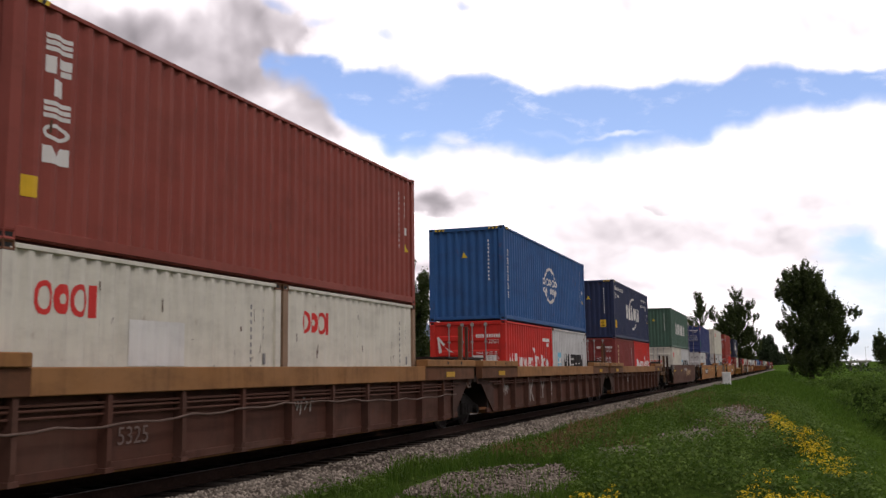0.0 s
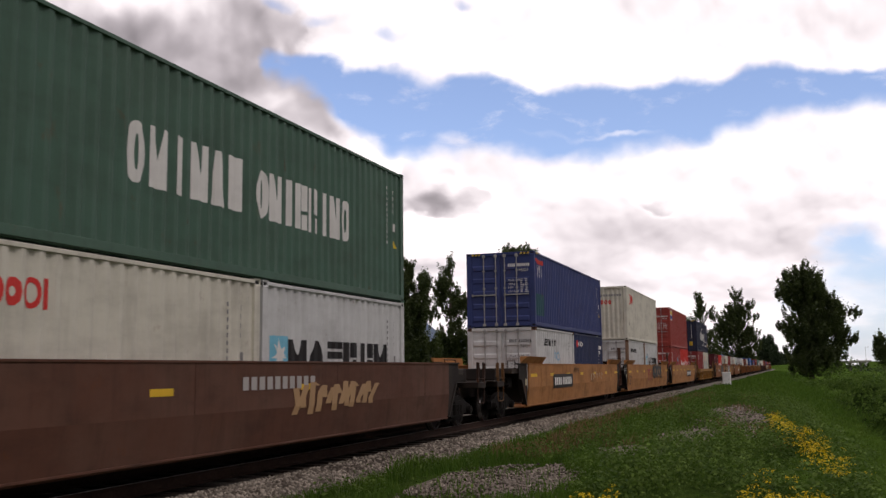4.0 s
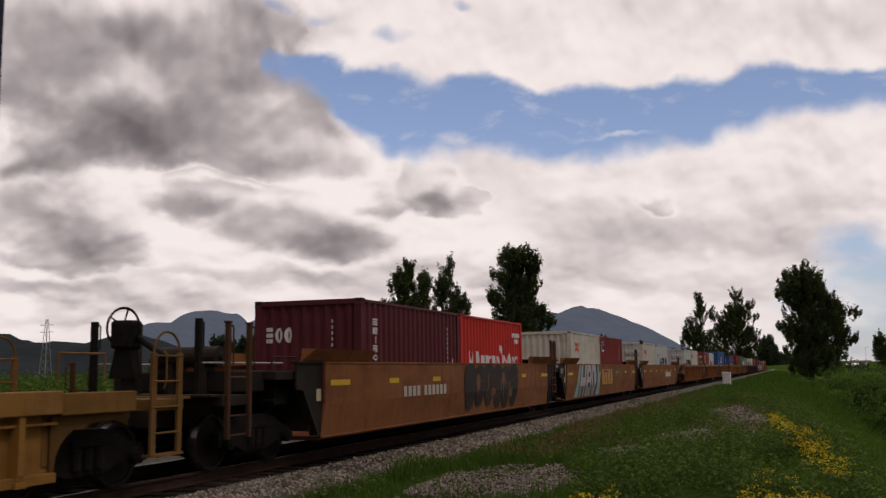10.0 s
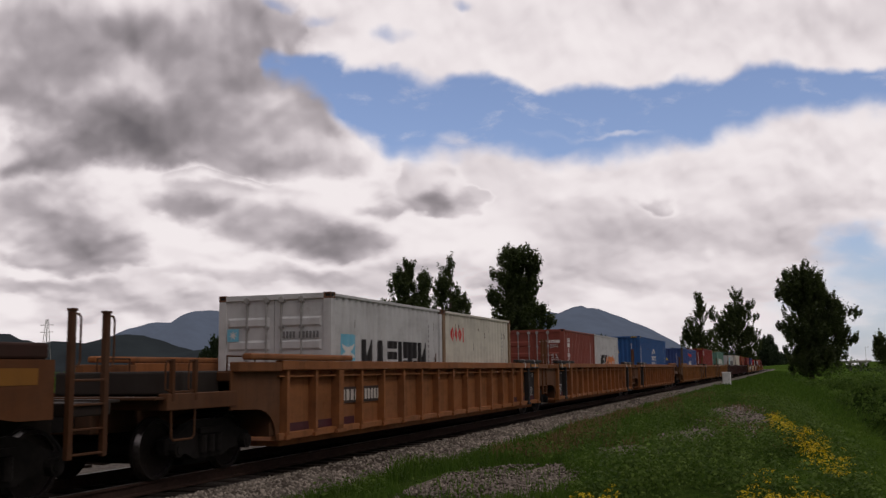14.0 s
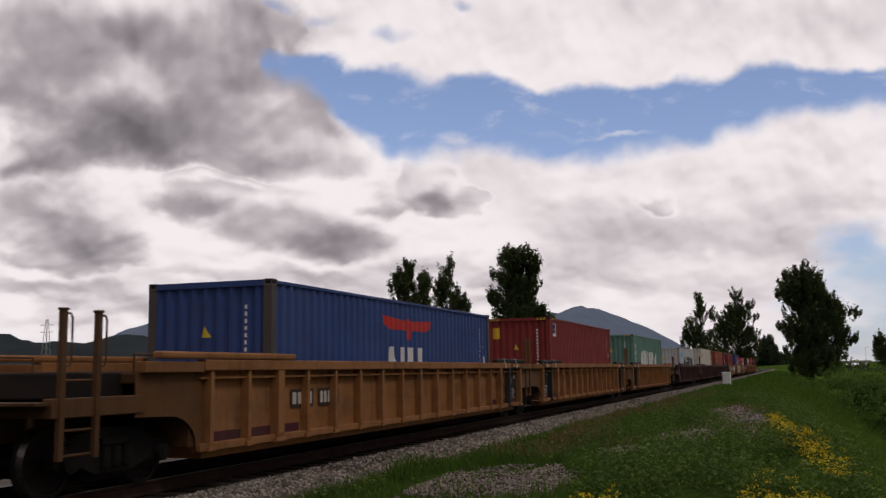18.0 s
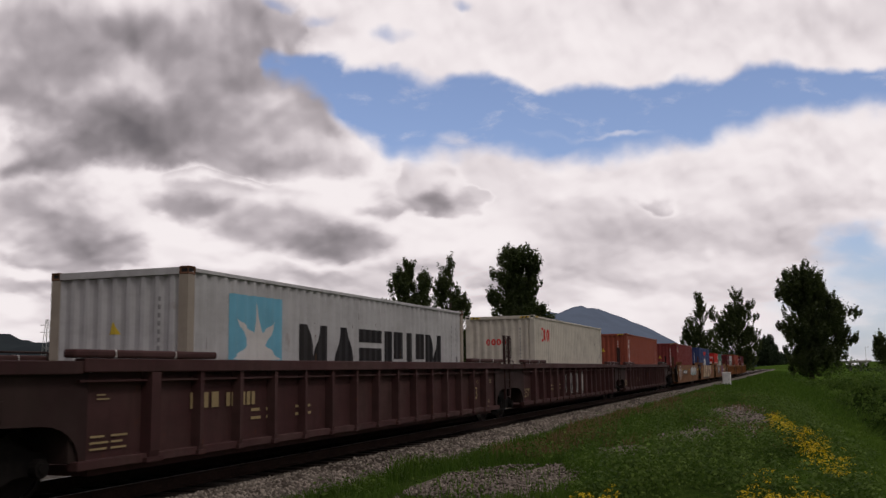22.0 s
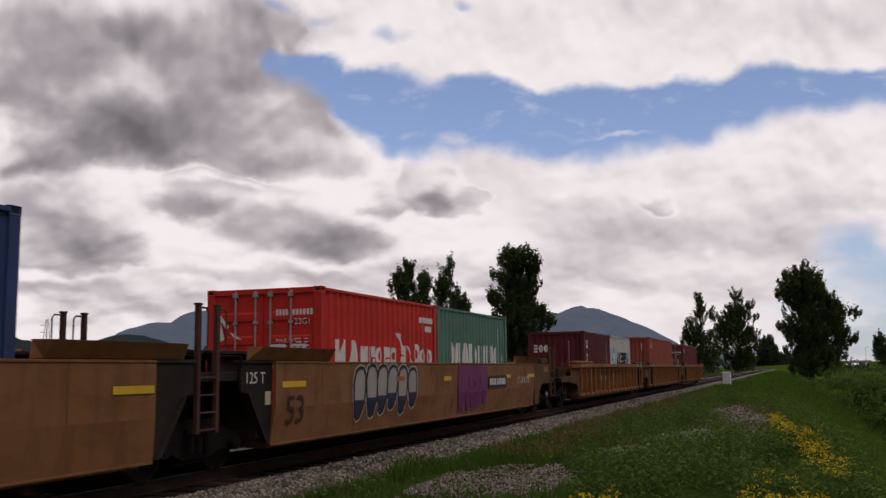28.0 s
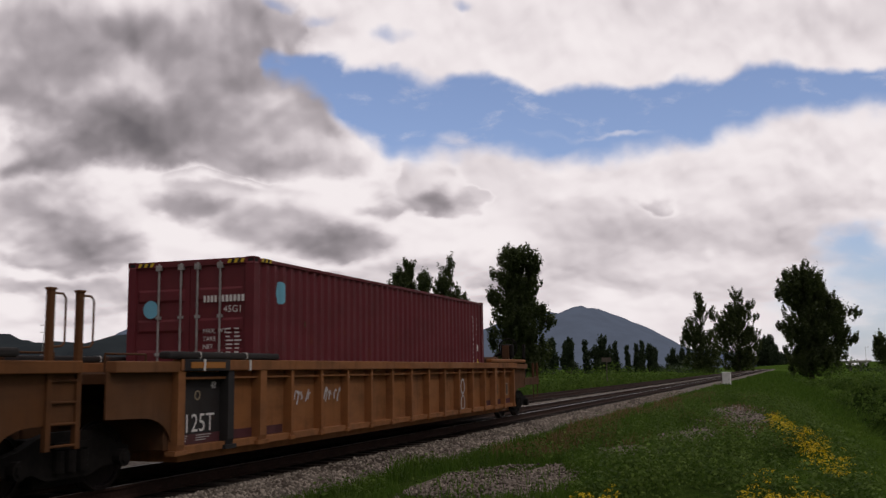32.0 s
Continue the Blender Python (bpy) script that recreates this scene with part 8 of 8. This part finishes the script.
def tree(x, y, z, lobes, seed, label, clumps=230, leaves=34, leaf=0.26, clump=0.85, mat=None, name="tree", trunk_r=0.38):
    """A broad-leaved tree: a tapered trunk with limbs that reach into every lobe of the crown, and leaves in uneven clumps."""
    r = np.random.default_rng(seed)
    lobes = [(a, b, max(0.5, c - 0.25 * clump), max(0.5, d - 0.2 * clump)) for a, b, c, d in lobes]
    thing = tagged(new(name, None), label, "tree", "trees round the line")
    thing.location = (x, y, z)
    top = max(l[1] + l[3] for l in lobes)
    co, faces = [], []

    def add(part_co, part_faces):
        k = len(co)
        co.extend(part_co)
        faces.extend(tuple(i + k for i in f) for f in part_faces)
    add(*limb_path((0, 0, -0.4), (lobes[0][0] * 0.8, 0, top * 0.86), trunk_r, 0.06, (r.uniform(-0.4, 0.4), r.uniform(-0.3, 0.3), 0), 9, 9))
    depth = [min(l[2], 3.2) * r.uniform(-0.5, 0.5) for l in lobes]
    for l, d in zip(lobes, depth):
        foot = max(1.2, l[1] - l[3] * 0.6 - abs(l[0]) * 0.7)
        add(*limb_path((lobes[0][0] * 0.8 * foot / top, 0, foot), (l[0], d, l[1] + l[3] * 0.3), trunk_r * 0.35, 0.03, (0, 0, 0.4), 5, 6))
        for q in range(4):
            a = r.uniform(0, 6.28)
            add(*limb_path((l[0] * 0.75, d * 0.7, l[1] - l[3] * 0.4), (l[0] + l[2] * 0.8 * math.cos(a), d + l[2] * 0.8 * math.sin(a), l[1] + l[3] * r.uniform(-0.2, 0.7)), trunk_r * 0.16, 0.015, (0, 0, 0.2), 3, 5))
    me = bpy.data.meshes.new("trunk")
    me.from_pydata([tuple(c) for c in co], [], faces)
    me.materials.append(M_BARK)
    me.shade_smooth()
    hang("trunk", me, thing)
    vol = np.array([l[2] ** 1.5 * l[3] for l in lobes])
    pick = r.choice(len(lobes), clumps, p=vol / vol.sum())
    lob = np.array(lobes)[pick]
    dep = np.array(depth)[pick]
    d = r.normal(0, 1, (clumps, 3))
    d /= np.linalg.norm(d, axis=1)[:, None]
    k = (r.random(clumps) ** 0.45)[:, None] * r.uniform(0.85, 1.12, (clumps, 1))
    c = np.stack([lob[:, 0] + d[:, 0] * lob[:, 2] * k[:, 0], dep + d[:, 1] * np.minimum(lob[:, 2], 4.0) * k[:, 0], lob[:, 1] + d[:, 2] * lob[:, 3] * k[:, 0]], -1)
    size = r.uniform(0.5, 1.15, clumps) * clump
    n = clumps * leaves
    cc, ss = np.repeat(c, leaves, 0), np.repeat(size, leaves)
    u = r.normal(0, 1, (n, 3))
    u /= np.linalg.norm(u, axis=1)[:, None]
    off = u * (r.random(n) ** 0.5 * ss)[:, None] * np.array([0.58, 0.58, 1.55])
    off[:, 0] += 0.32 * off[:, 2] * np.sign(cc[:, 0] - lobes[0][0])
    p = cc + off
    p[:, 2] = np.maximum(p[:, 2], 0.2)
    nrm = u + r.normal(0, 0.7, (n, 3)) + np.array([0, 0, 0.35])
    nrm /= np.linalg.norm(nrm, axis=1)[:, None]
    a = np.cross(nrm, r.normal(0, 1, (n, 3)))
    a /= np.linalg.norm(a, axis=1)[:, None]
    b = np.cross(nrm, a)
    s = (r.uniform(0.55, 1.3, n) * leaf)[:, None]
    quad = np.stack([p - a * s, p - b * s * 0.6, p + a * s, p + b * s * 0.6], 1)
    crown = joined("crown", quad, np.arange(4 * n).reshape(-1, 4), mat or M_LEAF, "dense dark green leaves in uneven clumps", "", "stuff")
    crown.parent = thing
    return thing


BIG = [(-1.4, 16.8, 4.5, 4.3), (1.0, 16.2, 3.4, 3.6), (-0.6, 9.4, 4.8, 6.2), (3.4, 10.5, 4.0, 6.2), (5.9, 8.8, 2.5, 5.7), (1.1, 3.2, 5.9, 3.4), (-4.2, 15.6, 1.4, 2.5), (-5.9, 9.2, 1.2, 1.0), (9.2, 11.7, 1.6, 1.2), (9.1, 6.7, 1.8, 1.0), (-5.9, 15.6, 1.0, 0.9)]
SLIM = [(0.0, 23.0, 1.8, 2.9), (0.0, 18.5, 2.5, 3.6), (-2.2, 12.6, 3.6, 5.0), (1.1, 7.7, 4.7, 6.1), (-4.7, 10.4, 1.8, 3.9), (3.6, 17.6, 1.6, 2.5), (0.4, 3.3, 5.7, 3.6)]
BROAD = [(-0.2, 28.7, 2.9, 2.7), (0.7, 22.4, 5.4, 4.9), (-2.7, 17.1, 5.8, 6.7), (2.2, 11.5, 6.2, 7.1), (-5.8, 12.6, 4.0, 7.6), (4.9, 24.9, 2.5, 1.6), (-0.4, 3.7, 7.6, 4.5), (6.2, 20.4, 2.0, 1.8)]
STOUT = [(-1.8, 20.3, 0.9, 1.4), (0.3, 19.2, 3.2, 2.0), (-0.3, 14.9, 3.9, 4.3), (0.0, 9.5, 4.1, 4.9), (0.6, 4.1, 3.9, 4.0), (2.7, 18.0, 1.3, 2.1), (3.6, 10.6, 1.4, 1.3), (-3.9, 17.0, 0.9, 0.9), (-4.4, 13.1, 1.1, 2.0), (-4.2, 6.8, 1.1, 2.3), (5.1, 9.3, 1.1, 1.1)]
TWIN = [(0.0, 17.6, 1.1, 1.8), (-0.5, 14.9, 2.1, 2.3), (2.3, 14.9, 1.6, 2.1), (-1.4, 16.7, 0.9, 1.6), (0.5, 10.6, 3.9, 3.6), (-3.0, 10.2, 2.7, 2.5), (-0.2, 4.9, 5.4, 3.6)]
THIN = [(0.2, 19.8, 0.9, 2.1), (-0.7, 16.3, 1.9, 2.9), (0.7, 12.4, 2.5, 3.6), (-2.0, 14.4, 1.7, 3.2), (2.6, 12.0, 1.1, 1.9), (0.5, 5.8, 3.8, 4.8), (4.3, 7.7, 1.1, 1.7)]
tree(13.16, 189.95, -0.6, [(a * 0.86, b, c * 0.88, d) for a, b, c, d in BIG], 1, "tall dense dark green cottonwood standing in the meadow", 1250, 62, 0.22, 0.95, None, "tree", 0.55)
tree(-15.2, 299.0, -0.4, SLIM, 2, "tall ragged cottonwood beside the line", 520, 46, 0.27, 1.0)
tree(-8.0, 373.6, -0.4, BROAD, 3, "tall broad cottonwood beside the line", 760, 50, 0.32, 1.3)
tree(-30.38, 144.69, -0.4, STOUT, 4, "tall columnar dark cottonwood beyond the tracks", 1200, 62, 0.19, 0.85, None, "tree", 0.5)
tree(-46.89, 139.13, -0.4, [(a * 1.2, b, c * 1.15, d) for a, b, c, d in TWIN] + [(-6.6, 8.8, 1.5, 2.6), (-8.0, 6.5, 2.2, 2.6), (-5.2, 4.0, 3.0, 3.2)], 5, "dark green cottonwood beyond the tracks", 1300, 56, 0.19, 0.85)
tree(-44.04, 150.89, -0.4, THIN, 6, "sparse grey-green cottonwood with open branches", 620, 44, 0.18, 0.75)
tree(34.76, 298.9, 0.0, [(0, 5.5, 2.6, 4.2), (2.5, 4.5, 3.0, 3.6), (-1.0, 8.0, 1.6, 1.8)], 7, "round dark tree at the far edge of the meadow", 200, 30, 0.45, 1.2)

# a row of poplars and low trees far beyond the field, from three kinds
KIND_A = tree(-67.3, 321.0, -0.4, [(0, 8.5, 1.7, 4.6), (0.6, 5.0, 2.2, 3.6), (-0.5, 2.5, 2.4, 2.4)], 11, "slender poplar in a far row", 170, 28, 0.42, 1.0, M_LEAF_FAR)
KIND_B = tree(-52.1, 334.4, -0.4, [(0, 10.5, 1.6, 3.8), (-1.5, 6.5, 3.0, 4.0), (1.8, 6.0, 2.6, 4.0), (0, 2.8, 4.0, 2.6)], 12, "bushy dark tree in a far row", 260, 28, 0.42, 1.1, M_LEAF_FAR)
KIND_C = tree(-46.5, 375.9, -0.4, [(0, 9.0, 0.9, 3.8), (0.2, 5.0, 1.2, 4.0), (0, 2.0, 1.4, 2.0)], 13, "narrow poplar in a far row", 120, 26, 0.4, 0.85, M_LEAF_FAR)
for kind, x, y, k in ((KIND_A, -61.0, 322.0, 1.0), (KIND_A, -64.0, 330.0, 0.92), (KIND_C, -57.5, 331.0, 1.05), (KIND_B, -73.5, 318.0, 0.85), (KIND_C, -48.5, 340.0, 1.0), (KIND_C, -49.4, 372.0, 0.95), (KIND_C, -44.5, 377.0, 1.1),
                      (KIND_A, -42.0, 380.0, 0.9), (KIND_A, -40.4, 384.0, 0.8), (KIND_C, -43.4, 371.0, 0.8), (KIND_B, -37.0, 417.0, 0.75), (KIND_A, -33.5, 420.0, 0.8), (KIND_C, -31.5, 425.0, 0.95), (KIND_B, -27.5, 430.0, 0.6),
                      (KIND_B, -151.6, 253.0, 0.85), (KIND_B, -146.5, 256.0, 0.80), (KIND_A, -142.0, 258.0, 0.85), (KIND_A, -139.0, 262.0, 0.8), (KIND_B, -118.0, 227.0, 0.85), (KIND_A, -106.0, 233.0, 0.95), (KIND_B, -111.5, 236.0, 0.7),
                      (KIND_A, -124.0, 232.0, 0.7), (KIND_B, -100.0, 228.0, 0.75), (KIND_B, -95.0, 240.0, 0.8), (KIND_B, -88.0, 236.0, 0.85), (KIND_A, -90.0, 252.0, 1.0), (KIND_B, -78.0, 300.0, 0.9),
                      (KIND_B, -148.1, 238.7, 0.95), (KIND_A, -148.3, 242.5, 1.04), (KIND_A, -140.7, 234.6, 0.96), (KIND_B, -151.1, 255.0, 0.87), (KIND_A, -146.1, 251.4, 1.04), (KIND_A, -140.0, 245.9, 1.01), (KIND_B, -132.5, 237.1, 0.92), (KIND_A, -129.0, 238.1, 0.86), (KIND_A, -134.8, 252.9, 0.92), (KIND_B, -131.8, 252.2, 0.94), (KIND_A, -122.6, 240.4, 0.90), (KIND_A, -125.5, 250.6, 0.89), (KIND_B, -124.8, 254.1, 0.95), (KIND_A, -118.4, 247.5, 0.90), (KIND_A, -114.3, 245.1, 0.98), (KIND_B, -111.0, 244.4, 0.90), (KIND_A, -113.8, 255.4, 0.88),
                      (KIND_B, -6.0, 700.0, 1.7), (KIND_B, 1.0, 690.0, 1.3), (KIND_A, -2.0, 705.0, 1.9), (KIND_B, 8.0, 710.0, 1.2), (KIND_B, 13.5, 720.0, 1.0), (KIND_B, -16.0, 690.0, 1.1)):
    c = copy_thing(kind, pose(x, y, -0.4, 0, 0, (x * 37 + y * 11) % 360))
    c.scale = (k, k, k)

# a belt of low bushes where the field ends
leafy([(x, 300 + 60 * math.sin(x * 0.11) + 60, -0.3, k) for x, k in ((rng.uniform(-260, -12), rng.uniform(0.6, 1.3)) for _ in range(420))], 26, 3.2, 3.0, 0.5, M_LEAF_FAR, "far_bushes", "low dark hedge and bushes along the far side of the field", "bushes")
leafy([(x, 175 + 25 * math.sin(x * 0.07), -0.4, k) for x, k in ((rng.uniform(-210, -42), rng.uniform(0.6, 1.3)) for _ in range(260))], 40, 2.2, 3.0, 0.26, M_LEAF_FAR, "far_bushes", "dark hedge across the field beyond the tracks", "bushes")
leafy([(x, 330 + 30 * math.sin(x * 0.09), -0.6, k) for x, k in ((rng.uniform(30, 190), rng.uniform(0.5, 1.1)) for _ in range(200))], 36, 2.6, 2.0, 0.34, M_LEAF_FAR, "far_bushes", "dark hedge along the edge of the low meadow", "bushes")
leafy([(x, 640 + 30 * math.sin(x * 0.05), -0.2, k) for x, k in ((rng.uniform(5, 420), rng.uniform(0.5, 1.1)) for _ in range(260))], 30, 4.0, 4.6, 0.7, M_LEAF_FAR, "far_bushes", "low hedge along the far end of the meadow", "bushes")
leafy([(x, 585, -0.6, k) for x, k in ((rng.uniform(24, 64), rng.uniform(0.7, 1.1)) for _ in range(60))], 36, 2.6, 3.4, 0.5, M_LEAF_FAR, "far_bushes", "dark hedge behind the road overpass", "bushes")
leafy([(x, y, land(x, y), k) for x, y, k in ((rng.uniform(9.5, 20), rng.uniform(150, 190), rng.uniform(0.6, 1.2)) for _ in range(40))], 60, 1.3, 1.1, 0.16, M_WEED, "bushes", "green bushes round the foot of the tall cottonwood", "bushes")


# ---- yellow flowers along the crest of the bank ----
def flowers():
    heads = []
    for i in range(560):
        k = rng.random() ** 0.8
        y = 13.6 + 12.8 * k
        x = 9.88 - 1.16 * (y - 13.6) / 12.8 + rng.normal(0, 0.10 + 0.05 * (1 - k))
        if 0.35 < math.sin(y * 2.3 + 0.6) and rng.random() < 0.6:
            continue
        heads.append((x, y, land(x, y) + rng.uniform(0.22, 0.42), rng.uniform(0.7, 1.3)))
    for cx, cy, n in ((8.95, 11.5, 38), (9.35, 11.1, 30), (6.85, 11.1, 14), (8.85, 13.0, 14)):
        for i in range(n):
            x, y = rng.normal(cx, 0.22), rng.normal(cy, 0.35)
            heads.append((x, y, land(x, y) + rng.uniform(0.2, 0.36), rng.uniform(0.6, 1.2)))
    leafy(heads, 10, 0.11, 0.06, 0.020, M_FLOWER, "flowers", "bright yellow wildflowers in a drift along the bank", "flowers", 1.2)


flowers()


# ---- small things beside the line ----
def cabinet():
    thing = tagged(new("trackside_cabinet", None), "white enamelled trackside cabinet on a concrete foot", "cabinet")
    thing.location = (3.72, 92.5, land(3.72, 92.5))
    bm = bmesh.new()
    box(bm, -0.37, 0.37, -0.30, 0.30, 0.08, 1.22, 0.05)
    part("body", bm, M_WHITE, thing)
    bm = bmesh.new()
    box(bm, -0.41, 0.41, -0.34, 0.34, 1.20, 1.32, 0.05)
    part("lid", bm, M_WHITE, thing)
    bm = bmesh.new()
    box(bm, -0.31, 0.31, -0.312, -0.302, 0.18, 1.12, 0.004)
    door = part("door", bm, M_WHITE, thing)
    bm = bmesh.new()
    box(bm, 0.20, 0.24, -0.335, -0.312, 0.58, 0.72)
    part("handle", bm, M_STEEL, door, "grey steel handle")
    bm = bmesh.new()
    box(bm, -0.45, 0.45, -0.38, 0.38, -0.2, 0.09, 0.02)
    part("foot", bm, M_CONCRETE, thing, "concrete foot")


cabinet()


def sign_post():
    thing = tagged(new("trackside_sign", None), "weathered post with a small brown board beyond the tracks", "sign")
    thing.location = (-10.25, 108.3, land(-10.25, 108.3))
    bm = bmesh.new()
    rod(bm, (0, 0, -0.3), (0, 0, 2.9), 0.05, 10)
    part("post", bm, M_WOODPOLE, thing)
    bm = bmesh.new()
    box(bm, -0.55, 0.55, -0.07, -0.05, 2.55, 3.05, 0.01)
    part("board", bm, M_WOODPOLE, thing, "faded brown board")


sign_post()


def pylon(x, y, h):
    thing = tagged(new("lattice_pylon", None), "tall grey steel lattice pylon on the far side of the valley", "pylon")
    thing.location = (x, y, -0.5)
    for sx in (-1, 1):
        for sy in (-1, 1):
            bm = bmesh.new()
            rod(bm, (sx * 3.0, sy * 3.0, 0), (sx * 0.6, sy * 0.6, h), 0.16, 5)
            part("leg", bm, M_STEEL, thing)
    for i in range(9):
        z0, z1 = h * i / 9, h * (i + 1) / 9
        w0, w1 = 3.0 - 2.4 * i / 9, 3.0 - 2.4 * (i + 1) / 9
        for sy in (-1, 1):
            bm = bmesh.new()
            rod(bm, (-w0, sy * w0, z0), (w1, sy * w1, z1), 0.09, 4)
            rod(bm, (w0, sy * w0, z0), (-w1, sy * w1, z1), 0.09, 4)
            part("brace", bm, M_STEEL, thing)
    for z in (h * 0.78, h * 0.9):
        bm = bmesh.new()
        box(bm, -5.5, 5.5, -0.2, 0.2, z - 0.2, z + 0.2)
        part("cross_arm", bm, M_STEEL, thing)


pylon(-464.0, 516.0, 40.0)


def overpass():
    thing = tagged(new("road_overpass", None), "low grey concrete road overpass far across the meadow", "bridge")
    thing.location = (0, 560, 0)
    bm = bmesh.new()
    box(bm, 36, 51, -5, 5, 2.5, 3.3, 0.1)
    part("deck", bm, M_CONCRETE, thing)
    for y in (-5.1, 5.1):
        bm = bmesh.new()
        box(bm, 36, 51, y - 0.15, y + 0.15, 3.3, 3.9)
        part("parapet", bm, M_CONCRETE, thing)
    for x in (40.5, 46.0):
        bm = bmesh.new()
        rod(bm, (x, 0, -1.5), (x, 0, 2.6), 0.8, 12)
        part("pier", bm, M_CONCRETE, thing)
    for x in (39, 49):
        bm = bmesh.new()
        rod(bm, (x, 4.6, 3), (x, 4.6, 11), 0.09, 6)
        rod(bm, (x, 4.6, 11), (x + 2.0, 4.6, 11.2), 0.07, 6)
        part("lamp_post", bm, M_STEEL, thing)


overpass()


def embankment(x0, x1, rise0, rise1):
    """The road's grassy approach."""
    co, quads = [], []
    n = 24
    for i in range(n + 1):
        x = x0 + (x1 - x0) * i / n
        h = rise0 + (rise1 - rise0) * smooth(0, 1, i / n)
        co += [(x, 560 - 9, -1.6), (x, 560 - 5.2, h), (x, 560 + 5.2, h), (x, 560 + 9, -1.6)]
    for i in range(n):
        quads += [(4 * i + j, 4 * i + 4 + j, 4 * i + 5 + j, 4 * i + 1 + j) for j in range(3)]
    joined("embankment", co, quads, M_GROUND, "grassy road embankment far beyond the meadow", "embankment", "structure")


embankment(-40, 38, 0.0, 3.3)
embankment(49.5, 420, 3.3, 5.5)


# ---- the mountains ----
def mountains(name, label, mat, centre_y, peaks, x0, x1, step, depth, seed, rough):
    """A range as rows of ridged slopes; peaks: x, height, half width."""
    co, quads = [], []
    nx = int((x1 - x0) / step)
    rows = 16
    for j in range(rows + 1):
        k = j / rows
        for i in range(nx + 1):
            x = x0 + (x1 - x0) * i / nx
            h = 0.0
            for px, ph, pw in peaks:
                d = abs(x - px) / pw
                h = max(h, ph * max(0.0, 1 - d ** 1.35)) if d < 1 else h
            ridge = noise.fractal(Vector((x * 0.004, k * 2.0, seed)), 0.9, 2.1, 6)
            h = max(0.0, h * (1 + rough * ridge) * math.sin(math.pi / 2 * min(1.0, k * 1.25)) + rough * 26 * ridge * k)
            y = centre_y - depth + depth * k - 0.10 * abs(x) * 0 + 60 * noise.noise(Vector((x * 0.006, k * 3, seed + 4)))
            co.append((x, y, h - 4))
    for j in range(rows):
        for i in range(nx):
            a = j * (nx + 1) + i
            quads.append((a, a + 1, a + nx + 2, a + nx + 1))
    ob = joined(name, co, quads, mat, label, "mountains", "structure")
    ob.data.shade_smooth()


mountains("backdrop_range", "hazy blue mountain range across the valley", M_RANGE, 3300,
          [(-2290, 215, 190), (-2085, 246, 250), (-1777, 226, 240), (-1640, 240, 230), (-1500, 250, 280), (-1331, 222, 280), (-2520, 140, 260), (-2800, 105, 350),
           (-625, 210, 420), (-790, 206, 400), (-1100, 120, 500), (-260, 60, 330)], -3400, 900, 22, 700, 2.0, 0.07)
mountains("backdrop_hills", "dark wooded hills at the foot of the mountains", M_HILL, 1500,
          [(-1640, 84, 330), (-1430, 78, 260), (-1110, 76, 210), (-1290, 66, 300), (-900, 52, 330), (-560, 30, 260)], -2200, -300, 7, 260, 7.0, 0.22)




# ---- the train's run: metres travelled at each time ----
RUN = [(0, 0.0), (1, 16.05), (2, 32.11), (3, 48.13), (5.5, 88.37), (6, 96.42), (7, 112.54), (8, 128.71), (9, 144.89), (10, 160.96), (11, 177.03), (12, 193.0),
       (13, 208.99), (14, 225.15), (14.5, 233.27), (16.5, 265.83), (17, 273.96), (18, 290.25), (19, 306.48), (20, 322.73), (21, 338.94), (22, 355.14), (23, 371.32),
       (24, 387.64), (25, 404.01), (25.5, 412.24), (27.5, 445.11), (28, 453.29), (29, 469.64), (30, 486.01), (31, 502.65), (32, 519.31)]


def motions():
    for thing, y, z in MOVERS:
        walk(thing, [(t, pose(0, y - d, z)) for t, d in RUN])
    # the wheels roll: one is keyed, the others share its keys, for all turn alike
    times = [i / FPS for i in range(32 * FPS + 1)]
    gone = np.interp(times, [t for t, d in RUN], [d for t, d in RUN])
    first = WHEELS[0]
    walk(first, [(t, pose(0, 0, 0, math.degrees(d / WHEEL_R))) for t, d in zip(times, gone)])
    for w in WHEELS[1:]:
        w.rotation_mode = "QUATERNION"
        w.animation_data_create()
        w.animation_data.action = first.animation_data.action
        w.animation_data.action_slot = first.animation_data.action_slot


motions()
